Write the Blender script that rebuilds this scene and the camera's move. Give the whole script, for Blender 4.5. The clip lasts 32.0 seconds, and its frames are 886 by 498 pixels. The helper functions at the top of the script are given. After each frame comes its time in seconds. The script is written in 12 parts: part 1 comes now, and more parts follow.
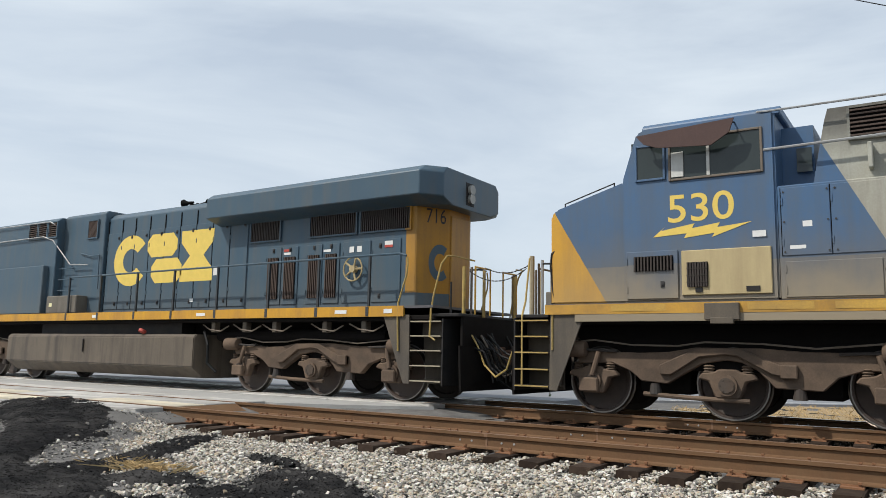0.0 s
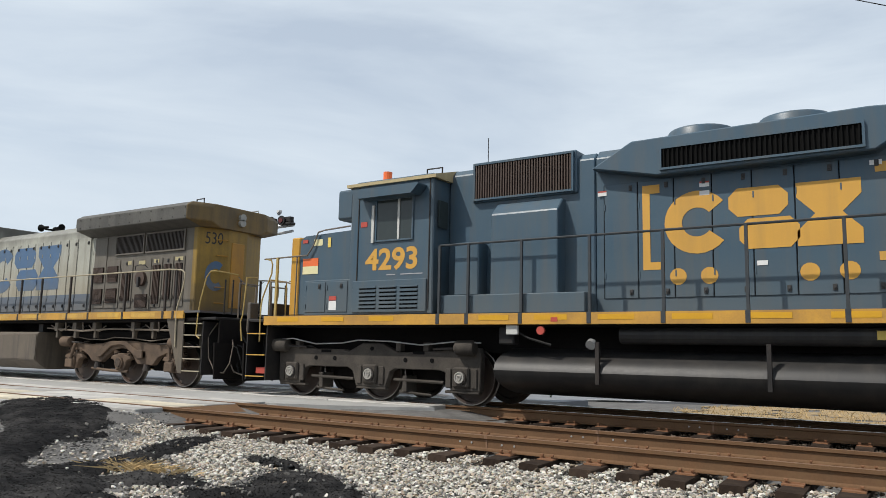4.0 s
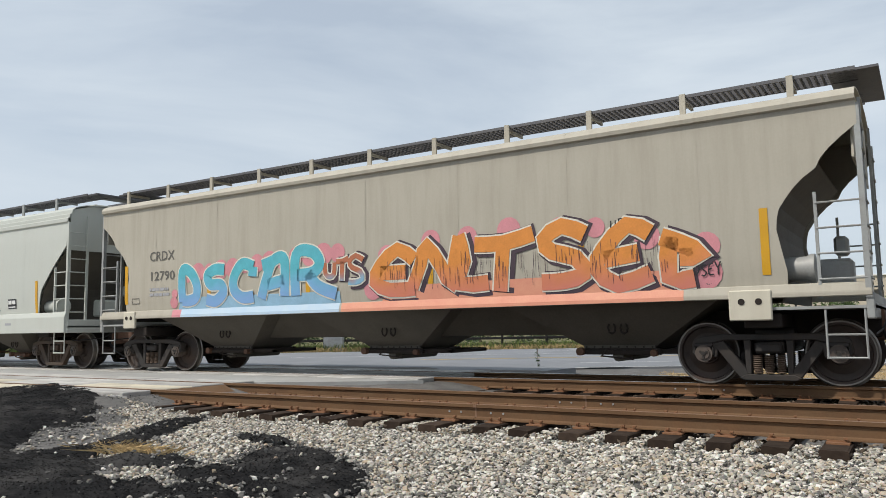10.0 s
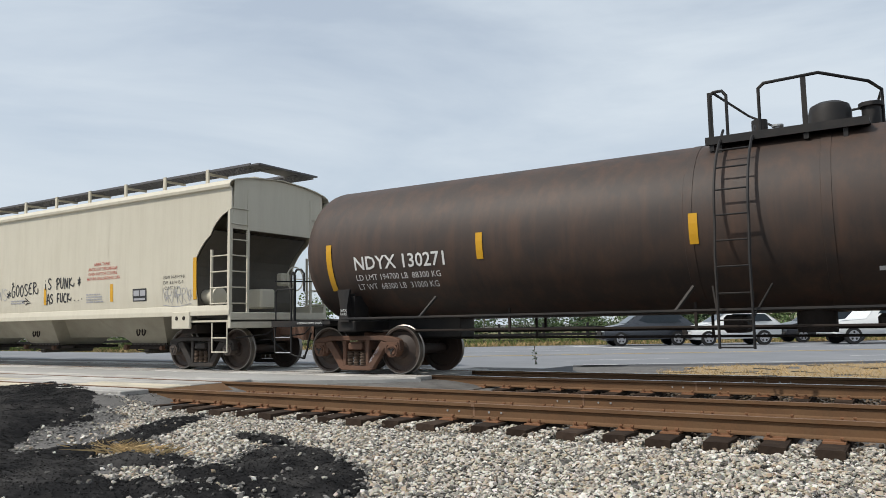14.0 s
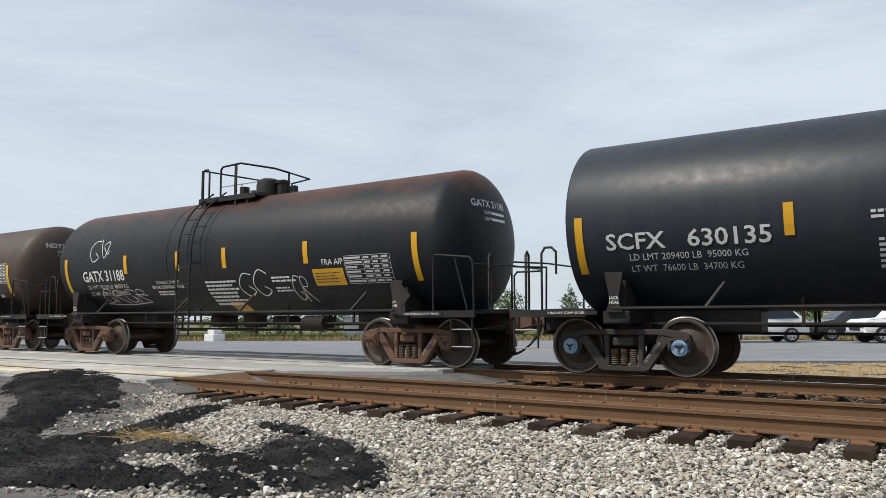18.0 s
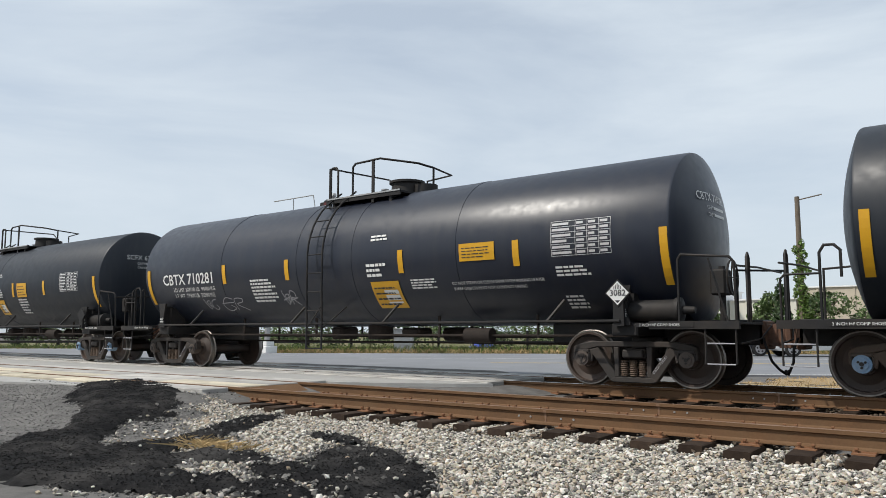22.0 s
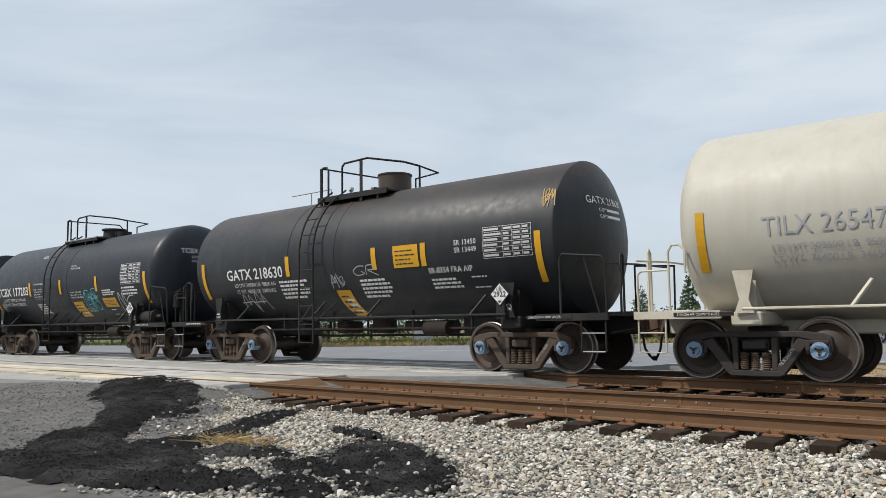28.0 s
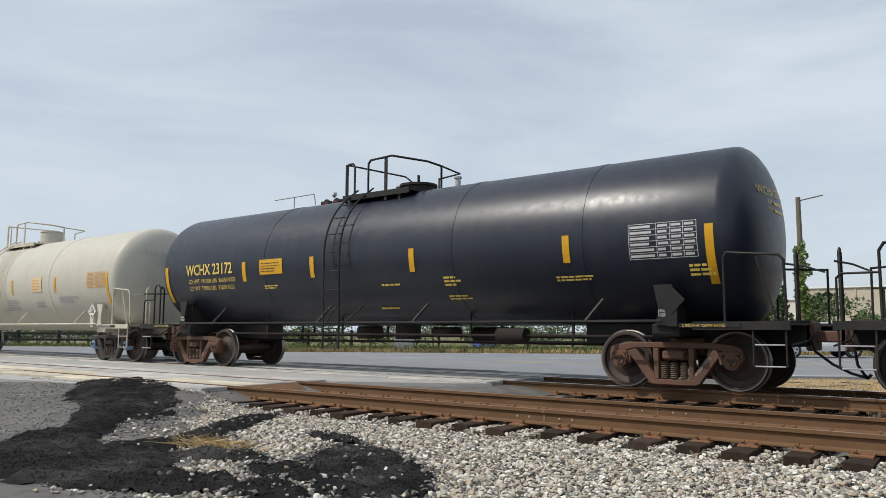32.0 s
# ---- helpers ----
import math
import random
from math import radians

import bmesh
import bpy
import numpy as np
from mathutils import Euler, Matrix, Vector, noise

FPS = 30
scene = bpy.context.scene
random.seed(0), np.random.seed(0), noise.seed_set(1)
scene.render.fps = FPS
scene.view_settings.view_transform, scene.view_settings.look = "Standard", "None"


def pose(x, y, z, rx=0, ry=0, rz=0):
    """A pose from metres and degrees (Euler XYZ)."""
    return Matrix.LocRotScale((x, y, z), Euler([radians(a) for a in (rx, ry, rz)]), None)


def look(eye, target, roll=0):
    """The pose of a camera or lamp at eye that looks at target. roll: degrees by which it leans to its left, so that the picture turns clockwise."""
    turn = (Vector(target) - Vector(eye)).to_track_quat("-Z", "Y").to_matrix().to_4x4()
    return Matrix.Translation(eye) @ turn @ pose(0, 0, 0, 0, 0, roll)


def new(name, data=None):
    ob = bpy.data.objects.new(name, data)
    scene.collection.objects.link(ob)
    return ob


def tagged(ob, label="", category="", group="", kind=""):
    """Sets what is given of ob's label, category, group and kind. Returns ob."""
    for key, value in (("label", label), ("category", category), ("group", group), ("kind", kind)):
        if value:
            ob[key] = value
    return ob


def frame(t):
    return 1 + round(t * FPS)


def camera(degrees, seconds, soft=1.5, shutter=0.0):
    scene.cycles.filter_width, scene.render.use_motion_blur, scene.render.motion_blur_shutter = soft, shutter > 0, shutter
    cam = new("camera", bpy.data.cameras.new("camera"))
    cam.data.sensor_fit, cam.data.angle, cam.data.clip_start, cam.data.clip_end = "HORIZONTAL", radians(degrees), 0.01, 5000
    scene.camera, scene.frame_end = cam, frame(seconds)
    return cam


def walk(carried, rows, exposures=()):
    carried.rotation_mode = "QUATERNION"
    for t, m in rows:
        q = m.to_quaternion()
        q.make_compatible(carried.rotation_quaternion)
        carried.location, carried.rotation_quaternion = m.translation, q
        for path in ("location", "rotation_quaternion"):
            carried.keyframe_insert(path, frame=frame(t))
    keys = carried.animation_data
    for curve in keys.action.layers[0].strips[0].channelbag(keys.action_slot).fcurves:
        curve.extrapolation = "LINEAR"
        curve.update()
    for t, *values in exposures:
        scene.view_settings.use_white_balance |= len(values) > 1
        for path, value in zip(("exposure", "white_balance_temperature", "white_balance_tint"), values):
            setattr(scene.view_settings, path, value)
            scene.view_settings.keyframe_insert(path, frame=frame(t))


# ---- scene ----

cam = camera(60.53, 32.0, soft=0.75)
# seconds, eye, heading, pitch and roll in degrees: a hand-held camera that stays where it is
PATH = [
    (0, 0.006, -0.048, 0.911, 33.46, 7.83, 1.12),
    (0.5, 0.008, -0.060, 0.914, 34.26, 8.37, 1.13),
    (1, 0.019, -0.056, 0.906, 34.60, 8.84, 1.44),
    (1.5, -0.004, -0.054, 0.905, 34.33, 8.93, 1.55),
    (2, -0.011, -0.038, 0.909, 34.31, 8.72, 1.61),
    (2.5, -0.001, -0.026, 0.918, 34.27, 8.42, 1.68),
    (3, 0.000, -0.024, 0.922, 34.09, 8.27, 1.56),
    (3.5, 0.002, -0.012, 0.931, 33.73, 8.08, 1.47),
    (5.5, -0.021, -0.015, 0.920, 33.59, 6.98, 0.56),
    (6, -0.016, -0.019, 0.933, 33.77, 6.94, 0.34),
    (6.5, -0.008, -0.021, 0.923, 33.91, 7.13, 0.25),
    (7, -0.005, -0.027, 0.912, 33.78, 7.31, 0.33),
    (7.5, -0.011, -0.027, 0.904, 33.49, 7.26, 0.37),
    (8, -0.016, -0.011, 0.915, 33.26, 6.80, 0.23),
    (8.5, -0.007, 0.011, 0.921, 33.27, 6.35, 0.01),
    (9, -0.007, 0.021, 0.911, 33.04, 6.31, -0.39),
    (9.5, -0.007, 0.029, 0.897, 32.73, 6.29, -0.80),
    (10, -0.005, 0.022, 0.877, 32.39, 6.00, -0.91),
    (10.5, 0.006, 0.025, 0.876, 32.13, 5.53, -0.95),
    (11, -0.001, 0.015, 0.883, 31.87, 5.26, -0.86),
    (11.5, 0.002, 0.014, 0.887, 31.76, 5.27, -0.82),
    (12, -0.004, 0.015, 0.893, 31.74, 5.31, -0.87),
    (12.5, -0.017, 0.010, 0.897, 31.77, 5.38, -0.96),
    (13, -0.018, -0.007, 0.875, 31.98, 5.66, -0.77),
    (13.5, -0.006, -0.001, 0.905, 32.21, 5.67, -0.93),
    (15.5, -0.005, -0.002, 0.913, 31.92, 6.09, -0.95),
    (16, -0.005, 0.015, 0.915, 32.10, 5.61, -1.10),
    (16.5, -0.021, 0.019, 0.922, 32.02, 5.16, -1.12),
    (17, -0.041, 0.017, 0.920, 32.02, 5.05, -0.86),
    (17.5, -0.041, 0.050, 0.910, 32.91, 5.16, -0.47),
    (18, -0.012, 0.031, 0.910, 33.99, 5.23, -0.14),
    (18.5, -0.007, 0.016, 0.919, 34.94, 5.18, 0.09),
    (19, -0.007, 0.005, 0.924, 35.38, 5.25, 0.17),
    (19.5, 0.002, -0.008, 0.910, 35.71, 5.63, 0.22),
    (20, 0.010, -0.003, 0.925, 36.20, 5.76, 0.10),
    (20.5, 0.009, 0.004, 0.920, 36.77, 5.89, 0.11),
    (21, 0.014, 0.001, 0.908, 37.25, 6.00, -0.02),
    (21.5, 0.006, -0.006, 0.892, 37.52, 6.13, 0.04),
    (22, 0.007, -0.005, 0.890, 37.69, 6.22, 0.01),
    (22.5, 0.028, 0.012, 0.891, 37.88, 6.33, 0.01),
    (23, 0.026, 0.007, 0.901, 37.87, 6.43, -0.13),
    (23.5, 0.015, -0.006, 0.914, 37.86, 6.51, -0.30),
    (24, 0.014, -0.011, 0.922, 37.82, 6.60, -0.39),
    (24.5, 0.007, -0.006, 0.923, 37.46, 6.69, -0.56),
    (25, 0.016, 0.009, 0.910, 37.21, 6.64, -0.62),
    (25.5, 0.012, 0.009, 0.908, 37.27, 6.30, -0.74),
    (26, 0.012, 0.010, 0.908, 37.69, 6.03, -0.87),
    (26.5, 0.010, 0.016, 0.909, 38.25, 5.89, -0.91),
    (28.5, 0.009, 0.021, 0.912, 39.22, 5.60, -0.82),
    (29, 0.012, 0.021, 0.911, 39.33, 5.70, -0.83),
    (29.5, 0.020, 0.028, 0.911, 39.47, 5.82, -0.79),
    (30, 0.019, 0.026, 0.910, 39.59, 5.97, -0.71),
    (30.5, 0.009, 0.004, 0.906, 39.55, 6.13, -0.56),
    (31, 0.011, 0.009, 0.889, 39.61, 6.21, -0.42),
    (31.5, 0.009, 0.010, 0.892, 39.38, 6.08, -0.12),
    (32, 0.022, 0.008, 0.895, 37.76, 6.17, 0.24),
]


def held(x, y, z, yaw, pitch, roll):
    a, b = radians(yaw), radians(pitch)
    ahead = Vector((-math.sin(a) * math.cos(b), math.cos(a) * math.cos(b), math.sin(b)))
    eye = Vector((x, y, z))
    return look(eye, eye + ahead * 2, roll)


walk(cam, [(t, held(*row)) for t, *row in PATH],
     [(0, 0.0), (4, 0.0), (7, -0.12), (13, -0.12), (17, -0.05), (27, -0.05), (29, -0.14), (32, -0.14)])

# how far the train has gone along -x, in metres, second by second
TRAVEL = [
    (0, -0.860), (1, 6.247), (2, 13.376), (3, 20.590), (4, 27.660), (5, 34.830),
    (6, 42.115), (7, 49.468), (8, 56.839), (9, 64.230), (10, 71.639), (11, 79.068),
    (12, 86.518), (13, 93.976), (14, 101.429), (15, 108.892), (16, 116.379), (17, 123.901),
    (18, 131.470), (19, 139.078), (20, 146.720), (21, 154.357), (22, 161.950), (23, 169.523),
    (24, 177.101), (25, 184.683), (26, 192.268), (27, 199.850), (28, 207.425), (29, 215.009),
    (30, 222.618), (31, 230.246), (32, 237.887),
]
NEAR_Y, FAR_Y = 7.79, 12.68        # near rail of the siding; centre line of the train's track
GAUGE = 1.505                      # rail head to rail head

# ---- world, sun ----
SUN_EL, SUN_AZ = 50.0, 217.0       # degrees; azimuth from +y towards +x
world = bpy.data.worlds.new("hazy_sky")
scene.world = world
world.use_nodes = True
wn, wl = world.node_tree.nodes, world.node_tree.links
wn.clear()
w_out = wn.new("ShaderNodeOutputWorld")
w_bg = wn.new("ShaderNodeBackground")
w_sky = wn.new("ShaderNodeTexSky")
w_sky.sky_type = "NISHITA"
w_sky.sun_disc = False
w_sky.sun_elevation, w_sky.sun_rotation = radians(SUN_EL), radians(SUN_AZ)
w_sky.air_density, w_sky.dust_density = 1.0, 1.5
w_co = wn.new("ShaderNodeTexCoord")
w_map = wn.new("ShaderNodeMapping")
w_map.inputs["Scale"].default_value = (1.0, 1.0, 4.5)
w_map.inputs["Rotation"].default_value = (0.18, 0.10, 0.5)
w_no = wn.new("ShaderNodeTexNoise")
w_no.inputs["Scale"].default_value, w_no.inputs["Detail"].default_value = 1.5, 6.0
w_no.inputs["Roughness"].default_value, w_no.inputs["Distortion"].default_value = 0.55, 0.35
w_ra = wn.new("ShaderNodeValToRGB")
w_ra.color_ramp.elements[0].position, w_ra.color_ramp.elements[0].color = 0.36, (0.6, 0.6, 0.6, 1)
w_ra.color_ramp.elements[1].position, w_ra.color_ramp.elements[1].color = 0.62, (1, 1, 1, 1)
w_mul = wn.new("ShaderNodeMixRGB")
w_mul.blend_type = "MULTIPLY"
w_mul.inputs[0].default_value = 1.0
w_mul.inputs[2].default_value = (0.10, 0.10, 0.10, 1)
w_mix = wn.new("ShaderNodeMixRGB")
w_mix.inputs[2].default_value = (0.585, 0.655, 0.725, 1)
wl.new(w_co.outputs["Generated"], w_map.inputs["Vector"])
wl.new(w_map.outputs["Vector"], w_no.inputs["Vector"])
wl.new(w_no.outputs["Fac"], w_ra.inputs["Fac"])
wl.new(w_sky.outputs["Color"], w_mul.inputs[1])
wl.new(w_ra.outputs["Color"], w_mix.inputs[0])
wl.new(w_mul.outputs["Color"], w_mix.inputs[1])
wl.new(w_mix.outputs["Color"], w_bg.inputs["Color"])
wl.new(w_bg.outputs["Background"], w_out.inputs["Surface"])
w_bg.inputs["Strength"].default_value = 1.22

sun = new("sun", bpy.data.lights.new("sun", "SUN"))
sun.data.energy, sun.data.angle, sun.data.color = 3.7, radians(1.0), (1.0, 0.95, 0.87)
_az, _el = radians(SUN_AZ), radians(SUN_EL)
sun.matrix_world = look((math.sin(_az) * math.cos(_el) * 60, math.cos(_az) * math.cos(_el) * 60, math.sin(_el) * 60), (0, 0, 0))
scene.view_settings.exposure = 0.0


# ---- materials ----
def paint(name, base, second=None, rough=0.6, metal=0.0, scale=6.0, amount=0.5, grain=40.0, bump=0.15, dirt=None, dirt_amount=0.0,
          streak=False, spread=0.0, dirt_scale=1.2, coat=0.0, island=False, spec=0.4):
    """A surface of two close colours at two scales, with a worn or stained third colour in patches or running streaks."""
    m = bpy.data.materials.new(name)
    m.use_nodes = True
    n, l = m.node_tree.nodes, m.node_tree.links
    bsdf = n["Principled BSDF"]
    second = second or tuple(c * 0.78 for c in base)
    co = n.new("ShaderNodeTexCoord")
    a = n.new("ShaderNodeTexNoise")
    a.inputs["Scale"].default_value, a.inputs["Detail"].default_value, a.inputs["Roughness"].default_value = scale, 6.0, 0.6
    b = n.new("ShaderNodeTexNoise")
    b.inputs["Scale"].default_value, b.inputs["Detail"].default_value = grain, 4.0
    l.new(co.outputs["Object"], a.inputs["Vector"])
    l.new(co.outputs["Object"], b.inputs["Vector"])
    add = n.new("ShaderNodeMath")
    add.operation = "MULTIPLY_ADD"
    l.new(b.outputs["Fac"], add.inputs[0])
    add.inputs[1].default_value = 0.45
    l.new(a.outputs["Fac"], add.inputs[2])
    ra = n.new("ShaderNodeMapRange")
    ra.inputs["From Min"].default_value, ra.inputs["From Max"].default_value = 0.5, 0.95
    ra.inputs["To Max"].default_value = amount
    l.new(add.outputs[0], ra.inputs["Value"])
    mix = n.new("ShaderNodeMixRGB")
    mix.inputs[1].default_value, mix.inputs[2].default_value = (*base, 1), (*second, 1)
    l.new(ra.outputs[0], mix.inputs[0])
    colour = mix.outputs[0]
    if dirt:
        d = n.new("ShaderNodeTexNoise")
        d.inputs["Scale"].default_value, d.inputs["Detail"].default_value, d.inputs["Roughness"].default_value = dirt_scale, 8.0, 0.65
        if streak:
            mp = n.new("ShaderNodeMapping")
            mp.inputs["Scale"].default_value = (3.2, 3.2, 0.28)
            l.new(co.outputs["Object"], mp.inputs["Vector"])
            l.new(mp.outputs[0], d.inputs["Vector"])
        else:
            l.new(co.outputs["Object"], d.inputs["Vector"])
        dr = n.new("ShaderNodeMapRange")
        dr.inputs["From Min"].default_value, dr.inputs["From Max"].default_value = 0.45, 0.72
        dr.inputs["To Max"].default_value = dirt_amount
        l.new(d.outputs["Fac"], dr.inputs["Value"])
        dm = n.new("ShaderNodeMixRGB")
        dm.inputs[2].default_value = (*dirt, 1)
        l.new(dr.outputs[0], dm.inputs[0])
        l.new(colour, dm.inputs[1])
        colour = dm.outputs[0]
    if spread:
        if island:
            info = n.new("ShaderNodeNewGeometry")
            rnd = info.outputs["Random Per Island"]
        else:
            info = n.new("ShaderNodeObjectInfo")
            rnd = info.outputs["Random"]
        hv = n.new("ShaderNodeHueSaturation")
        mr = n.new("ShaderNodeMapRange")
        mr.inputs["To Min"].default_value, mr.inputs["To Max"].default_value = 1 - spread, 1 + spread
        l.new(rnd, mr.inputs["Value"])
        l.new(mr.outputs[0], hv.inputs["Value"])
        l.new(colour, hv.inputs["Color"])
        colour = hv.outputs[0]
    l.new(colour, bsdf.inputs["Base Color"])
    rr = n.new("ShaderNodeMapRange")
    rr.inputs["To Min"].default_value, rr.inputs["To Max"].default_value = max(0.05, rough - 0.12), min(1, rough + 0.12)
    l.new(b.outputs["Fac"], rr.inputs["Value"])
    l.new(rr.outputs[0], bsdf.inputs["Roughness"])
    bsdf.inputs["Metallic"].default_value = metal
    bsdf.inputs["Specular IOR Level"].default_value = spec
    if coat:
        bsdf.inputs["Coat Weight"].default_value = coat
        bsdf.inputs["Coat Roughness"].default_value = 0.25
    if bump:
        bp = n.new("ShaderNodeBump")
        bp.inputs["Strength"].default_value, bp.inputs["Distance"].default_value = bump, 0.01
        l.new(add.outputs[0], bp.inputs["Height"])
        l.new(bp.outputs[0], bsdf.inputs["Normal"])
    return m


RUST = (0.17, 0.075, 0.035)
M = {}
M["tank_black"] = paint("black_tank_paint", (0.014, 0.018, 0.025), (0.021, 0.025, 0.033), 0.45, scale=2, grain=6, bump=0.0, dirt=(0.042, 0.041, 0.042), dirt_amount=0.35, streak=True, spec=0.32)
M["tank_gloss"] = paint("glossy_black_tank_paint", (0.012, 0.016, 0.028), (0.018, 0.022, 0.034), 0.38, scale=2, grain=6, bump=0.0, dirt=(0.05, 0.047, 0.042), dirt_amount=0.2, streak=True, spec=0.45)
M["tank_brown"] = paint("rust_brown_weathered_tank", (0.033, 0.026, 0.023), (0.06, 0.038, 0.028), 0.6, scale=1.6, amount=0.9, bump=0.08, dirt=(0.10, 0.052, 0.032), dirt_amount=0.6, streak=True)
M["tank_cream"] = paint("cream_tank_paint", (0.48, 0.46, 0.395), (0.445, 0.42, 0.36), 0.5, scale=2, grain=8, bump=0.02, dirt=(0.36, 0.32, 0.25), dirt_amount=0.35, streak=True, spec=0.3)
M["tank_rusted"] = paint("black_tank_paint_rusting_from_the_top", (0.013, 0.014, 0.017), (0.020, 0.020, 0.022), 0.5, scale=2, grain=6, bump=0.0, dirt=(0.032, 0.028, 0.026), dirt_amount=0.35, streak=True, spec=0.22)
M["tank_dusty"] = paint("black_tank_paint_dusty_on_top", (0.015, 0.018, 0.022), (0.024, 0.026, 0.030), 0.48, scale=2, grain=6, bump=0.0, dirt=(0.045, 0.042, 0.039), dirt_amount=0.4, streak=True, spec=0.34)
M["frame_black"] = paint("black_frame_paint", (0.016, 0.016, 0.017), (0.028, 0.025, 0.023), 0.6, bump=0.1, dirt=(0.06, 0.047, 0.037), dirt_amount=0.5, spec=0.25)
M["frame_cream"] = paint("cream_frame_paint", (0.55, 0.51, 0.42), (0.45, 0.41, 0.33), 0.55, bump=0.1, dirt=(0.22, 0.16, 0.1), dirt_amount=0.5)
M["truck"] = paint("cast_steel_grimy", (0.085, 0.068, 0.055), (0.05, 0.04, 0.034), 0.75, scale=5, bump=0.3, dirt=(0.13, 0.075, 0.045), dirt_amount=0.6, spec=0.2)
M["truck_dark"] = paint("cast_steel_dark", (0.032, 0.030, 0.029), (0.055, 0.045, 0.038), 0.65, scale=5, bump=0.25, dirt=(0.08, 0.055, 0.04), dirt_amount=0.4, spec=0.25)
M["spring"] = paint("dusty_spring_steel", (0.115, 0.080, 0.058), (0.065, 0.047, 0.036), 0.6, scale=6, bump=0.1, spec=0.3)
M["truck_rust"] = paint("cast_steel_rusty", (0.14, 0.07, 0.042), (0.08, 0.045, 0.032), 0.8, scale=5, bump=0.3, dirt=(0.05, 0.035, 0.028), dirt_amount=0.6)
M["wheel"] = paint("wheel_steel_brown", (0.055, 0.039, 0.031), (0.034, 0.026, 0.022), 0.6, scale=8, bump=0.12, dirt=(0.11, 0.06, 0.04), dirt_amount=0.5)
M["tread"] = paint("polished_tread", (0.24, 0.22, 0.20), (0.17, 0.15, 0.13), 0.42, metal=1.0, bump=0.02)
M["bearing"] = paint("bearing_cap", (0.09, 0.07, 0.058), None, 0.6, bump=0.2)
M["bearing_blue"] = paint("blue_bearing_cap", (0.13, 0.24, 0.38), (0.4, 0.45, 0.5), 0.5, bump=0.1)
M["brake"] = paint("brake_gear_grime", (0.026, 0.022, 0.020), (0.05, 0.037, 0.03), 0.8, bump=0.3, spec=0.15)
M["coupler"] = paint("rusty_coupler", (0.16, 0.08, 0.05), (0.07, 0.05, 0.04), 0.8, bump=0.4, dirt=(0.04, 0.035, 0.03), dirt_amount=0.7, dirt_scale=4)
M["hose"] = paint("rubber_hose", (0.018, 0.018, 0.018), None, 0.6, spec=0.2)
M["yellow"] = paint("reflective_yellow", (0.62, 0.33, 0.015), (0.5, 0.26, 0.02), 0.4, bump=0.02)
M["yellow_paint"] = paint("safety_yellow_paint", (0.55, 0.33, 0.05), (0.38, 0.22, 0.05), 0.5, bump=0.05, dirt=(0.14, 0.09, 0.05), dirt_amount=0.55, dirt_scale=3)
M["white_ink"] = paint("white_lettering", (0.72, 0.72, 0.70), None, 0.55, bump=0.0)
M["pale_ink"] = paint("slightly_faded_white_lettering", (0.55, 0.55, 0.55), None, 0.6, bump=0.0)
M["grey_ink"] = paint("faded_grey_lettering", (0.36, 0.36, 0.38), None, 0.6, bump=0.0)
M["yellow_ink"] = paint("yellow_lettering", (0.75, 0.55, 0.12), None, 0.5, bump=0.0)
M["black_ink"] = paint("black_lettering", (0.03, 0.03, 0.033), None, 0.6, bump=0.0)
M["char_ink"] = paint("worn_black_lettering", (0.09, 0.085, 0.078), (0.16, 0.15, 0.13), 0.7, scale=12, amount=0.9, bump=0.0)
M["red_ink"] = paint("red_lettering", (0.45, 0.07, 0.05), None, 0.6, bump=0.0)
M["green_ink"] = paint("green_sticker", (0.18, 0.52, 0.30), None, 0.5, bump=0.0)
M["blue_ink"] = paint("blue_sticker", (0.08, 0.14, 0.40), None, 0.5, bump=0.0)
M["orange_ink"] = paint("orange_sticker", (0.75, 0.15, 0.04), None, 0.5, bump=0.0)
M["steel_dark"] = paint("dark_steel", (0.04, 0.04, 0.042), (0.07, 0.06, 0.05), 0.5, metal=0.3, bump=0.1)
M["galv"] = paint("galvanised_steel", (0.42, 0.43, 0.43), (0.3, 0.3, 0.3), 0.45, metal=0.5, bump=0.06, dirt=RUST, dirt_amount=0.25, dirt_scale=3)
M["walkmesh"] = paint("running_board_mesh", (0.10, 0.10, 0.11), (0.16, 0.15, 0.14), 0.55, metal=0.4, bump=0.05)

# ---- mesh helpers ----
def place(ob, parent, label=""):
    ob.parent = parent
    if label:
        ob["label"] = label
    return ob


def mesh_from(name, bm, material, smooth=None):
    me = bpy.data.meshes.new(name)
    bm.normal_update()
    bm.to_mesh(me)
    bm.free()
    for x in material if isinstance(material, (list, tuple)) else (material,):
        me.materials.append(x)
    if smooth is not None:
        me.polygons.foreach_set("use_smooth", [True] * len(me.polygons))
        me.set_sharp_from_angle(angle=radians(smooth))
    return me


def part(name, bm, material, parent, label="", smooth=None, at=None):
    """One mesh object under a thing or under a part."""
    me = bm if isinstance(bm, bpy.types.Mesh) else mesh_from(name, bm, material, smooth)
    ob = new(name, me)
    ob.parent = parent
    if at is not None:
        ob.matrix_local = at
    if label:
        ob["label"] = label
    return ob


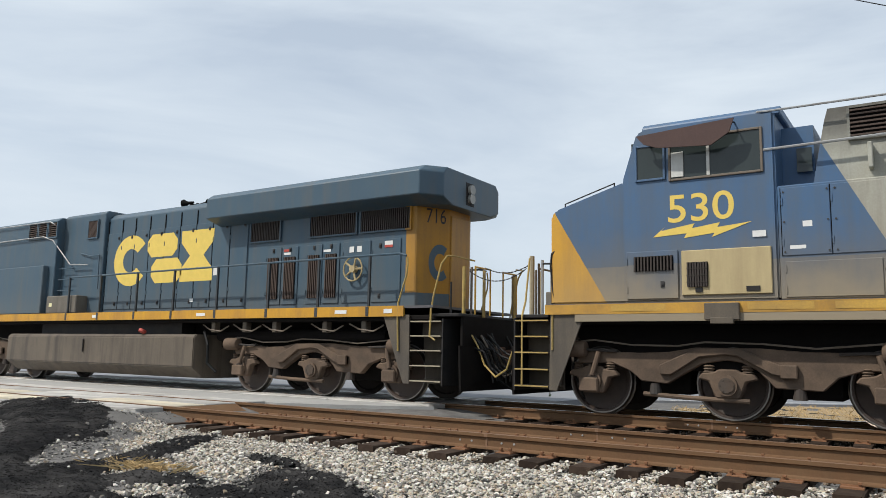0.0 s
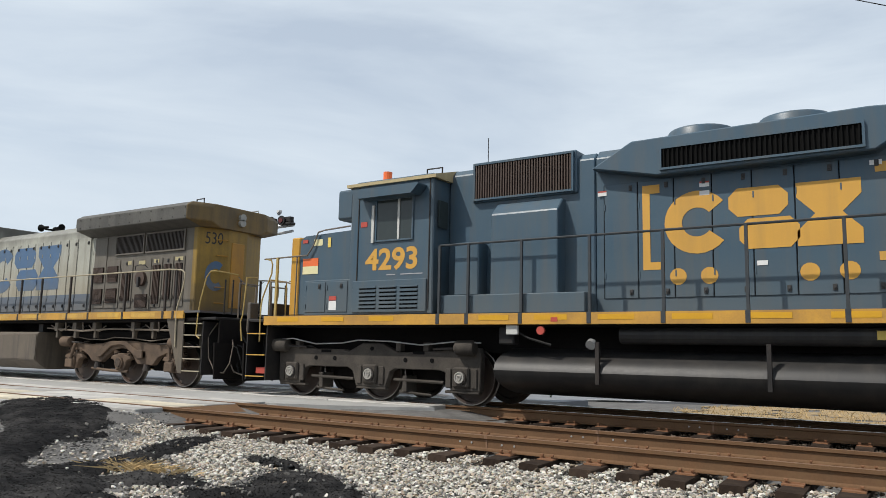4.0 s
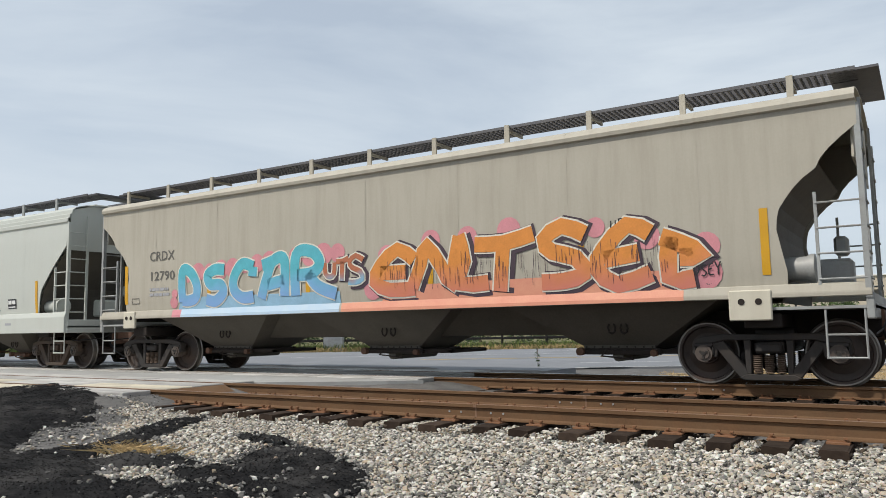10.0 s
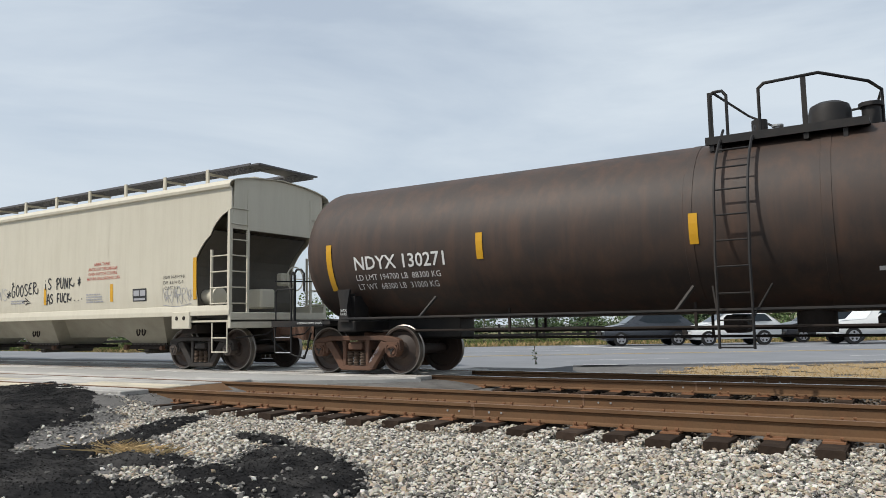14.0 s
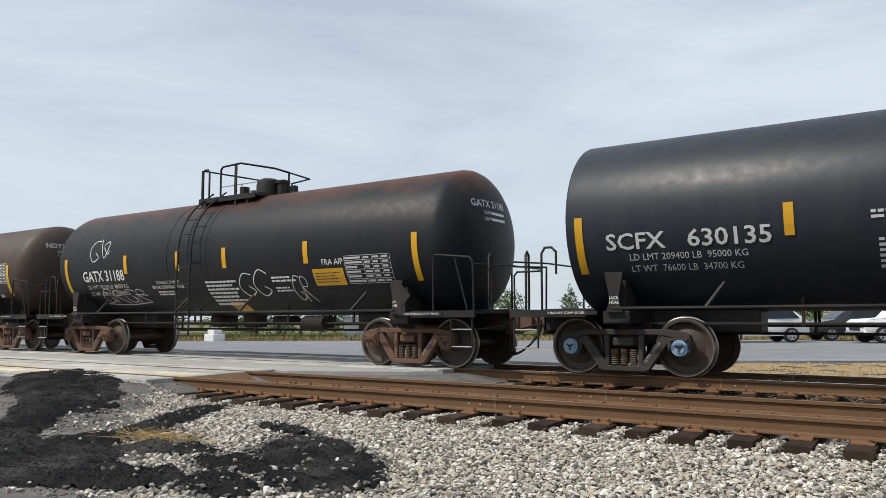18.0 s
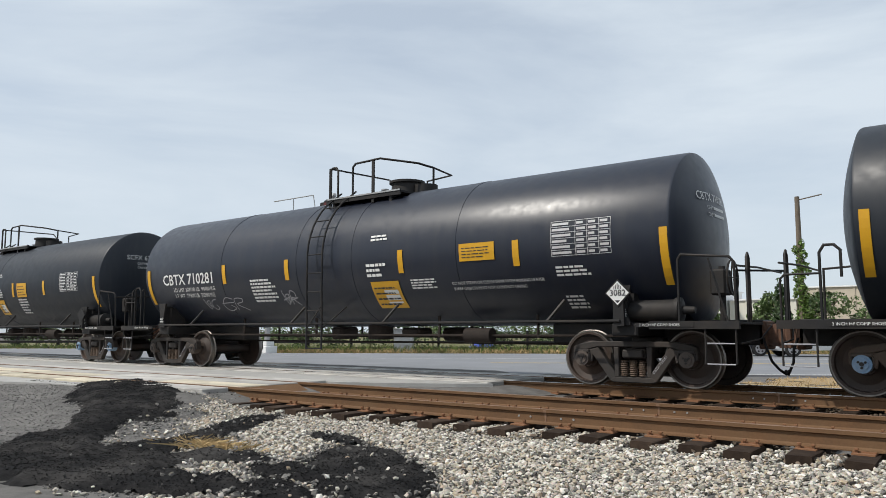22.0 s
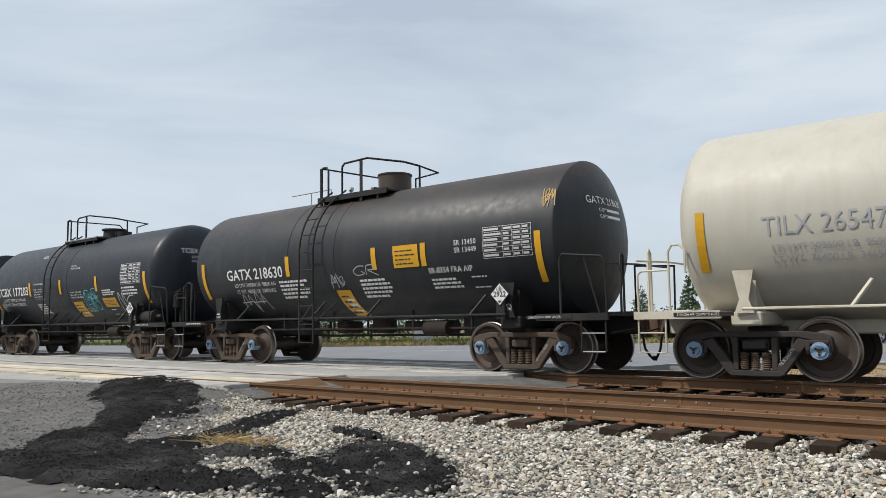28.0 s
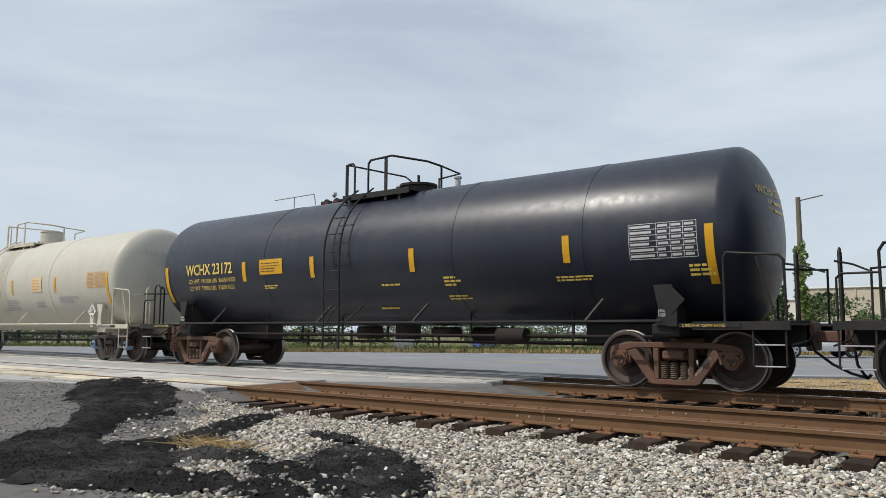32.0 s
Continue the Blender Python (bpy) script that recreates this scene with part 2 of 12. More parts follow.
def box(bm, x0, x1, y0, y1, z0, z1, bevel=0.0, mat=0):
    vs = [bm.verts.new(p) for p in ((x0, y0, z0), (x1, y0, z0), (x1, y1, z0), (x0, y1, z0), (x0, y0, z1), (x1, y0, z1), (x1, y1, z1), (x0, y1, z1))]
    fs = [bm.faces.new([vs[i] for i in q]) for q in ((3, 2, 1, 0), (4, 5, 6, 7), (0, 1, 5, 4), (1, 2, 6, 5), (2, 3, 7, 6), (3, 0, 4, 7))]
    for f in fs:
        f.material_index = mat
    if bevel:
        es = {e for f in fs for e in f.edges}
        made = bmesh.ops.bevel(bm, geom=list(es), offset=bevel, segments=1, profile=0.5, affect="EDGES")
        for f in made["faces"]:
            f.material_index = mat
    return bm


def boxes(*rows, bevel=0.0):
    bm = bmesh.new()
    for r in rows:
        box(bm, *r, bevel=bevel)
    return bm


def rod(bm, p, q, r, n=6, mat=0):
    p, q = Vector(p), Vector(q)
    d = q - p
    ln = d.length
    if ln < 1e-5:
        return bm
    mtx = Matrix.Translation((p + q) / 2) @ d.to_track_quat("Z", "Y").to_matrix().to_4x4()
    made = bmesh.ops.create_cone(bm, cap_ends=True, cap_tris=False, segments=n, radius1=r, radius2=r, depth=ln, matrix=mtx)
    if mat:
        for v in made["verts"]:
            for f in v.link_faces:
                f.material_index = mat
    return bm


def pipe(points, r, n=6, bm=None, closed=False):
    """A bent tube along the points, in one piece."""
    bm = bm or bmesh.new()
    pts = [Vector(p) for p in points]
    if closed:
        pts.append(pts[0])
    pts = [p for k, p in enumerate(pts) if k == 0 or (p - pts[k - 1]).length > 1e-4]
    dirs = [(b - a).normalized() for a, b in zip(pts[:-1], pts[1:])]
    side = dirs[0].orthogonal().normalized()
    rings = []
    for k, p in enumerate(pts):
        a, b = dirs[max(0, k - 1)], dirs[min(k, len(dirs) - 1)]
        t = (a + b).normalized() if (a + b).length > 0.05 else a
        side = (side - t * side.dot(t)).normalized() if (side - t * side.dot(t)).length > 1e-3 else t.orthogonal().normalized()
        up = t.cross(side)
        grow = min(1.5, 1 / max(0.5, t.dot(b)))
        # widen in the plane of the bend only
        bend = (b - a)
        ring = []
        for q in range(n):
            w = 2 * math.pi * q / n
            o = side * math.cos(w) + up * math.sin(w)
            if bend.length > 1e-3:
                bn = bend.normalized()
                o = o + bn * o.dot(bn) * (grow - 1)
            ring.append(bm.verts.new(p + o * r))
        rings.append(ring)
    fs = []
    for p, q in zip(rings[:-1], rings[1:]):
        for k in range(n):
            fs.append(bm.faces.new((p[k], p[(k + 1) % n], q[(k + 1) % n], q[k])))
    fs.append(bm.faces.new(rings[0][::-1]))
    fs.append(bm.faces.new(rings[-1]))
    return bm


def disc(bm, centre, axis, r, depth, n=20, r2=None, mat=0):
    mtx = Matrix.Translation(centre) @ Vector(axis).to_track_quat("Z", "Y").to_matrix().to_4x4()
    made = bmesh.ops.create_cone(bm, cap_ends=True, cap_tris=False, segments=n, radius1=r, radius2=r if r2 is None else r2, depth=depth, matrix=mtx)
    if mat:
        for f in {f for v in made["verts"] for f in v.link_faces}:
            f.material_index = mat
    return bm


def prism(bm, outline, y0, y1, mat=0):
    """A plate: an outline in x and z, from y0 to y1."""
    a = [bm.verts.new((x, y0, z)) for x, z in outline]
    b = [bm.verts.new((x, y1, z)) for x, z in outline]
    n = len(a)
    fs = [bm.faces.new(a), bm.faces.new(b[::-1])]
    fs += [bm.faces.new((a[i], b[i], b[(i + 1) % n], a[(i + 1) % n])) for i in range(n)]
    for f in fs:
        f.material_index = mat
    bmesh.ops.recalc_face_normals(bm, faces=fs)
    return bm


def lathe(bm, profile, n=32, axis="y", mat=0):
    """A turned body: rows of (along, radius) round the axis."""
    rings = []
    for s, r in profile:
        ring = []
        for k in range(n):
            a = 2 * math.pi * k / n
            c, d = r * math.cos(a), r * math.sin(a)
            ring.append(bm.verts.new((d, s, c) if axis == "y" else ((s, d, c) if axis == "x" else (c, d, s))))
        rings.append(ring)
    fs = []
    for p, q in zip(rings[:-1], rings[1:]):
        for k in range(n):
            fs.append(bm.faces.new((p[k], p[(k + 1) % n], q[(k + 1) % n], q[k])))
    if profile[0][1] > 1e-4:
        fs.append(bm.faces.new(rings[0][::-1]))
    if profile[-1][1] > 1e-4:
        fs.append(bm.faces.new(rings[-1]))
    for f in fs:
        f.material_index = mat
    bmesh.ops.recalc_face_normals(bm, faces=fs)
    return bm


FONT_CACHE = {}


def letters_mesh(text, size, bold=0.0, squeeze=1.0):
    """Flat letters in x and z, starting at the origin."""
    key = (text, size, bold, squeeze)
    if key not in FONT_CACHE:
        cu = bpy.data.curves.new("lettering", "FONT")
        cu.body, cu.size, cu.offset = text, size * 1.38, bold
        cu.resolution_u = 2 if size < 0.3 else 5
        ob = bpy.data.objects.new("lettering", cu)
        me = bpy.data.meshes.new_from_object(ob)
        bpy.data.objects.remove(ob)
        v = np.empty(len(me.vertices) * 3)
        me.vertices.foreach_get("co", v)
        v = v.reshape(-1, 3)
        w = np.stack([v[:, 0] * squeeze, np.zeros(len(v)), v[:, 1]], 1)
        FONT_CACHE[key] = (w, [tuple(p.vertices) for p in me.polygons])
        bpy.data.meshes.remove(me)
    return FONT_CACHE[key]


def lettering(name, rows, material, parent, wrap, label=""):
    """One block of writing as a thin sheet: rows of (text, height, x, z, boldness, squeeze), laid on a side by wrap(x, z)."""
    vs, fs = [], []
    for text, size, x, z, *more in rows:
        w, polys = letters_mesh(text, size, *more)
        base = len(vs)
        vs += [wrap(x + p[0], z + p[2]) for p in w]
        fs += [tuple(i + base for i in q) for q in polys]
    me = bpy.data.meshes.new(name)
    me.from_pydata(vs, [], fs)
    me.materials.append(material)
    return part(name, me, material, parent, label)


def bars(name, rows, material, parent, wrap, label=""):
    """Bars (x, z, width, height) laid on a side; long ones are cut so that they follow a curve."""
    vs, fs = [], []
    for x, z, w, h in rows:
        k = max(1, int(h / 0.12))
        for j in range(k):
            b = len(vs)
            za, zb = z + h * j / k, z + h * (j + 1) / k
            vs += [wrap(x, za), wrap(x + w, za), wrap(x + w, zb), wrap(x, zb)]
            fs.append((b, b + 1, b + 2, b + 3))
    me = bpy.data.meshes.new(name)
    me.from_pydata(vs, [], fs)
    me.materials.append(material)
    return part(name, me, material, parent, label)


def strokes(name, lines, width, material, parent, wrap, label=""):
    """Brush lines as ribbons laid on a side."""
    vs, fs = [], []
    for pts in lines:
        base = len(vs)
        for i, (x, z) in enumerate(pts):
            a, b = pts[max(0, i - 1)], pts[min(len(pts) - 1, i + 1)]
            dx, dz = b[0] - a[0], b[1] - a[1]
            ln = math.hypot(dx, dz) or 1
            ox, oz = -dz / ln * width / 2, dx / ln * width / 2
            vs += [wrap(x + ox, z + oz), wrap(x - ox, z - oz)]
        fs += [(base + 2 * i, base + 2 * i + 1, base + 2 * i + 3, base + 2 * i + 2) for i in range(len(pts) - 1)]
    me = bpy.data.meshes.new(name)
    me.from_pydata(vs, [], fs)
    me.materials.append(material)
    return part(name, me, material, parent, label)


def patchwork(name, polys, material, parent, wrap, lift, label):
    """Sprayed shapes: flat polygons in x and z, laid on a side."""
    vs, fs = [], []
    for p in polys:
        b = len(vs)
        vs += [tuple(Vector(wrap(x, z)) + Vector((0, -lift, 0))) for x, z in p]
        fs.append(tuple(range(b, b + len(p))))
    me = bpy.data.meshes.new(name)
    me.from_pydata(vs, [], fs)
    me.materials.append(material)
    return part(name, me, None, parent, label)


def thing(name, label, category, m, group="", kind=""):
    ob = new(name)
    ob.matrix_local = m
    return tagged(ob, label, category, group, kind)


CARS = []      # each: thing, its place along the train
WHEELS = []    # each: wheelset, its local pose, radius, its place along the train


# ---- ground ----
def stone_mat():
    m = bpy.data.materials.new("ballast_stone")
    m.use_nodes = True
    n, l = m.node_tree.nodes, m.node_tree.links
    bsdf = n["Principled BSDF"]
    g = n.new("ShaderNodeNewGeometry")
    r = n.new("ShaderNodeValToRGB")
    cols = [(0.0, (0.05, 0.047, 0.043)), (0.16, (0.25, 0.232, 0.20)), (0.4, (0.47, 0.425, 0.35)), (0.60, (0.43, 0.33, 0.225)), (0.76, (0.58, 0.53, 0.45)), (1.0, (0.83, 0.79, 0.70))]
    e = r.color_ramp.elements
    e[0].position, e[0].color = cols[0][0], (*cols[0][1], 1)
    e[1].position, e[1].color = cols[-1][0], (*cols[-1][1], 1)
    for p, c in cols[1:-1]:
        k = e.new(p)
        k.color = (*c, 1)
    l.new(g.outputs["Random Per Island"], r.inputs["Fac"])
    co = n.new("ShaderNodeTexCoord")
    no = n.new("ShaderNodeTexNoise")
    no.inputs["Scale"].default_value, no.inputs["Detail"].default_value = 60, 4
    l.new(co.outputs["Object"], no.inputs["Vector"])
    mx = n.new("ShaderNodeMixRGB")
    mx.blend_type = "MULTIPLY"
    mx.inputs[0].default_value = 0.5
    l.new(r.outputs[0], mx.inputs[1])
    l.new(no.outputs["Color"], mx.inputs[2])
    gm = n.new("ShaderNodeGamma")
    gm.inputs[1].default_value = 0.85
    l.new(mx.outputs[0], gm.inputs[0])
    l.new(gm.outputs[0], bsdf.inputs["Base Color"])
    bsdf.inputs["Roughness"].default_value = 0.85
    bsdf.inputs["Specular IOR Level"].default_value = 0.25
    return m


M["stone"] = stone_mat()
M["dirt"] = paint("grey_fine_gravel", (0.18, 0.172, 0.163), (0.10, 0.096, 0.092), 0.95, scale=4, amount=1.0, grain=110, bump=0.9, dirt=(0.06, 0.058, 0.056), dirt_amount=0.6, dirt_scale=0.9, spec=0.1)
M["mulch"] = paint("black_millings", (0.019, 0.0185, 0.019), (0.011, 0.011, 0.0115), 0.95, scale=12, amount=1.0, grain=70, bump=1.0, dirt=(0.075, 0.071, 0.068), dirt_amount=0.8, dirt_scale=1.3, spec=0.05)
M["clod"] = paint("black_asphalt_clod", (0.015, 0.0145, 0.015), (0.03, 0.0285, 0.0275), 0.95, scale=20, amount=1.0, bump=0.3, spread=0.7, island=True, spec=0.08, dirt=(0.085, 0.08, 0.076), dirt_amount=0.8, dirt_scale=1.3)
M["grit"] = paint("grey_grit", (0.21, 0.20, 0.19), (0.12, 0.115, 0.11), 0.95, scale=20, amount=0.9, bump=0.2, spread=0.6, island=True, spec=0.15)
M["asphalt"] = paint("worn_asphalt", (0.385, 0.378, 0.362), (0.29, 0.284, 0.272), 0.9, scale=1.2, amount=0.9, grain=120, bump=0.3, dirt=(0.28, 0.27, 0.25), dirt_amount=0.6, dirt_scale=0.5)
M["road"] = paint("grey_highway_asphalt", (0.20, 0.207, 0.222), (0.155, 0.16, 0.172), 0.85, scale=0.6, amount=0.8, grain=80, bump=0.15, dirt=(0.26, 0.262, 0.27), dirt_amount=0.5, dirt_scale=0.25)
M["panel"] = paint("pale_concrete_panel", (0.60, 0.535, 0.41), (0.48, 0.43, 0.335), 0.85, scale=2.5, amount=0.9, grain=60, bump=0.2, dirt=(0.16, 0.14, 0.12), dirt_amount=0.55, dirt_scale=1.5, spread=0.12)
M["panel_grey"] = paint("grey_crossing_panel", (0.50, 0.478, 0.445), (0.38, 0.368, 0.345), 0.9, scale=2.5, amount=0.9, grain=60, bump=0.2, dirt=(0.09, 0.085, 0.08), dirt_amount=0.5, dirt_scale=1.5, spread=0.15)
M["line_white"] = paint("worn_white_line", (0.62, 0.62, 0.60), (0.4, 0.4, 0.39), 0.8, scale=4, amount=0.9)
M["line_yellow"] = paint("worn_yellow_line", (0.55, 0.40, 0.10), (0.4, 0.3, 0.12), 0.8, scale=4, amount=0.9)
M["rail"] = paint("rusty_rail", (0.155, 0.084, 0.041), (0.09, 0.05, 0.028), 0.75, scale=4, amount=0.8, grain=50, bump=0.12, spec=0.25, dirt=(0.20, 0.122, 0.062), dirt_amount=0.5, dirt_scale=2)
M["rail_top"] = paint("dull_rail_head", (0.24, 0.14, 0.085), (0.17, 0.1, 0.065), 0.5, metal=0.2, scale=4, bump=0.03)
M["rail_shiny"] = paint("polished_rail_head", (0.55, 0.53, 0.50), (0.42, 0.38, 0.34), 0.28, metal=1.0, scale=4, bump=0.02)
M["sleeper"] = paint("creosoted_sleeper", (0.042, 0.028, 0.021), (0.022, 0.016, 0.013), 0.9, spec=0.12, scale=3, amount=0.9, grain=25, bump=0.6, dirt=(0.095, 0.066, 0.046), dirt_amount=0.55, dirt_scale=3, spread=0.3)
M["plate"] = paint("rusty_tie_plate", (0.22, 0.105, 0.05), (0.14, 0.07, 0.04), 0.85, scale=10, bump=0.2)
M["bed_stone"] = paint("rust_stained_stone", (0.17, 0.13, 0.095), (0.09, 0.07, 0.055), 0.9, scale=15, amount=0.9, bump=0.2, spread=0.55, island=True, spec=0.15)
M["drygrass"] = paint("dry_grass", (0.46, 0.33, 0.165), (0.30, 0.22, 0.10), 0.9, scale=5, spread=0.35, island=True, bump=0)
M["grass"] = paint("green_grass", (0.10, 0.14, 0.035), (0.16, 0.17, 0.05), 0.9, scale=2, spread=0.35, island=True, bump=0)
M["leaf"] = paint("green_leaves", (0.085, 0.135, 0.045), (0.13, 0.17, 0.065), 0.7, scale=3, spread=0.45, island=True, bump=0)
M["leaf_dark"] = paint("dark_conifer_leaves", (0.045, 0.08, 0.032), (0.075, 0.105, 0.045), 0.7, scale=3, spread=0.4, island=True, bump=0)
M["leaf_light"] = paint("light_vine_leaves", (0.14, 0.22, 0.05), (0.10, 0.15, 0.04), 0.7, scale=3, spread=0.4, island=True, bump=0)
M["bark"] = paint("weathered_wood", (0.16, 0.13, 0.10), (0.09, 0.07, 0.055), 0.9, scale=4, bump=0.5)
M["verge"] = paint("grassy_soil", (0.10, 0.12, 0.045), (0.17, 0.13, 0.06), 0.95, scale=0.5, amount=1.0, grain=30, bump=0.5)

CROSS_X = -10.35   # where the crossing's panels end


def ground_z(x, y):
    """Height of the ground: a slope up from the camera's yard to the tracks, then level to the road."""
    if y < 7.0:
        f = min(1.0, max(0.0, (7.0 - y) / 2.6))
        z = -0.268 - 0.085 * f * f * (3 - 2 * f)
        if x < -8.5:
            k = min(1.0, (-8.5 - x) / 3.0)
            z += k * 0.225 * (1 - f)
    elif y < 16.0:
        z = -0.27
        if x < CROSS_X + 1.2:
            k = min(1.0, (CROSS_X + 1.2 - x) / 1.2)
            z += k * 0.205
        elif y > 9.9 and x < -5.6:
            k = min(1.0, (-5.6 - x) / 2.2, (y - 9.9) / 0.5)
            z += k * k * (3 - 2 * k) * 0.19
    else:
        z = -0.27 - 0.08 * min(1.0, (y - 16.0) / 4.0)
    return z + 0.012 * noise.noise((x * 0.9, y * 0.9, 0.3)) + 0.006 * noise.noise((x * 4, y * 4, 1.3))


def sheet(name, xs, ys, zf, material):
    vs = [(x, y, zf(x, y)) for y in ys for x in xs]
    w = len(xs)
    fs = [(j * w + i, j * w + i + 1, (j + 1) * w + i + 1, (j + 1) * w + i) for j in range(len(ys) - 1) for i in range(w - 1)]
    me = bpy.data.meshes.new(name)
    me.from_pydata(vs, [], fs)
    me.materials.append(material)
    me.polygons.foreach_set("use_smooth", [True] * len(fs))
    return me


gx = [-900, -500, -250, -120, -70, -45] + [-32 + 0.25 * i for i in range(180)] + [14, 20, 35, 60, 120, 250, 500, 900]
gy = [-600, -250, -100, -40, -15, -5, -1] + [0.25 * i for i in range(88)] + [23, 25, 28, 34, 45, 70, 120, 250, 500, 1000, 2000]
tagged(new("ground", sheet("ground", gx, gy, ground_z, M["dirt"])), "grey fine gravel and packed dirt ground", "ground", kind="structure")


# ---- stones, millings, straw ----
SIDING_SLEEPERS = (-10.05, -9.62, -9.18, -8.72, -8.23, -7.78, -7.26, -6.78, -6.32, -5.86, -5.35, -4.79, -4.2, -3.69, -3.15, -2.65, -2.2, -1.71, -1.24, -0.75)
rng = np.random.default_rng(5)
HEAPS = ((-11.6, 6.7, 2.7, 0.8, -27), (-9.9, 5.3, 1.2, 0.36, -30), (-7.8, 5.85, 1.2, 0.27, 112), (-7.5, 4.75, 0.75, 0.36, 80), (-8.7, 4.2, 1.1, 0.5, -25),
         (-7.3, 3.95, 1.05, 0.5, 10), (-6.75, 3.6, 1.0, 0.55, -8), (-7.3, 3.3, 1.2, 0.45, 0), (-6.3, 4.72, 0.62, 0.22, 15), (-4.78, 5.05, 1.15, 0.50, -35), (-6.1, 5.98, 0.55, 0.13, -12),
         (-4.3, 4.72, 0.72, 0.5, -50), (-5.0, 4.6, 0.7, 0.3, 0), (-4.7, 3.95, 0.5, 0.25, -20), (-5.75, 3.62, 0.95, 0.42, 18))


def heap(x, y):
    """How deep in a dark heap a place lies: over 0 inside one."""
    best = -1.0
    for cx, cy, rx, ry, a in HEAPS:
        c, s = math.cos(radians(a)), math.sin(radians(a))
        dx, dy = x - cx, y - cy
        best = max(best, 1 - math.hypot((dx * c + dy * s) / rx, (-dx * s + dy * c) / ry))
    return best + 0.06 + 0.20 * noise.noise((x * 1.9, y * 1.9, 4.0)) + 0.20 * noise.noise((x * 6, y * 6, 2.0)) + 0.10 * noise.noise((x * 17, y * 17, 5.0))


def millings():
    step = 0.05
    xs, ys = np.arange(-16, -3.2, step), np.arange(2.6, 8.9, step)
    idx, vs, fs = {}, [], []
    deep = {}
    for j, y in enumerate(ys):
        for i, x in enumerate(xs):
            d = heap(x, y)
            if d > -0.02:
                deep[i, j] = d
    for (i, j), d in deep.items():
        idx[i, j] = len(vs)
        x, y = xs[i], ys[j]
        lump = 0.5 + 0.5 * noise.noise((x * 5, y * 5, 7))
        vs.append((x, y, ground_z(x, y) - 0.012 + min(0.07, max(0, d) * 0.22) * (0.55 + lump) + 0.016 * noise.noise((x * 19, y * 19, 3))))
    for (i, j) in deep:
        q = [(i, j), (i + 1, j), (i + 1, j + 1), (i, j + 1)]
        if all(k in idx for k in q):
            fs.append([idx[k] for k in q])
    me = bpy.data.meshes.new("millings")
    me.from_pydata(vs, [], fs)
    me.materials.append(M["mulch"])
    me.polygons.foreach_set("use_smooth", [True] * len(fs))
    tagged(new("dark_millings", me), "heaps of black asphalt millings on gravel", "millings", kind="stuff")


millings()

OCTA = np.array([(1, 0, 0), (-1, 0, 0), (0, 1, 0), (0, -1, 0), (0, 0, 1), (0, 0, -1), (.62, .62, .5), (-.62, .62, .5), (.62, -.62, .5), (-.62, -.62, .5)], float)
OCTA_F = [(4, 8, 6), (4, 6, 7), (4, 7, 9), (4, 9, 8), (0, 6, 8), (2, 7, 6), (1, 9, 7), (3, 8, 9), (0, 2, 6), (2, 1, 7), (1, 3, 9), (3, 0, 8), (5, 2, 0), (5, 1, 2), (5, 3, 1), (5, 0, 3)]


def stones(name, spots, label, lo=0.012, hi=0.029, material="stone"):
    """Broken stones at (x, y, z): one mesh."""
    n = len(spots)
    spots = np.array(spots)
    size = rng.uniform(lo, hi, (n, 1, 1)) * rng.uniform(0.65, 1.35, (n, 1, 3)) * np.array((1, 1, 0.72))
    v = OCTA[None] * size * rng.uniform(0.72, 1.25, (n, len(OCTA), 1))
    a, b = rng.uniform(0, 6.28, n), rng.uniform(-0.9, 0.9, n)
    ca, sa, cb, sb = np.cos(a)[:, None], np.sin(a)[:, None], np.cos(b)[:, None], np.sin(b)[:, None]
    x, y, z = v[..., 0], v[..., 1], v[..., 2]
    x, z = x * cb + z * sb, -x * sb + z * cb
    x, y = x * ca - y * sa, x * sa + y * ca
    v = np.stack([x, y, z], -1) + spots[:, None, :]
    me = bpy.data.meshes.new(name)
    f = np.array(OCTA_F)
    faces = (f[None] + (np.arange(n) * len(OCTA))[:, None, None]).reshape(-1, 3)
    me.from_pydata(v.reshape(-1, 3).tolist(), [], faces.tolist())
    me.materials.append(M[material])
    return tagged(new(name, me), label, "gravel", kind="stuff")


def ballast_spots():
    out = []
    for x, y in zip(rng.uniform(-11.2, 3.2, 104000), rng.uniform(2.6, 7.25, 104000)):
        edge = -10.3 + (7.3 - y) * 1.28 + 0.5 * noise.noise((x, y * 1.5, 9))
        if x < edge:
            if x < edge - 1.6 or rng.random() > 0.10:
                continue
        if y < 2.9 + 0.36 * (x + 6):       # out of sight, close before the camera
            continue
        d = heap(x, y)
        if d > 0.02 and rng.random() > (0.40 if d < 0.08 else 0.12 if d < 0.2 else 0.025):
            continue
        spot = (x, y, ground_z(x, y) + rng.uniform(-0.016, 0.026) + (-0.016 if y > 6.8 else 0) + (min(0.07, d * 0.22) if d > 0.02 else 0))
        (dusty if d > -0.3 and rng.random() < 0.75 * min(1, (0.3 + d) / 0.3) ** 1.4 else out).append(spot)
    return out


dusty = []
M["dusty_stone"] = paint("asphalt_dusted_stone", (0.20, 0.19, 0.175), (0.09, 0.087, 0.083), 0.9, scale=15, amount=0.9, bump=0.2, spread=0.6, island=True, spec=0.15)
stones("ballast_shoulder", ballast_spots(), "pale broken ballast stones beside the track")
stones("dusted_ballast", dusty, "ballast stones blackened by asphalt dust", 0.011, 0.028, "dusty_stone")


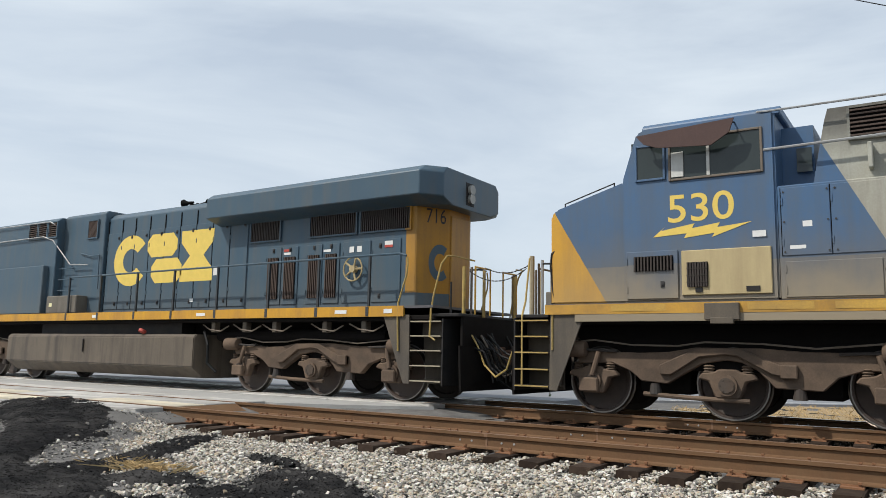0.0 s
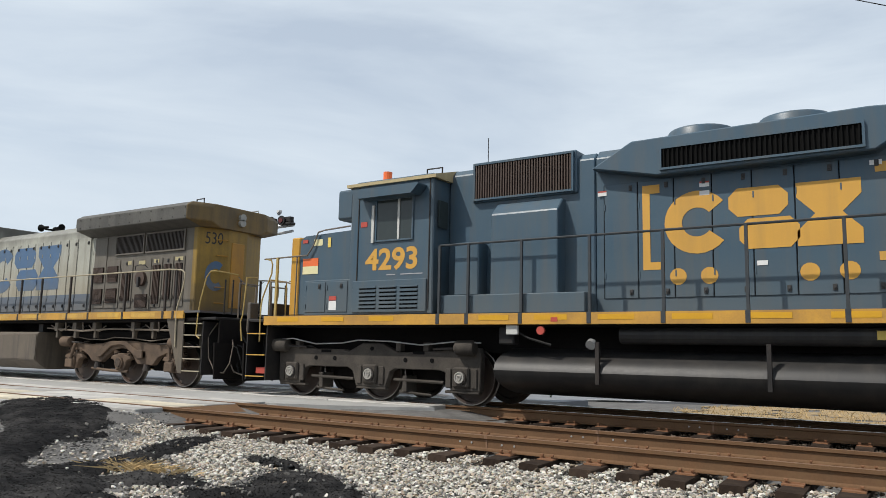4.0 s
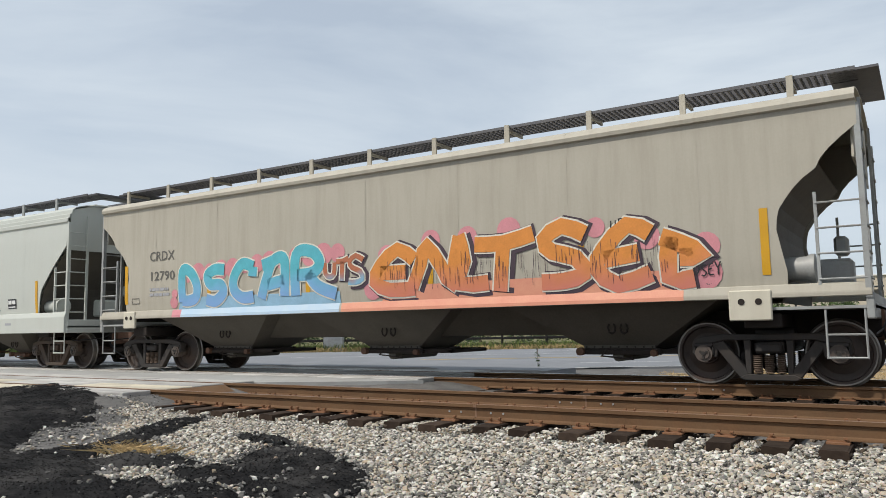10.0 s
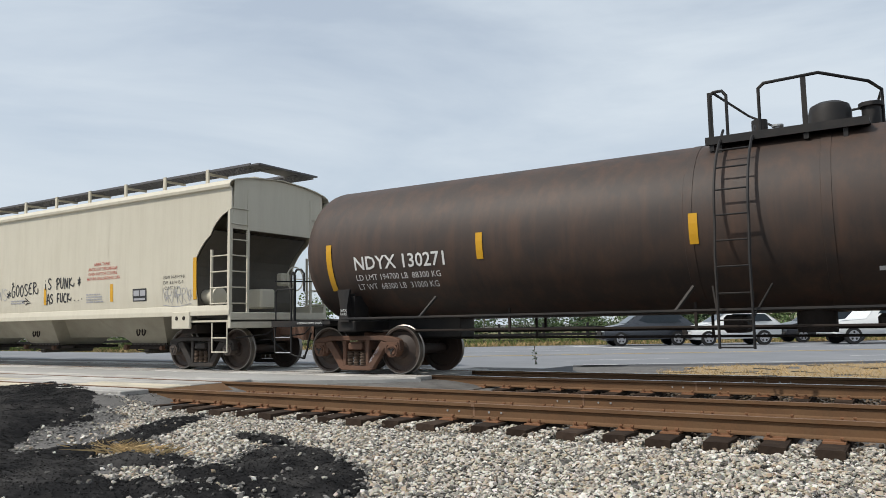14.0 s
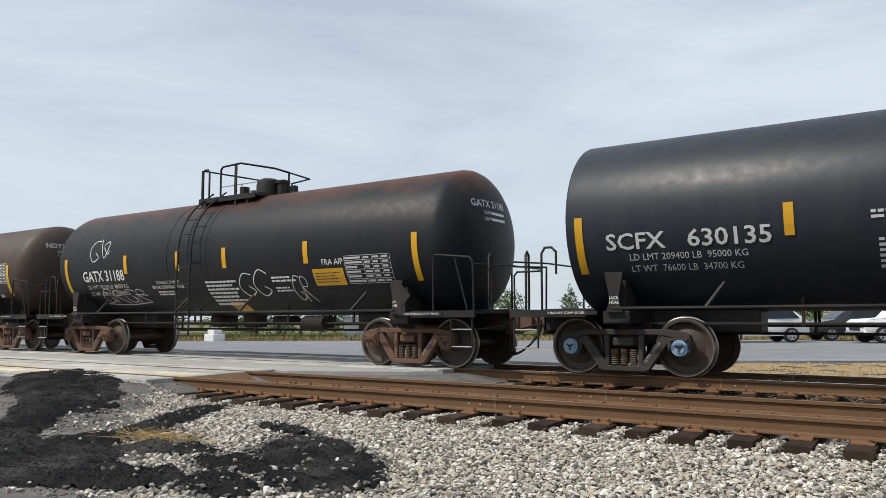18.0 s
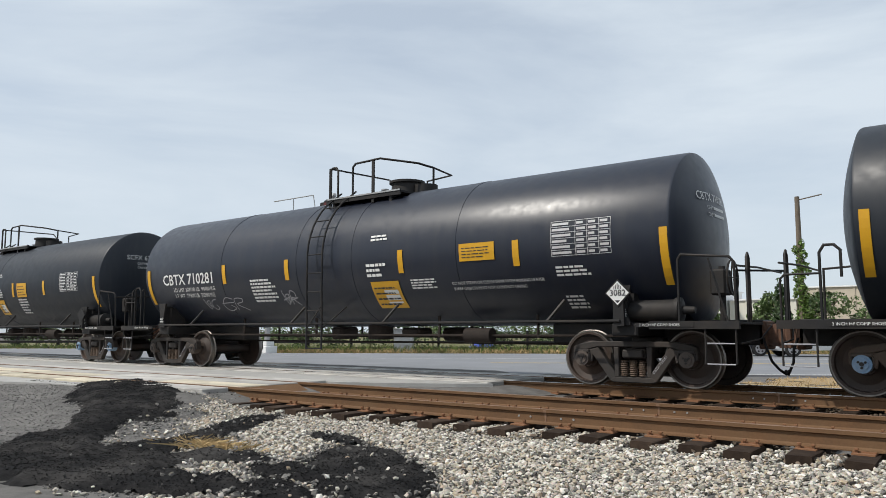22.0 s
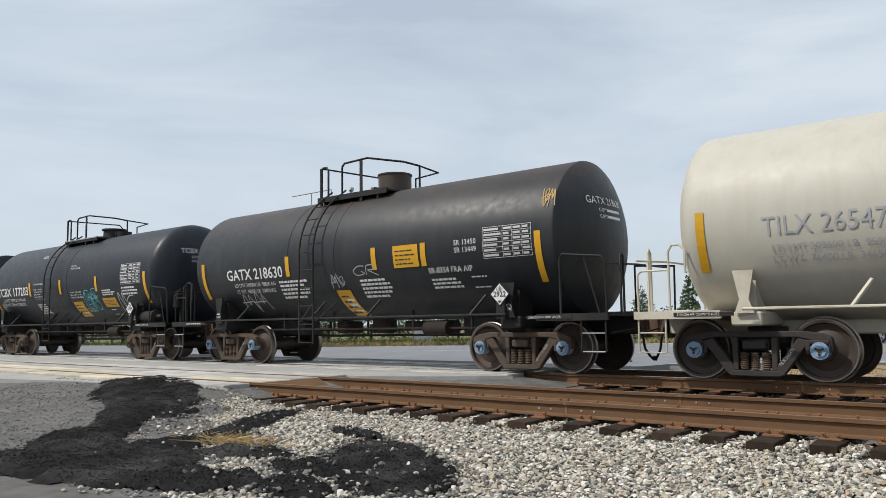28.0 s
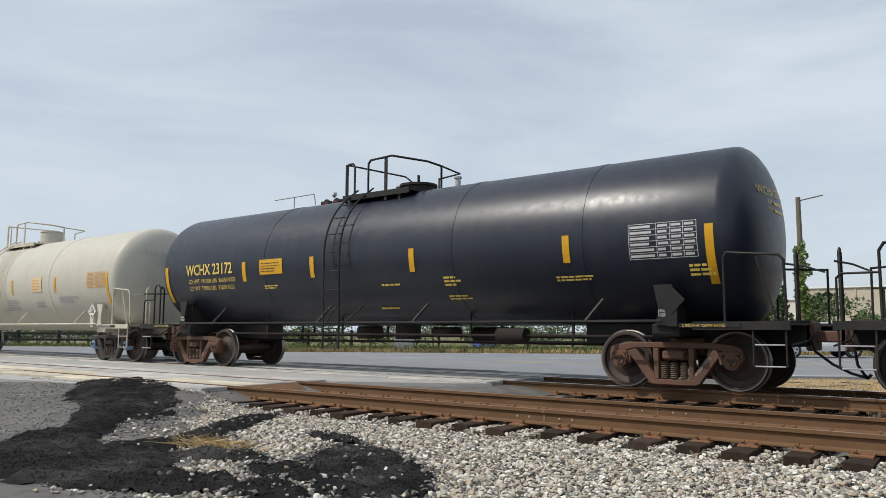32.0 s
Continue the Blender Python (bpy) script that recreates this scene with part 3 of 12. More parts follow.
def clod_spots(n):
    out = []
    while len(out) < n:
        x, y = rng.uniform(-15, -3.4), rng.uniform(3.0, 8.6)
        d = heap(x, y)
        if d < -0.35 or (d < 0.04 and rng.random() > 0.5 * (1 + (d - 0.04) / 0.39)):
            continue
        lump = 0.5 + 0.5 * noise.noise((x * 5, y * 5, 7))
        out.append((x, y, ground_z(x, y) - 0.006 + min(0.07, max(0, d) * 0.22) * (0.55 + lump)))
    return out


stones("millings_clods", clod_spots(27000), "small black clods of asphalt millings", 0.003, 0.009, "clod")
stones("loose_grit", [(x, y, ground_z(x, y) + 0.002) for x, y in zip(rng.uniform(-15.5, -5.0, 15000), rng.uniform(3.0, 8.3, 15000)) if x < -9.6 + (7.3 - y) * 1.1], "fine grey grit on packed ground", 0.005, 0.016, "grit")


def bed_spots():
    # heaped up between the sleeper ends of the siding, lower inside
    out = []
    for x, y in zip(rng.uniform(-10.1, 7, 15000), rng.uniform(7.2, 14.6, 15000)):
        if 9.9 < y < 11.8 and x < -10 + (y - 9.4) * 1.7:
            continue
        if 11.5 < y < 13.9 and x < -7.6:
            continue
        if y > 13.9 and x < -5:
            continue
        out.append((x, y, -0.262 + rng.uniform(-0.01, 0.035)))
    return out


# pale stones between the sleeper ends of the siding
stones("crib_ballast", [(x, y, -0.243 + rng.uniform(-0.02, 0.02)) for x, y in zip(rng.uniform(-9.6, 4.2, 10000), rng.uniform(7.15, 7.75, 10000)) if min(abs(x - s) for s in SIDING_SLEEPERS) > 0.14], "pale ballast stones between the sleeper ends", 0.013, 0.03)
stones("ballast_bed", bed_spots(), "rust-stained ballast stones between the sleepers", 0.016, 0.036, "bed_stone")


def blades(name, spots, height, width, material, label, lean=0.5, category="grass"):
    vs, fs = [], []
    for x, y, z in spots:
        a = rng.uniform(0, 6.28)
        h = height * rng.uniform(0.5, 1.3)
        lx, ly = rng.normal(0, lean) * h, rng.normal(0, lean) * h
        c, s = math.cos(a) * width, math.sin(a) * width
        b = len(vs)
        vs += [(x - c, y - s, z), (x + c, y + s, z), (x + lx * 0.4 + c * 0.7, y + ly * 0.4 + s * 0.7, z + h * 0.6), (x + lx, y + ly, z + h)]
        fs += [(b, b + 1, b + 2), (b, b + 2, b + 3)]
    me = bpy.data.meshes.new(name)
    me.from_pydata(vs, [], fs)
    me.materials.append(material)
    return tagged(new(name, me), label, category, kind="stuff")


blades("straw_tuft", [(x, y, ground_z(x, y) + 0.02) for x, y in zip(rng.normal(-7.0, 0.30, 420), rng.normal(4.95, 0.10, 420))], 0.07, 0.004, M["drygrass"], "tuft of dry straw on dark millings", 1.6, "straw")


# ---- tracks ----
def rail_mesh(x0, x1, shiny):
    """A flat-bottomed rail along x, its head at z 0."""
    half = [(0.036, 0.0), (0.036, -0.036), (0.009, -0.048), (0.009, -0.140), (0.022, -0.152), (0.070, -0.160), (0.070, -0.171)]
    ring = [(y, z) for y, z in half] + [(-y, z) for y, z in reversed(half)]
    bm = bmesh.new()
    a = [bm.verts.new((x0, y, z)) for y, z in ring]
    b = [bm.verts.new((x1, y, z)) for y, z in ring]
    n = len(ring)
    for i in range(n):
        f = bm.faces.new((a[i], a[(i + 1) % n], b[(i + 1) % n], b[i]))
        f.material_index = 1 if i == n - 1 else 0
    bm.faces.new(a)
    bm.faces.new(b[::-1])
    bmesh.ops.recalc_face_normals(bm, faces=bm.faces)
    return mesh_from("rail", bm, (M["rail"], M["rail_shiny"] if shiny else M["rail_top"]))


def chipped_sleeper(k):
    r = random.Random(k)
    bm = bmesh.new()
    w = 0.115
    pts = []
    for x in (-1.30 + r.uniform(-0.05, 0.05), -0.9, 0.0, 0.9, 1.31 + r.uniform(-0.04, 0.04)):
        ww = w + r.uniform(-0.008, 0.008)
        pts.append([bm.verts.new((sx * ww, x, z + r.uniform(-0.006, 0.006))) for sx, z in ((-1, -0.18), (1, -0.18), (1, -0.004), (0.86, 0.0), (-0.86, 0.0), (-1, -0.004))])
    for a, b in zip(pts[:-1], pts[1:]):
        for i in range(6):
            bm.faces.new((a[i], a[(i + 1) % 6], b[(i + 1) % 6], b[i]))
    bm.faces.new(pts[0][::-1])
    bm.faces.new(pts[-1])
    bmesh.ops.recalc_face_normals(bm, faces=bm.faces)
    return mesh_from("sleeper", bm, M["sleeper"])


def plate_mesh():
    bm = boxes((-0.095, 0.095, -0.18, 0.18, -0.012, 0.004), (-0.095, 0.095, -0.105, -0.075, 0.004, 0.016), (-0.095, 0.095, 0.075, 0.105, 0.004, 0.016))
    return mesh_from("tie_plate", bm, M["plate"])


def spike_mesh():
    bm = boxes((-0.011, 0.011, -0.011, 0.011, -0.01, 0.028), (-0.017, 0.017, -0.024, 0.014, 0.028, 0.044))
    return mesh_from("spike", bm, M["plate"])


SLEEPERS, PLATE, SPIKE = [chipped_sleeper(k) for k in range(5)], plate_mesh(), spike_mesh()


def track(name, y_near, x_sleep0, x_sleep1, shiny, joint_x, label, phase, first=()):
    t = thing(name, label, "railway track", pose(0, y_near + GAUGE / 2, 0), kind="structure")
    r = random.Random(int(y_near * 100))
    for side in (-1, 1):
        jx = joint_x + (0.75 if side > 0 else 0)
        cut = [-90.0, jx - 11.9, jx, jx + 11.9, 90.0]
        for a, b in zip(cut[:-1], cut[1:]):
            part("rail", rail_mesh(a + 0.003, b - 0.003, shiny), None, t, at=pose(0, side * GAUGE / 2, 0))
        if x_sleep0 < jx < x_sleep1:
            jo = part("rail_joint", boxes((-0.012, 0.012, -0.013, 0.013, -0.15, -0.03), (-0.02, 0.02, -0.04, 0.04, -0.036, -0.004)), M["rail_top"], t, "raised weld seam across the rail", at=pose(jx, side * GAUGE / 2, 0))
            for k in (-0.36, -0.2, 0.2, 0.36):
                part("bolt_hole", disc(bmesh.new(), (k, -0.012, -0.095), (0, 1, 0), 0.013, 0.008, 8), M["galv"], jo)
    spots = list(first) or [x_sleep0]
    while spots[-1] < x_sleep1:
        spots.append(spots[-1] + 0.505 + r.uniform(-0.06, 0.06) + (0.09 if len(spots) - 1 == phase else 0))
    for k, x in enumerate(spots):
        part("sleeper", SLEEPERS[k % 5], None, t, at=pose(x, r.uniform(-0.05, 0.05), -0.187 + r.uniform(-0.006, 0.004), 0, 0, r.uniform(-1.6, 1.6)))
        for side in (-1, 1):
            p = part("tie_plate", PLATE, None, t, at=pose(x, side * GAUGE / 2, -0.178))
            for dx, dy in ((-0.06, -0.115), (0.055, 0.115), (0.06, -0.12)):
                if r.random() < 0.85:
                    part("spike", SPIKE, None, p, at=pose(dx, dy, -0.002 + r.uniform(0, 0.012), 0, 0, 0 if dy < 0 else 180))
    return t


track("siding_track", NEAR_Y, -10.05, 4.0, False, -4.51, "rusty rails on dark sleepers in pale ballast", 11, SIDING_SLEEPERS)
track("main_track", FAR_Y - GAUGE / 2, -7.2, 6.0, True, -3.0, "rails with polished heads on dark sleepers", 7)


# ---- crossing ----
def slab(x0, x1, y0, y1, z0, z1, bev=0.012):
    bm = bmesh.new()
    cx, cy = (x0 + x1) / 2, (y0 + y1) / 2
    box(bm, x0 - cx, x1 - cx, y0 - cy, y1 - cy, z0, z1, bev)
    return bm, pose(cx, cy, 0)


crossing = thing("level_crossing", "level crossing of pale concrete panels and asphalt", "level crossing", pose(0, 0, 0), kind="structure")
cr = random.Random(8)
for ya, yb, key in ((NEAR_Y - 0.56, NEAR_Y - 0.06, "panel"), (NEAR_Y + 0.09, NEAR_Y + 0.745, "panel"), (NEAR_Y + 0.755, NEAR_Y + GAUGE - 0.09, "panel_grey"), (NEAR_Y + GAUGE + 0.06, NEAR_Y + GAUGE + 0.6, "panel_grey"),
                    (FAR_Y - 1.35, FAR_Y - 0.81, "panel_grey"), (FAR_Y - 0.66, FAR_Y - 0.005, "panel_grey"), (FAR_Y + 0.005, FAR_Y + 0.66, "panel_grey"), (FAR_Y + 0.81, FAR_Y + 1.35, "panel_grey")):
    x = CROSS_X if ya < 11 else -7.75
    while x > -33:
        w = 2.42
        bm, at = slab(x - w + 0.015, x, ya, yb, -0.2, -0.004 + cr.uniform(-0.006, 0.006))
        part("crossing_panel", bm, M["panel"] if key == "panel" and cr.random() < 0.75 else M["panel_grey"], crossing, at=at)
        x -= w
bm = bmesh.new()
vs = [bm.verts.new(p) for p in ((-10.34, 7.9, -0.02), (-10.34, 9.2, -0.02), (-9.95, 9.12, -0.14), (-9.95, 7.98, -0.14), (-10.34, 7.9, -0.15), (-10.34, 9.2, -0.15))]
for q in ((0, 3, 2, 1), (0, 4, 3), (1, 2, 5), (0, 1, 5, 4)):
    bm.faces.new([vs[i] for i in q])
part("end_deflector", bm, M["rail"], crossing, "rusty sloped steel end plate")


def asphalt_piece(name, corners, z, label, material, thick=0.12):
    bm = bmesh.new()
    top = [bm.verts.new((x, y, z)) for x, y in corners]
    low = [bm.verts.new((x, y, z - thick)) for x, y in corners]
    bm.faces.new(top)
    for i in range(len(corners)):
        j = (i + 1) % len(corners)
        bm.faces.new((top[i], low[i], low[j], top[j]))
    bmesh.ops.recalc_face_normals(bm, faces=bm.faces)
    return tagged(new(name, mesh_from(name, bm, material)), label, "pavement", kind="structure")


asphalt_piece("pavement_between_tracks", ((-60, 9.92), (-10.1, 9.92), (-9.2, 10.3), (-8.1, 10.9), (-7.6, 11.28), (-60, 11.28)), -0.022, "worn grey asphalt between the two tracks", M["asphalt"])
asphalt_piece("pavement_before_tracks", ((-60, 4.3), (-17.5, 6.0), (-14.2, 6.75), (-11.4, 7.0), (-10.2, 7.2), (-60, 7.2)), -0.05, "worn grey asphalt approach to the crossing", M["asphalt"], 0.25)
asphalt_piece("pavement_beyond_tracks", ((-60, 14.06), (-8.2, 14.06), (-7.4, 15.4), (-7.2, 17.2), (-8.0, 18.8), (-9.2, 20.2), (-60, 24)), -0.10, "worn grey asphalt apron beyond the tracks", M["road"], 0.3)

# ---- highway: it runs off at an angle to the tracks ----
RD = radians(33.0)
RX, RY = (math.cos(RD), math.sin(RD)), (-math.sin(RD), math.cos(RD))
RO = (-9.0, 20.6)       # a point on its near edge


def road_at(s, d):
    return RO[0] + RX[0] * s + RY[0] * d, RO[1] + RX[1] * s + RY[1] * d


def strip(name, s0, s1, d0, d1, z, material, parent=None, label="", n=1):
    bm = bmesh.new()
    for k in range(n):
        a, b = s0 + (s1 - s0) * k / n, s0 + (s1 - s0) * (k + 1) / n
        q = [bm.verts.new((*road_at(s, d), z)) for s, d in ((a, d0), (b, d0), (b, d1), (a, d1))]
        bm.faces.new(q)
    me = mesh_from(name, bm, material)
    return part(name, me, None, parent, label) if parent else new(name, me)


bm = bmesh.new()
road_outline = [road_at(s, d) for s, d in ((-46, -8), (-1.5, -1.2), (0, 0), (6, -0.6), (160, -0.6), (160, 19.5), (-46, 19.5))]
top = [bm.verts.new((x, y, -0.345 + 0.05)) for x, y in road_outline]
bm.faces.new(top)
low = [bm.verts.new((x, y, -0.6)) for x, y in road_outline]
for i in range(len(top)):
    j = (i + 1) % len(top)
    bm.faces.new((top[i], low[i], low[j], top[j]))
bmesh.ops.recalc_face_normals(bm, faces=bm.faces)
road = tagged(new("road", mesh_from("road", bm, M["road"])), "grey multi-lane highway with worn lines", "road", kind="structure")
ZL = -0.291
for d, key, dash in ((-0.2, "line_white", 0), (2.7, "line_white", 3), (7.1, "line_yellow", 0), (7.4, "line_yellow", 0), (11.9, "line_white", 0), (15.4, "line_white", 3), (18.9, "line_white", 0)):
    if not dash:
        strip("road_line", -46, 150, d, d + 0.13, ZL, M[key], road)
    else:
        for s in np.arange(-44, 60, 9.0):
            strip("road_line", s, s + dash, d, d + 0.13, ZL, M[key], road)
bm = bmesh.new()
bm.faces.new([bm.verts.new((*road_at(s, d), ZL + 0.003)) for s, d in ((5.6, 12.6), (6.3, 12.6), (3.8, 18.4), (3.1, 18.4))])
part("stop_line", bm, M["line_white"], road, "wide worn white stop line")
strip("kerb_gravel", -46, 150, 19.5, 20.6, -0.31, M["dirt"], road, "pale gravel shoulder")

# dry grass between track and road, and the green verge beyond
sp = []
for x, y in zip(rng.uniform(-8.2, 14, 26000), rng.uniform(15.0, 33, 26000)):
    s, d = (x - RO[0]) * RX[0] + (y - RO[1]) * RX[1], (x - RO[0]) * RY[0] + (y - RO[1]) * RY[1]
    if d < -0.9 + 0.5 * noise.noise((x * .5, y * .5, 1)) and x > -5.5 + 0.8 * noise.noise((y * .7, x * .7, 3)) and y > 16.2 and rng.random() < 0.6 - 0.04 * max(0, -d - 6):
        sp.append((x, y, ground_z(x, y) - 0.015))
M["straw_soil"] = paint("straw_covered_soil", (0.40, 0.29, 0.165), (0.25, 0.185, 0.10), 0.95, scale=6, amount=1.0, grain=60, bump=0.8, dirt=(0.20, 0.17, 0.12), dirt_amount=0.5, dirt_scale=2, spec=0.1)
cell, have, pv, pf = 0.35, {}, [], []
for x, y, z in sp:
    have.setdefault((int(x // cell), int(y // cell)), 0)
    have[int(x // cell), int(y // cell)] += 1
pid = {}
for (i, j), n_ in have.items():
    if n_ > 2:
        q = []
        for a, b in ((i, j), (i + 1, j), (i + 1, j + 1), (i, j + 1)):
            if (a, b) not in pid:
                pid[a, b] = len(pv)
                pv.append((a * cell, b * cell, ground_z(a * cell, b * cell) + 0.012))
            q.append(pid[a, b])
        pf.append(q)
me = bpy.data.meshes.new("straw_ground")
me.from_pydata(pv, [], pf)
me.materials.append(M["straw_soil"])
tagged(new("straw_ground", me), "straw-covered soil between track and road", "ground", kind="structure")
blades("dry_grass", sp, 0.10, 0.005, M["drygrass"], "strip of dry straw-coloured grass beside the road", 0.6)
verge = sheet("verge", [-46 + 4 * i for i in range(50)], [0, 1, 2, 4, 7, 12, 20, 40, 90], lambda s, d: 0, M["verge"])
vco = [(*road_at(v.co.x, 20.6 + v.co.y), -0.34 + min(0.25, 0.03 * v.co.y) + 0.08 * noise.noise((v.co.x * .2, v.co.y * .4, 0))) for v in verge.vertices]
verge.vertices.foreach_set("co", np.array(vco).ravel())
tagged(new("verge", verge), "rough green and straw verge beyond the road", "grass", kind="structure")
sp = []
for s, d in zip(rng.uniform(-46, 40, 22000), 20.6 + rng.exponential(1.6, 22000)):
    sp.append((*road_at(s, d), -0.33))
blades("verge_grass", sp[:13000], 0.42, 0.014, M["grass"], "tall green weeds along the road", 0.35)
blades("verge_straw", [(*road_at(s, d), -0.33) for s, d in zip(rng.uniform(-46, 40, 9000), 20.3 + rng.exponential(0.7, 9000))], 0.26, 0.012, M["drygrass"], "dry weeds along the road's edge", 0.5)

# ---- fence along the verge ----
fence = thing("rail_fence", "dark post and rail fence along the verge", "fence", pose(0, 0, 0))
POST = mesh_from("fence_post", boxes((-0.07, 0.07, -0.07, 0.07, -0.2, 1.25), bevel=0.012), M["frame_black"])
FRAIL = mesh_from("fence_rail", boxes((-1.29, 1.29, -0.03, 0.03, -0.07, 0.07), bevel=0.008), M["frame_black"])
for k in range(24):
    s = -44 + 2.6 * k
    x, y = road_at(s, 22.6)
    part("fence_post", POST, None, fence, at=pose(x, y, -0.3, 0, 0, 33))
    for z in (0.12, 0.48, 0.86):
        x, y = road_at(s + 1.3, 22.52)
        part("fence_rail", FRAIL, None, fence, at=pose(x, y, z - 0.2, 0, 0, 33))


# ---- trees, bushes ----
def leaf_cloud(blobs, count, size, seed):
    r = np.random.default_rng(seed)
    vs, fs = [], []
    w = np.array([b[3] * b[4] * b[5] for b in blobs]) ** 0.7
    pick = r.choice(len(blobs), count, p=w / w.sum())
    for k in pick:
        x, y, z, rx, ry, rz = blobs[k]
        d = r.normal(size=3)
        d /= np.linalg.norm(d)
        q = r.uniform(0.55, 1.08) ** 0.6
        p = np.array((x, y, z)) + d * q * np.array((rx, ry, rz))
        a = r.normal(size=3)
        a /= np.linalg.norm(a)
        b = np.cross(a, r.normal(size=3))
        b /= np.linalg.norm(b) + 1e-9
        s = size * r.uniform(0.5, 1.4)
        i = len(vs)
        vs += [tuple(p - a * s), tuple(p + b * s * 0.5), tuple(p + a * s), tuple(p - b * s * 0.5)]
        fs.append((i, i + 1, i + 2, i + 3))
    me = bpy.data.meshes.new("crown")
    me.from_pydata(vs, [], fs)
    return me


def plant(name, x, y, height, width, material, label, seed, category="bush", count=900, conifer=False, base=-0.35):
    r = random.Random(seed)
    t = thing(name, label, category, pose(x, y, base))
    bm = bmesh.new()
    rod(bm, (0, 0, -0.1), (0, 0, height * 0.75), 0.05 + height * 0.012, 7)
    for v in bm.verts:
        if v.co.z > 0.3:
            v.co.x *= 0.35
            v.co.y *= 0.35
    for k in range(6):
        a = r.uniform(0, 6.28)
        z = height * r.uniform(0.2, 0.7)
        rod(bm, (0, 0, z), (math.cos(a) * width * 0.35, math.sin(a) * width * 0.35, z + height * 0.15), 0.02 + height * 0.004, 5)
    part("trunk", bm, M["bark"], t)
    blobs = []
    n = 11
    for k in range(n):
        if conifer:
            z = height * (0.12 + 0.85 * k / n)
            w = width * 0.5 * (1 - k / n) * r.uniform(0.75, 1.2) + 0.1
            blobs.append((r.uniform(-.1, .1), r.uniform(-.1, .1), z, w, w, height * 0.09))
        else:
            a, q = r.uniform(0, 6.28), width * 0.33 * r.random() ** 0.5
            z = height * r.uniform(0.3, 0.85)
            w = width * r.uniform(0.16, 0.30)
            blobs.append((math.cos(a) * q, math.sin(a) * q, z, w, w, min(w, height * 0.24)))
    me = leaf_cloud(blobs, count, 0.05 + height * 0.022, seed)
    me.materials.append(material)
    part("crown", me, None, t)
    return t


pr = random.Random(12)
for k in range(40):
    s = -50 + 1.9 * k + pr.uniform(-.8, .8)
    x, y = road_at(s, 24.5 + pr.uniform(0, 5))
    h = pr.uniform(1.2, 2.4)
    plant("bush", x, y, h, h * pr.uniform(1.3, 1.9), M["leaf"] if pr.random() < .6 else M["leaf_dark"], "leafy green bush behind the fence", 100 + k, count=800)
for k, (x, y, h, w, c) in enumerate(((-24, 92, 5.2, 3.4, 1), (-20.5, 95, 5.8, 3.6, 1), (-16.6, 62, 3.6, 2.6, 0), (-12.2, 61.5, 3.4, 3.4, 0), (-9.6, 63, 2.9, 3.6, 0), (-6.2, 66, 2.6, 4.0, 0), (-14.8, 60.5, 4.6, 1.8, 1),
                                     (-35, 90, 6.6, 3.6, 1), (-30, 90, 5.6, 4.2, 0), (-2.5, 66, 2.4, 3.5, 0), (-48, 86, 4.5, 5, 0), (-41, 90, 5.0, 4.4, 1), (-60, 84, 5.0, 6, 0), (-72, 80, 5, 6, 0))):
    plant("small_tree", x, y, h + 0.8, w, M["leaf_dark"] if c else M["leaf"], "dark young conifer beyond the highway" if c else "leafy young tree beyond the highway", 300 + k, "tree", 1500, bool(c))

# utility pole overgrown with vine, and wires
PX, PY = -13.2, 60.0
pole = thing("utility_pole", "wooden utility pole overgrown with green vine", "utility pole", pose(PX, PY, -0.4))
bm = bmesh.new()
disc(bm, (0, 0, 5.6), (0, 0, 1), 0.24, 11.3, 12, 0.17)
part("shaft", bm, M["bark"], pole)
part("cross_arm", pipe([(0.1, 0, 11.0), (1.7, 0, 11.25)], 0.045), M["bark"], pole)
me = leaf_cloud([(pr.uniform(-.15, .2), pr.uniform(-.15, .15), 0.6 + 0.42 * k, 0.34 + 0.18 * math.sin(k * 1.7) + (0.12 if k < 15 else -0.05), 0.35, 0.35) for k in range(18)], 2600, 0.13, 77)
me.materials.append(M["leaf_light"])
part("vine", me, None, pole, "thick light green vine")


def cable(name, p, q, sag, parent_label):
    pts = [Vector(p).lerp(Vector(q), k / 24) - Vector((0, 0, sag * 4 * (k / 24) * (1 - k / 24))) for k in range(25)]
    return tagged(new(name, mesh_from(name, pipe(pts, 0.022, 5), M["hose"])), parent_label, "cable")

M["signal_lens"] = paint("unlit_red_lens", (0.10, 0.02, 0.018), None, 0.2, bump=0.0)

# ---- far buildings ----
M["beige_wall"] = paint("beige_metal_wall", (0.50, 0.44, 0.35), (0.44, 0.38, 0.30), 0.7, scale=0.3, grain=5, bump=0.05)
M["cream_wall"] = paint("pale_cream_wall", (0.62, 0.60, 0.52), (0.55, 0.53, 0.46), 0.7, scale=0.3, grain=5, bump=0.05)
M["roof_white"] = paint("white_roof_trim", (0.75, 0.75, 0.74), None, 0.6)
M["glass_dark"] = paint("dark_window_glass", (0.03, 0.04, 0.05), (0.05, 0.06, 0.07), 0.12, bump=0.0)


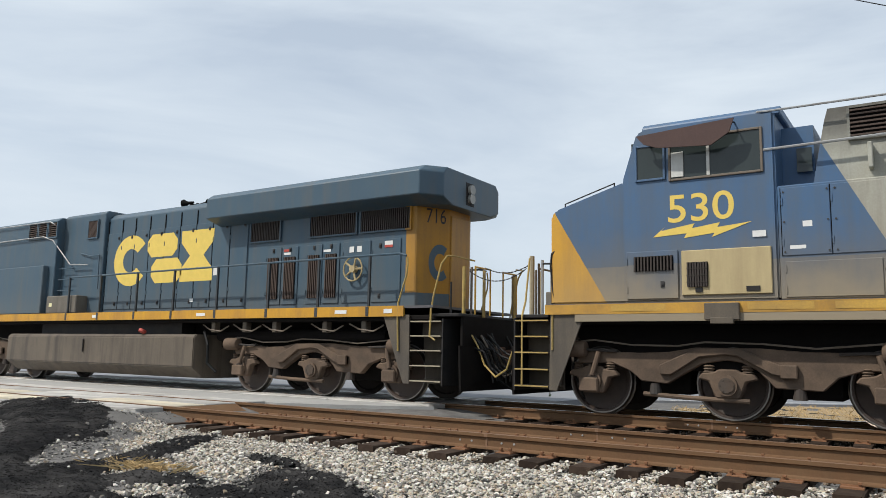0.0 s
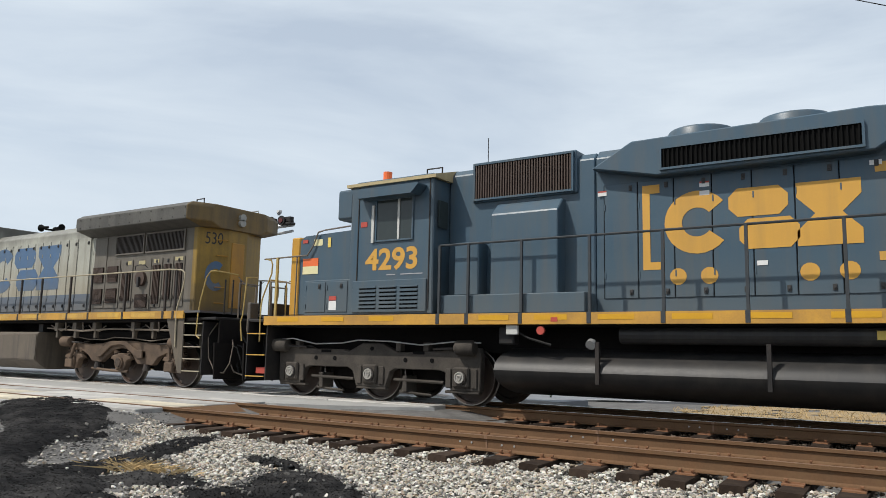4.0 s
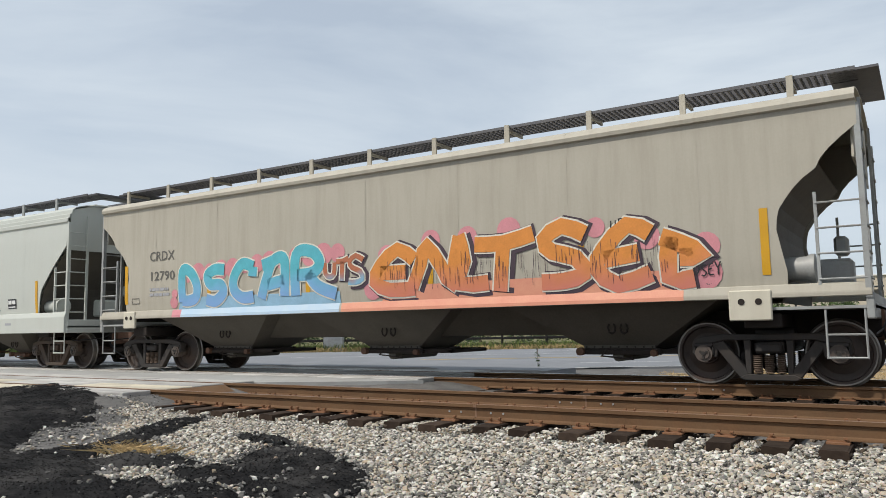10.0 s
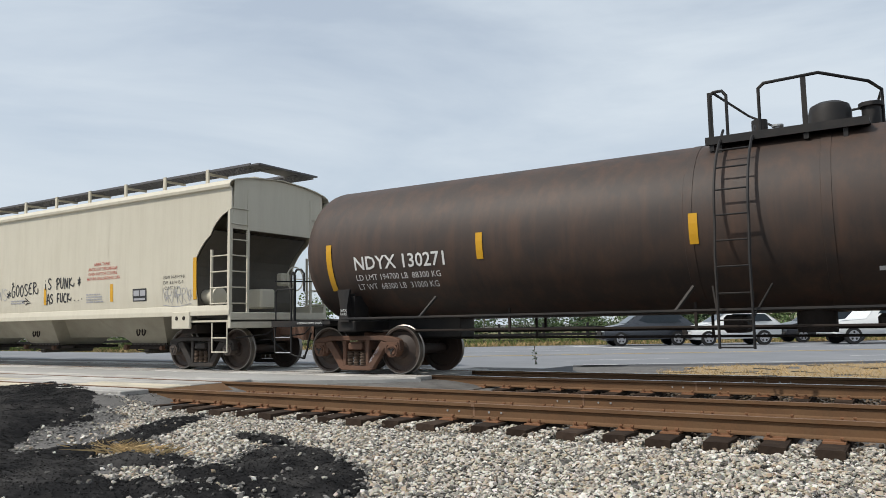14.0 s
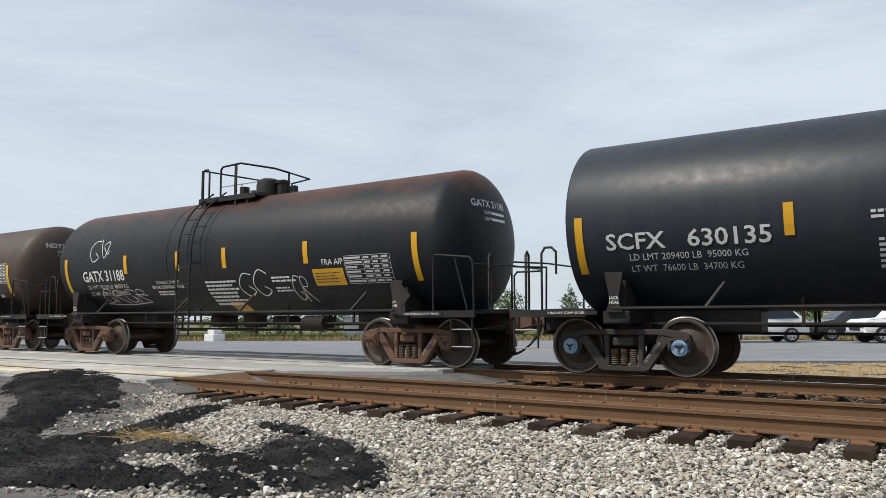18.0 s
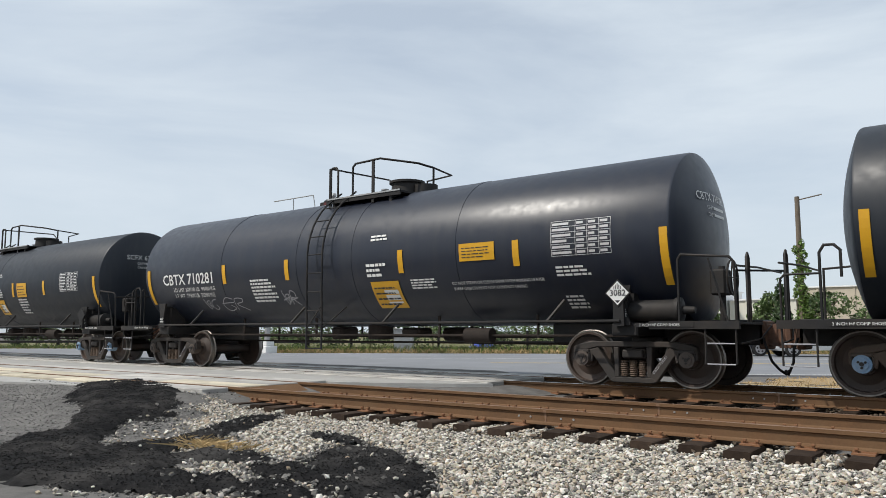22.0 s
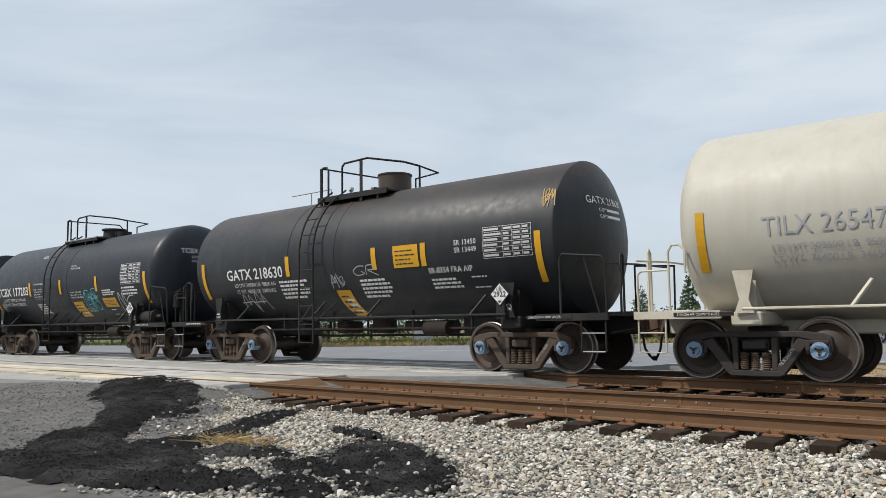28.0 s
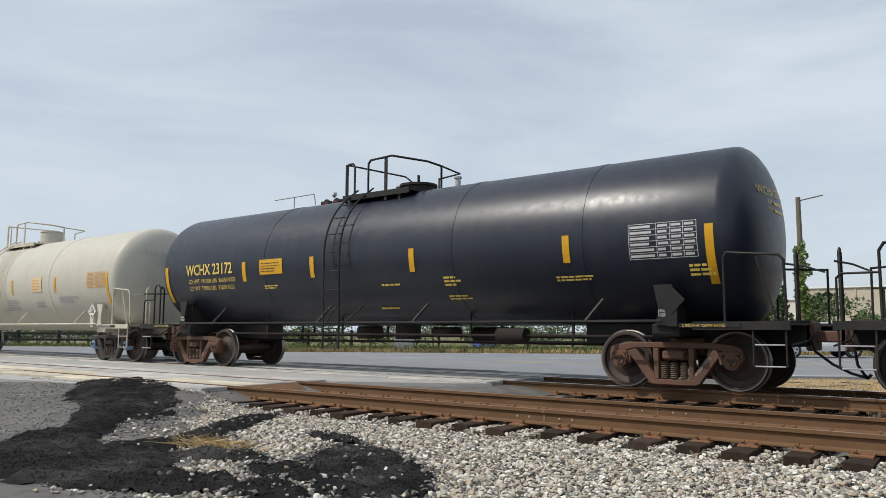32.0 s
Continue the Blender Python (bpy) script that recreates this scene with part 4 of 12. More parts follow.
def warehouse(x0, x1, y0, y1, h, wall, label, windows=()):
    t = thing("warehouse", label, "building", pose((x0 + x1) / 2, y0, -0.6))
    w = (x1 - x0) / 2
    part("wall", boxes((-w, w, 0, y1 - y0, -0.3, h)), wall, t)
    part("roof", boxes((-w - 0.3, w + 0.3, -0.3, y1 - y0 + 0.3, h, h + 0.25), bevel=0.03), M["roof_white"], t)
    for k in range(int(2 * w / 6)):
        part("pilaster", boxes((-w + 3 + 6 * k, -w + 3.25 + 6 * k, -0.14, 0, 0, h)), wall, t)
    for wx, wz, ww, wh in windows:
        p = part("window", boxes((wx - ww / 2 - .1, wx + ww / 2 + .1, -0.12, 0.0, wz - .1, wz + wh + .1)), M["roof_white"], t)
        part("pane", boxes((wx - ww / 2, wx + ww / 2, -0.15, -0.11, wz, wz + wh)), M["glass_dark"], p)
    return t


warehouse(-33.5, 10, 150, 175, 9.4, M["beige_wall"], "long beige warehouse with a white roof edge")
warehouse(-46, -34, 150, 170, 7.4, M["cream_wall"], "pale cream low warehouse beside trees")
warehouse(-52, -46.5, 146, 160, 9.3, M["roof_white"], "small white office building with dark windows", [(-1.4, 6.2, 1.8, 1.6), (1.2, 6.2, 1.8, 1.6), (-1.4, 3.2, 1.8, 1.6), (1.2, 3.2, 1.8, 1.6)])
lamp = thing("street_lamp", "dark street lamp with a flat head", "street lamp", pose(-8.8, 66, -0.4))
part("post", pipe([(0, 0, 0), (0, 0, 4.6)], 0.08, 8), M["frame_black"], lamp)
part("head", boxes((-0.75, 0.75, -0.2, 0.2, 4.6, 4.75), bevel=0.03), M["frame_black"], lamp)

cable("overhead_cable", (-14, 35, 21.85), (31.4, 35, -0.3), 0.0, "thin black overhead cable across the sky")
cable("overhead_cable", (-13, 35, 21.75), (32.4, 35, -0.3), 0.0, "thin black overhead cable across the sky")

# ---- cantilever crossing signal ----
sig = thing("crossing_signal", "silver cantilever crossing signal with red lamps and bell", "crossing signal", pose(-34.0, 27.9, -0.35))
part("mast", pipe([(0, 0, 0), (0, 0, 7.9)], 0.16, 12), M["galv"], sig, smooth=40)
part("base", boxes((-0.4, 0.4, -0.4, 0.4, 0, 0.45), (-0.28, 0.28, -0.28, 0.28, 0.45, 0.75), bevel=0.03), M["roof_white"], sig, "pale concrete base")
part("arm", pipe([(0, 0, 7.5), (5.3, 0.9, 7.9)], 0.11, 8, pipe([(0, 0, 6.9), (5.3, 0.9, 7.55)], 0.07)), M["galv"], sig)
part("hand_rail", pipe([(0.3, 0.0, 8.6), (3.0, 0.5, 8.75), (3.2, .5, 7.8)], 0.03, 6, pipe([(1.6, 0.3, 7.6), (1.6, 0.3, 8.68)], 0.03)), M["galv"], sig)
for k, (dx, ry) in enumerate(((3.75, 1), (5.0, -1))):
    u = part("lamp_hood", boxes((dx - 0.42, dx + 0.42, 0.55, 0.95, 7.85, 8.0), (dx - 0.35, dx + 0.35, 0.6, 0.9, 8.0, 8.3), bevel=0.04), M["frame_black"], sig)
    bm = bmesh.new()
    disc(bm, (dx + 0.25 * ry, 0.52, 8.1), (0, -1, 0), 0.26, 0.05, 16)
    part("backing_disc", bm, M["frame_black"], u)
    bm = bmesh.new()
    disc(bm, (dx + 0.25 * ry, 0.48, 8.1), (0, -1, 0), 0.14, 0.05, 16)
    part("lens", bm, M["signal_lens"], u, "unlit dark red signal lens")
bm = bmesh.new()
disc(bm, (4.35, 0.7, 8.62), (0, -1, 0.3), 0.17, 0.16, 14, 0.08)
part("bell", bm, M["galv"], sig)
post = thing("sign_post", "white sign post beside the fence", "post", pose(-31.6, 36.2, -0.35))
part("post", boxes((-0.12, 0.12, -0.12, 0.12, 0, 1.9), (-0.25, 0.25, -0.25, 0.25, 0, 0.25), bevel=0.02), M["roof_white"], post)
box_ = thing("utility_box", "grey steel utility cabinet beside the fence", "utility box", pose(-28.8, 33.6, -0.35, 0, 0, 33))
part("cabinet", boxes((-0.55, 0.55, -0.35, 0.35, 0, 1.35), bevel=0.02), M["galv"], box_)
part("lid", boxes((-0.6, 0.6, -0.4, 0.4, 1.35, 1.42), bevel=0.02), M["galv"], box_)
M["blue_cloth"] = paint("blue_tarpaulin", (0.05, 0.09, 0.52), (0.04, 0.07, 0.38), 0.6)
tarp = thing("blue_tarp", "crumpled bright blue tarpaulin in the grass", "tarpaulin", pose(-28.2, 40.6, -0.35))
bm = bmesh.new()
bmesh.ops.create_icosphere(bm, subdivisions=3, radius=0.75)
for v in bm.verts:
    v.co.z = max(-0.05, v.co.z) * (0.8 + 0.4 * noise.noise(v.co * 3))
    v.co.x *= 1.3
    v.co += Vector((noise.noise(v.co * 4), noise.noise(v.co * 4 + Vector((9, 0, 0))), 0)) * 0.15
part("cloth", bm, M["blue_cloth"], tarp)
weed = thing("weed", "thin dark dry weed stalk beside the track", "weed", pose(-8.3, 17.4, -0.25))
part("stalk", pipe([(0, 0, -.05), (0.02, 0, 0.3), (0.0, 0.02, 0.62)], 0.008), M["bark"], weed)
wl_ = leaf_cloud([(0, 0, 0.3, 0.06, 0.06, 0.3)], 60, 0.03, 5)
wl_.materials.append(M["leaf_dark"])
part("leaves", wl_, None, weed)


# ---- waiting vehicles ----
def car_paint(name, c):
    return paint(name, c, tuple(v * 0.9 for v in c), 0.3, scale=1, bump=0.0, coat=0.6)


M["tyre"] = paint("tyre_rubber", (0.02, 0.02, 0.02), None, 0.8)
M["alloy"] = paint("alloy_rim", (0.5, 0.5, 0.52), None, 0.3, metal=0.8)
M["lamp_glass"] = paint("headlamp_glass", (0.6, 0.62, 0.65), None, 0.15)


def vehicle(name, x, y, yaw, body, label, length=4.7, height=1.72, pickup=False):
    """A waiting car; its front points along -x before it is turned."""
    t = thing(name, label, "car", pose(x, y, -0.295, 0, 0, yaw), group="cars waiting on the highway")
    L = length / 2
    w = 0.93
    ys = [-w, -w * 0.97, 0, w * 0.97, w]
    if pickup:
        side = [(-L, 0.45), (-L, 0.95), (-L + 0.25, 1.12), (-L + 1.5, 1.2), (-L + 2.2, height), (-L + 3.7, height), (-L + 4.0, 1.22), (L - 0.05, 1.2), (L, 0.6), (L - 0.1, 0.42), (-L + 0.1, 0.35)]
    else:
        side = [(-L, 0.42), (-L + 0.03, 0.78), (-L + 0.35, 0.98), (-L + 1.15, 1.12), (-L + 1.95, height - 0.08), (-L + 2.6, height), (L - 0.9, height - 0.05), (L - 0.25, 1.2), (L, 1.0), (L - 0.02, 0.5), (L - 0.2, 0.34), (-L + 0.25, 0.28)]
    bm = bmesh.new()
    cols = []
    for yy in ys:
        f = abs(yy) / w
        cols.append([bm.verts.new((px * (1 - 0.02 * f), yy * (0.86 if pz > 1.3 else (1.0 if pz > 0.5 else 0.94)), pz)) for px, pz in side])
    n = len(side)
    for a, b in zip(cols[:-1], cols[1:]):
        for i in range(n):
            bm.faces.new((a[i], b[i], b[(i + 1) % n], a[(i + 1) % n]))
    bm.faces.new(cols[0])
    bm.faces.new(cols[-1][::-1])
    bmesh.ops.recalc_face_normals(bm, faces=bm.faces)
    bmesh.ops.bevel(bm, geom=list(bm.edges), offset=0.03, segments=1, affect="EDGES")
    part("body", bm, body, t, smooth=50)
    r = 0.36 if not pickup else 0.40
    for ax in (-L + 0.9, L - 0.95):
        for s in (-1, 1):
            b1 = bmesh.new()
            disc(b1, (0, 0, 0), (0, 1, 0), r, 0.24, 22)
            wh = part("wheel", b1, M["tyre"], t, at=pose(ax, s * (w - 0.10), r))
            b2 = bmesh.new()
            disc(b2, (0, s * 0.125, 0), (0, 1, 0), r * 0.66, 0.02, 16)
            rim = part("rim", b2, M["alloy"], wh)
            for q in range(5):
                a = q * 1.2566 + 0.3
                part("rim_gap", disc(bmesh.new(), (r * 0.42 * math.cos(a), s * 0.137, r * 0.42 * math.sin(a)), (0, 1, 0), r * 0.14, 0.006, 8), M["tyre"], rim)
    rear = L - 0.75 if not pickup else -L + 3.55
    a0 = -L + 1.55 if not pickup else -L + 1.85
    for s in (-1, 1):
        b3 = bmesh.new()
        prism(b3, [(a0 + 0.1, 1.14 if not pickup else 1.24), (a0 + 0.62, height - 0.16), (rear - 0.1, height - 0.18), (rear + 0.25 if not pickup else rear, 1.17 if not pickup else 1.26)], s * w * 0.955, s * w * 0.90)
        part("side_window", b3, M["glass_dark"], t)
        part("headlight", boxes((-L - 0.01, -L + 0.28, s * w * 0.62 - 0.2, s * w * 0.62 + 0.2, 0.72, 0.92), bevel=0.03), M["lamp_glass"], t)
    b4 = bmesh.new()
    fx0, fx1 = (-L + 1.2, -L + 1.92) if not pickup else (-L + 1.55, -L + 2.16)
    q = [b4.verts.new(p) for p in ((fx0 - 0.02, -w * 0.82, 1.15), (fx0 - 0.02, w * 0.82, 1.15), (fx1 - 0.04, w * 0.74, height - 0.09), (fx1 - 0.04, -w * 0.74, height - 0.09))]
    b4.faces.new(q)
    part("windscreen", b4, M["glass_dark"], t)
    part("grille", boxes((-L - 0.02, -L + 0.06, -0.45, 0.45, 0.58, 0.88), bevel=0.01), M["frame_black"], t)
    part("bumper", boxes((-L - 0.05, -L + 0.1, -w * 0.9, w * 0.9, 0.36, 0.56), bevel=0.03), M["alloy"] if pickup else M["frame_black"], t)
    return t


car_dark, car_white, car_black, car_silver = car_paint("dark_grey_car_paint", (0.03, 0.035, 0.045)), car_paint("white_car_paint", (0.72, 0.73, 0.72)), car_paint("black_car_paint", (0.015, 0.016, 0.02)), car_paint("silver_car_paint", (0.42, 0.43, 0.44))
vehicle("suv", -12.3, 39.1, 33, car_dark, "dark grey sport utility car waiting on the highway", 4.75, 1.74)
vehicle("suv", -8.35, 40.3, 33, car_white, "white crossover car waiting on the highway", 4.6, 1.70)
vehicle("suv", -4.7, 45.8, 33, car_black, "black sport utility car waiting on the highway", 4.8, 1.76)
vehicle("pickup_truck", -1.7, 43.0, 33, car_white, "white pickup truck with chrome bumper on the highway", 5.8, 1.92, True)
vehicle("suv", 5.2, 51.0, 33, car_silver, "silver crossover car waiting on the highway", 4.7, 1.7)


# ---- running gear shared by the freight cars ----
def wheelset_mesh(r, gauge_back=0.68):
    """Axle and two wheels; it turns round y."""
    bm = bmesh.new()
    lathe(bm, [(-1.0, 0.075), (-0.84, 0.085), (-0.62, 0.10), (0.62, 0.10), (0.84, 0.085), (1.0, 0.075)], 12, "y")
    for s in (-1, 1):
        b = gauge_back
        prof = [(b + 0.135, 0.10), (b + 0.14, 0.155), (b + 0.10, 0.17), (b + 0.045, r - 0.16), (b + 0.07, r - 0.075), (b + 0.128, r - 0.062), (b + 0.131, r - 0.028), (b + 0.132, r - 0.008), (b + 0.12, r), (b + 0.04, r + 0.004), (b + 0.028, r + 0.026), (b + 0.004, r + 0.022), (b, r - 0.07), (b + 0.03, r - 0.09), (b + 0.02, 0.17), (b, 0.15), (b, 0.10)]
        before = len(bm.faces)
        lathe(bm, [(s * a, q) for a, q in prof], 40, "y")
        bm.faces.ensure_lookup_table()
        for f in bm.faces[before:]:
            c = f.calc_center_median()
            if math.hypot(c.x, c.z) > r - 0.02:
                f.material_index = 1
    return bm


FREIGHT_R = 0.457
WHEELSET = mesh_from("wheelset", wheelset_mesh(FREIGHT_R), (M["wheel"], M["tread"]), 35)


def side_frame_bm(s):
    """A cast side frame with its two triangular windows and the spring opening; s is the side."""
    bm = bmesh.new()
    y0, y1 = s * 0.93, s * 1.07
    shapes = [
        [(-1.06, 0.57), (-1.04, 0.65), (-0.92, 0.70), (-0.66, 0.735), (0.66, 0.735), (0.92, 0.70), (1.04, 0.65), (1.06, 0.57), (0.98, 0.60), (0.80, 0.60), (0.60, 0.645), (-0.60, 0.645), (-0.80, 0.60), (-0.98, 0.60)],
        [(-0.76, 0.595), (-0.61, 0.64), (-0.31, 0.24), (-0.28, 0.13), (-0.41, 0.12)],
        [(0.76, 0.595), (0.41, 0.12), (0.28, 0.13), (0.31, 0.24), (0.61, 0.64)],
        [(-0.42, 0.115), (-0.34, 0.075), (0.34, 0.075), (0.42, 0.115), (0.32, 0.165), (-0.32, 0.165)],
        [(-0.31, 0.16), (-0.235, 0.16), (-0.235, 0.645), (-0.33, 0.645)],
        [(0.31, 0.16), (0.33, 0.645), (0.235, 0.645), (0.235, 0.16)],
        [(-1.06, 0.45), (-1.01, 0.44), (-0.99, 0.60), (-1.055, 0.60)],
        [(1.06, 0.45), (1.055, 0.60), (0.99, 0.60), (1.01, 0.44)],
        [(-0.76, 0.40), (-0.71, 0.40), (-0.68, 0.60), (-0.77, 0.61)],
        [(0.76, 0.40), (0.77, 0.61), (0.68, 0.60), (0.71, 0.40)],
    ]
    for k, sh in enumerate(shapes):
        d = 0.004 * (k % 3)
        prism(bm, sh, y0 + s * d, y1 - s * d)
    bmesh.ops.bevel(bm, geom=list(bm.edges), offset=0.012, segments=1, affect="EDGES")
    return bm


def spring_bm():
    bm = bmesh.new()
    prof = []
    for k in range(9):
        z = 0.175 + 0.03 * k
        prof += [(z, 0.050), (z + 0.015, 0.070)]
    return lathe(bm, prof, 12, "z")


SPRING = mesh_from("coil_spring", spring_bm(), M["spring"], 30)


def bearing_bm(s):
    bm = bmesh.new()
    disc(bm, (0, s * 1.0, 0), (0, s, 0), 0.125, 0.19, 16)
    disc(bm, (0, s * 1.10, 0), (0, s, 0), 0.085, 0.03, 16)
    disc(bm, (0, s * 1.117, 0), (0, s, 0), 0.03, 0.02, 10, mat=1)
    for k in range(3):
        a = 2.09 * k + 0.5
        disc(bm, (0.05 * math.cos(a), s * 1.12, 0.05 * math.sin(a)), (0, s, 0), 0.018, 0.02, 6, mat=1)
    return bm


def adapter_bm(s):
    return boxes((-0.13, 0.13, s * 1.0 - 0.09, s * 1.0 + 0.09, 0.095, 0.15), (-0.145, -0.118, s * 1.0 - 0.09, s * 1.0 + 0.09, -0.02, 0.1), (0.118, 0.145, s * 1.0 - 0.09, s * 1.0 + 0.09, -0.02, 0.1), bevel=0.01)


def bolster_bm():
    bm = boxes((-0.2, 0.2, -1.0, 1.0, 0.45, 0.62), (-0.28, 0.28, -0.45, 0.45, 0.52, 0.80), bevel=0.02)
    for s in (-1, 1):
        box(bm, -0.17, 0.17, s * 1.03 - 0.06, s * 1.03 + 0.06, 0.47, 0.60, 0.02)
        box(bm, s * 0.5, s * 0.58, -0.75, 0.75, 0.30, 0.38, 0.01)
        box(bm, s * 0.37, s * 0.47, -0.75, -0.65, 0.28, 0.48, 0.01)
    return bm


FRAME_ME, SPRING_ME, BEAR_ME, BOLSTER_ME = {}, {}, {}, {}


def truck(parent, x, style="truck", u=0.0, blue=False):
    if style not in FRAME_ME:
        FRAME_ME[style] = [mesh_from("side_frame", side_frame_bm(s), M[style]) for s in (-1, 1)]
        SPRING_ME[style] = [mesh_from("bearing_adapter", adapter_bm(s), M[style]) for s in (-1, 1)]
        BOLSTER_ME[style] = mesh_from("bolster", bolster_bm(), M[style])
    key = "bearing_blue" if blue else ("bearing" if style != "truck_rust" else "truck_rust")
    if key not in BEAR_ME:
        BEAR_ME[key] = [mesh_from("bearing", bearing_bm(s), (M[key], M["truck_dark"]), 40) for s in (-1, 1)]
    t = part("truck", BOLSTER_ME[style], None, parent, at=pose(x, 0, 0))
    for k in (0, 1):
        part("side_frame", FRAME_ME[style][k], None, t)
        for sx in (-0.155, 0.0, 0.155):
            part("coil_spring", SPRING, None, t, at=pose(sx, (-1.02, 1.02)[k], 0))
    for ax in (-0.889, 0.889):
        w = part("wheelset", WHEELSET, None, t, at=pose(ax, 0, FREIGHT_R))
        WHEELS.append((w, (ax, 0, FREIGHT_R), FREIGHT_R, u + x + ax))
        for k in (0, 1):
            part("bearing", BEAR_ME[key][k], None, t, at=pose(ax, 0, FREIGHT_R))
            part("bearing_adapter", SPRING_ME[style][k], None, t, at=pose(ax, 0, FREIGHT_R))
    return t


def coupler(parent, x0, x1, material=None):
    """Draft gear, shank and knuckle from the end sill at x0 to the pulling face at x1, with its air hose."""
    d = 1 if x1 > x0 else -1
    bm = bmesh.new()
    box(bm, min(x0, x1 - d * 0.3), max(x0, x1 - d * 0.3), -0.09, 0.09, 0.75, 0.92, 0.02)
    prism(bm, [(x1 - d * 0.34, 0.70), (x1 - d * 0.34, 0.98), (x1 - d * 0.12, 1.02), (x1 + d * 0.03, 1.0), (x1 + d * 0.05, 0.70), (x1 - d * 0.1, 0.66)], -0.16, 0.16)
    disc(bm, (x1 - d * 0.02, -0.13, 0.84), (0, 0, 1), 0.09, 0.40, 10)
    box(bm, x0 - d * 0.02 - 0.06, x0 - d * 0.02 + 0.06, -0.26, 0.26, 0.62, 1.06, 0.02)
    c = part("coupler", bm, material or M["coupler"], parent, "rusty knuckle coupler")
    pts = [(x0, -0.32, 0.80), (x0 + d * 0.06, -0.33, 0.62), (x0 * 0.62 + x1 * 0.38, -0.31, 0.44), (x0 * 0.3 + x1 * 0.7, -0.26, 0.31), (x1 - d * 0.02, -0.2, 0.25), (x1 + d * 0.03, -0.18, 0.30)]
    part("air_hose", pipe(pts, 0.022, 6), M["hose"], parent)
    part("uncoupling_lever", pipe([(x0 - d * 0.02, -1.35, 0.72), (x0 + d * 0.02, -0.5, 0.78), (x0 + d * 0.1, -0.14, 1.0)], 0.014), M["frame_black"], parent)
    return c


def on_tank_of(TR, TZ):
    def on_tank(x, z):
        k = max(-0.999, min(0.999, (z - TZ) / TR))
        a = math.asin(k)
        return (x, -(TR + 0.012) * math.cos(a), TZ + (TR + 0.012) * math.sin(a))
    return on_tank


def tank_shell(TR, TZ, half, head, seams=()):
    bm = bmesh.new()
    prof = []
    steps = 10
    kind, depth = head
    for k in range(steps + 1):
        a = math.pi / 2 * k / steps
        if kind == "round":
            prof.append((-half - depth * math.cos(a), max(0.0005, TR * math.sin(a))))
        else:
            prof.append((-half - depth * (1 - (k / steps) ** 2), max(0.0005, (TR - 0.03) * k / steps)))
    if kind != "round":
        prof.append((-half + 0.015, TR - 0.012))
        prof.append((-half + 0.05, TR))
    xs = sorted(seams)
    for x in xs:
        prof += [(x - 0.07, TR), (x - 0.065, TR + 0.008), (x + 0.065, TR + 0.008), (x + 0.07, TR)]
    full = prof + [(-s, r) for s, r in reversed(prof[: len(prof) - 4 * len(xs)])]
    lathe(bm, full, 72, "x")
    bmesh.ops.translate(bm, verts=bm.verts, vec=(0, 0, TZ))
    return bm


def curved_ladder(TR, TZ, parent, x, material, width=0.46):
    """Ladder from below the side rail up and over the tank's shoulder."""
    path = [(-1.60, 0.52), (-1.60, 1.2), (-1.62, 1.8)]
    for k in range(9):
        a = radians(-4 + 60 * k / 8)
        path.append((-(TR + 0.17) * math.cos(a), TZ + (TR + 0.17) * math.sin(a)))
    path.append((-0.62, TZ + TR + 0.10))
    lad = part("ladder", pipe([(x - width / 2, y, z) for y, z in path], 0.022), material, parent, smooth=40)
    part("ladder_stile", pipe([(x + width / 2, y, z) for y, z in path], 0.022), material, lad, smooth=40)
    ln = [0]
    for p, q in zip(path[:-1], path[1:]):
        ln.append(ln[-1] + math.dist(p, q))
    for k in range(10):
        s = 0.02 + (ln[-1] - 0.1) * k / 9.5
        i = max(j for j in range(len(ln) - 1) if ln[j] <= s)
        f = (s - ln[i]) / (ln[i + 1] - ln[i])
        y, z = path[i][0] + (path[i + 1][0] - path[i][0]) * f, path[i][1] + (path[i + 1][1] - path[i][1]) * f
        part("rung", pipe([(x - width / 2 - 0.02, y, z), (x + width / 2 + 0.02, y, z)], 0.013, 6), material, lad)
    for s in (-1, 1):
        part("ladder_brace", pipe([(x + s * width / 2, -1.6, 0.95), (x + s * (width / 2 + 0.18), -1.05, 1.42)], 0.016), material, lad)


def table_rows(x, z, w, h, rows=6, cols=(0.0, 0.42, 0.62, 0.81, 1.0)):
    """A ruled table of plain bars: frame lines, then a bar of unreadable print in each cell."""
    out = [(x, z + h * k / rows - 0.004, w, 0.008) for k in range(rows + 1)]
    out += [(x + w * c - 0.004, z, 0.008, h) for c in cols]
    r = random.Random(int(x * 100 + z * 10))
    for i in range(rows):
        for a, b in zip(cols[:-1], cols[1:]):
            out.append((x + w * a + 0.02, z + h * (i + 0.3) / rows, (w * (b - a) - 0.04) * r.uniform(0.65, 1), h / rows * 0.42))
    return out


def block_rows(x, z, w, h, n):
    """Lines of print too small to read."""
    r = random.Random(int(x * 77 + z * 13))
    out = []
    for i in range(n):
        y = z + h * (n - 1 - i) / n
        px = x
        end = x + w * r.uniform(0.7, 1.0)
        while px < end - 0.03:
            k = r.uniform(0.05, 0.16)
            out.append((px, y, min(k, end - px), h / n * 0.55))
            px += k + 0.022
    return out


def curve_through(pts, n=5):
    """A smooth line through the points."""
    q = [pts[0]] + list(pts) + [pts[-1]]
    out = []
    for i in range(1, len(q) - 2):
        p0, p1, p2, p3 = q[i - 1:i + 3]
        for k in range(n):
            t = k / n
            out.append(tuple(0.5 * (2 * b + (c - a) * t + (2 * a - 5 * b + 4 * c - d) * t * t + (3 * b - a - 3 * c + d) * t**3) for a, b, c, d in zip(p0, p1, p2, p3)))
    return out + [pts[-1]]


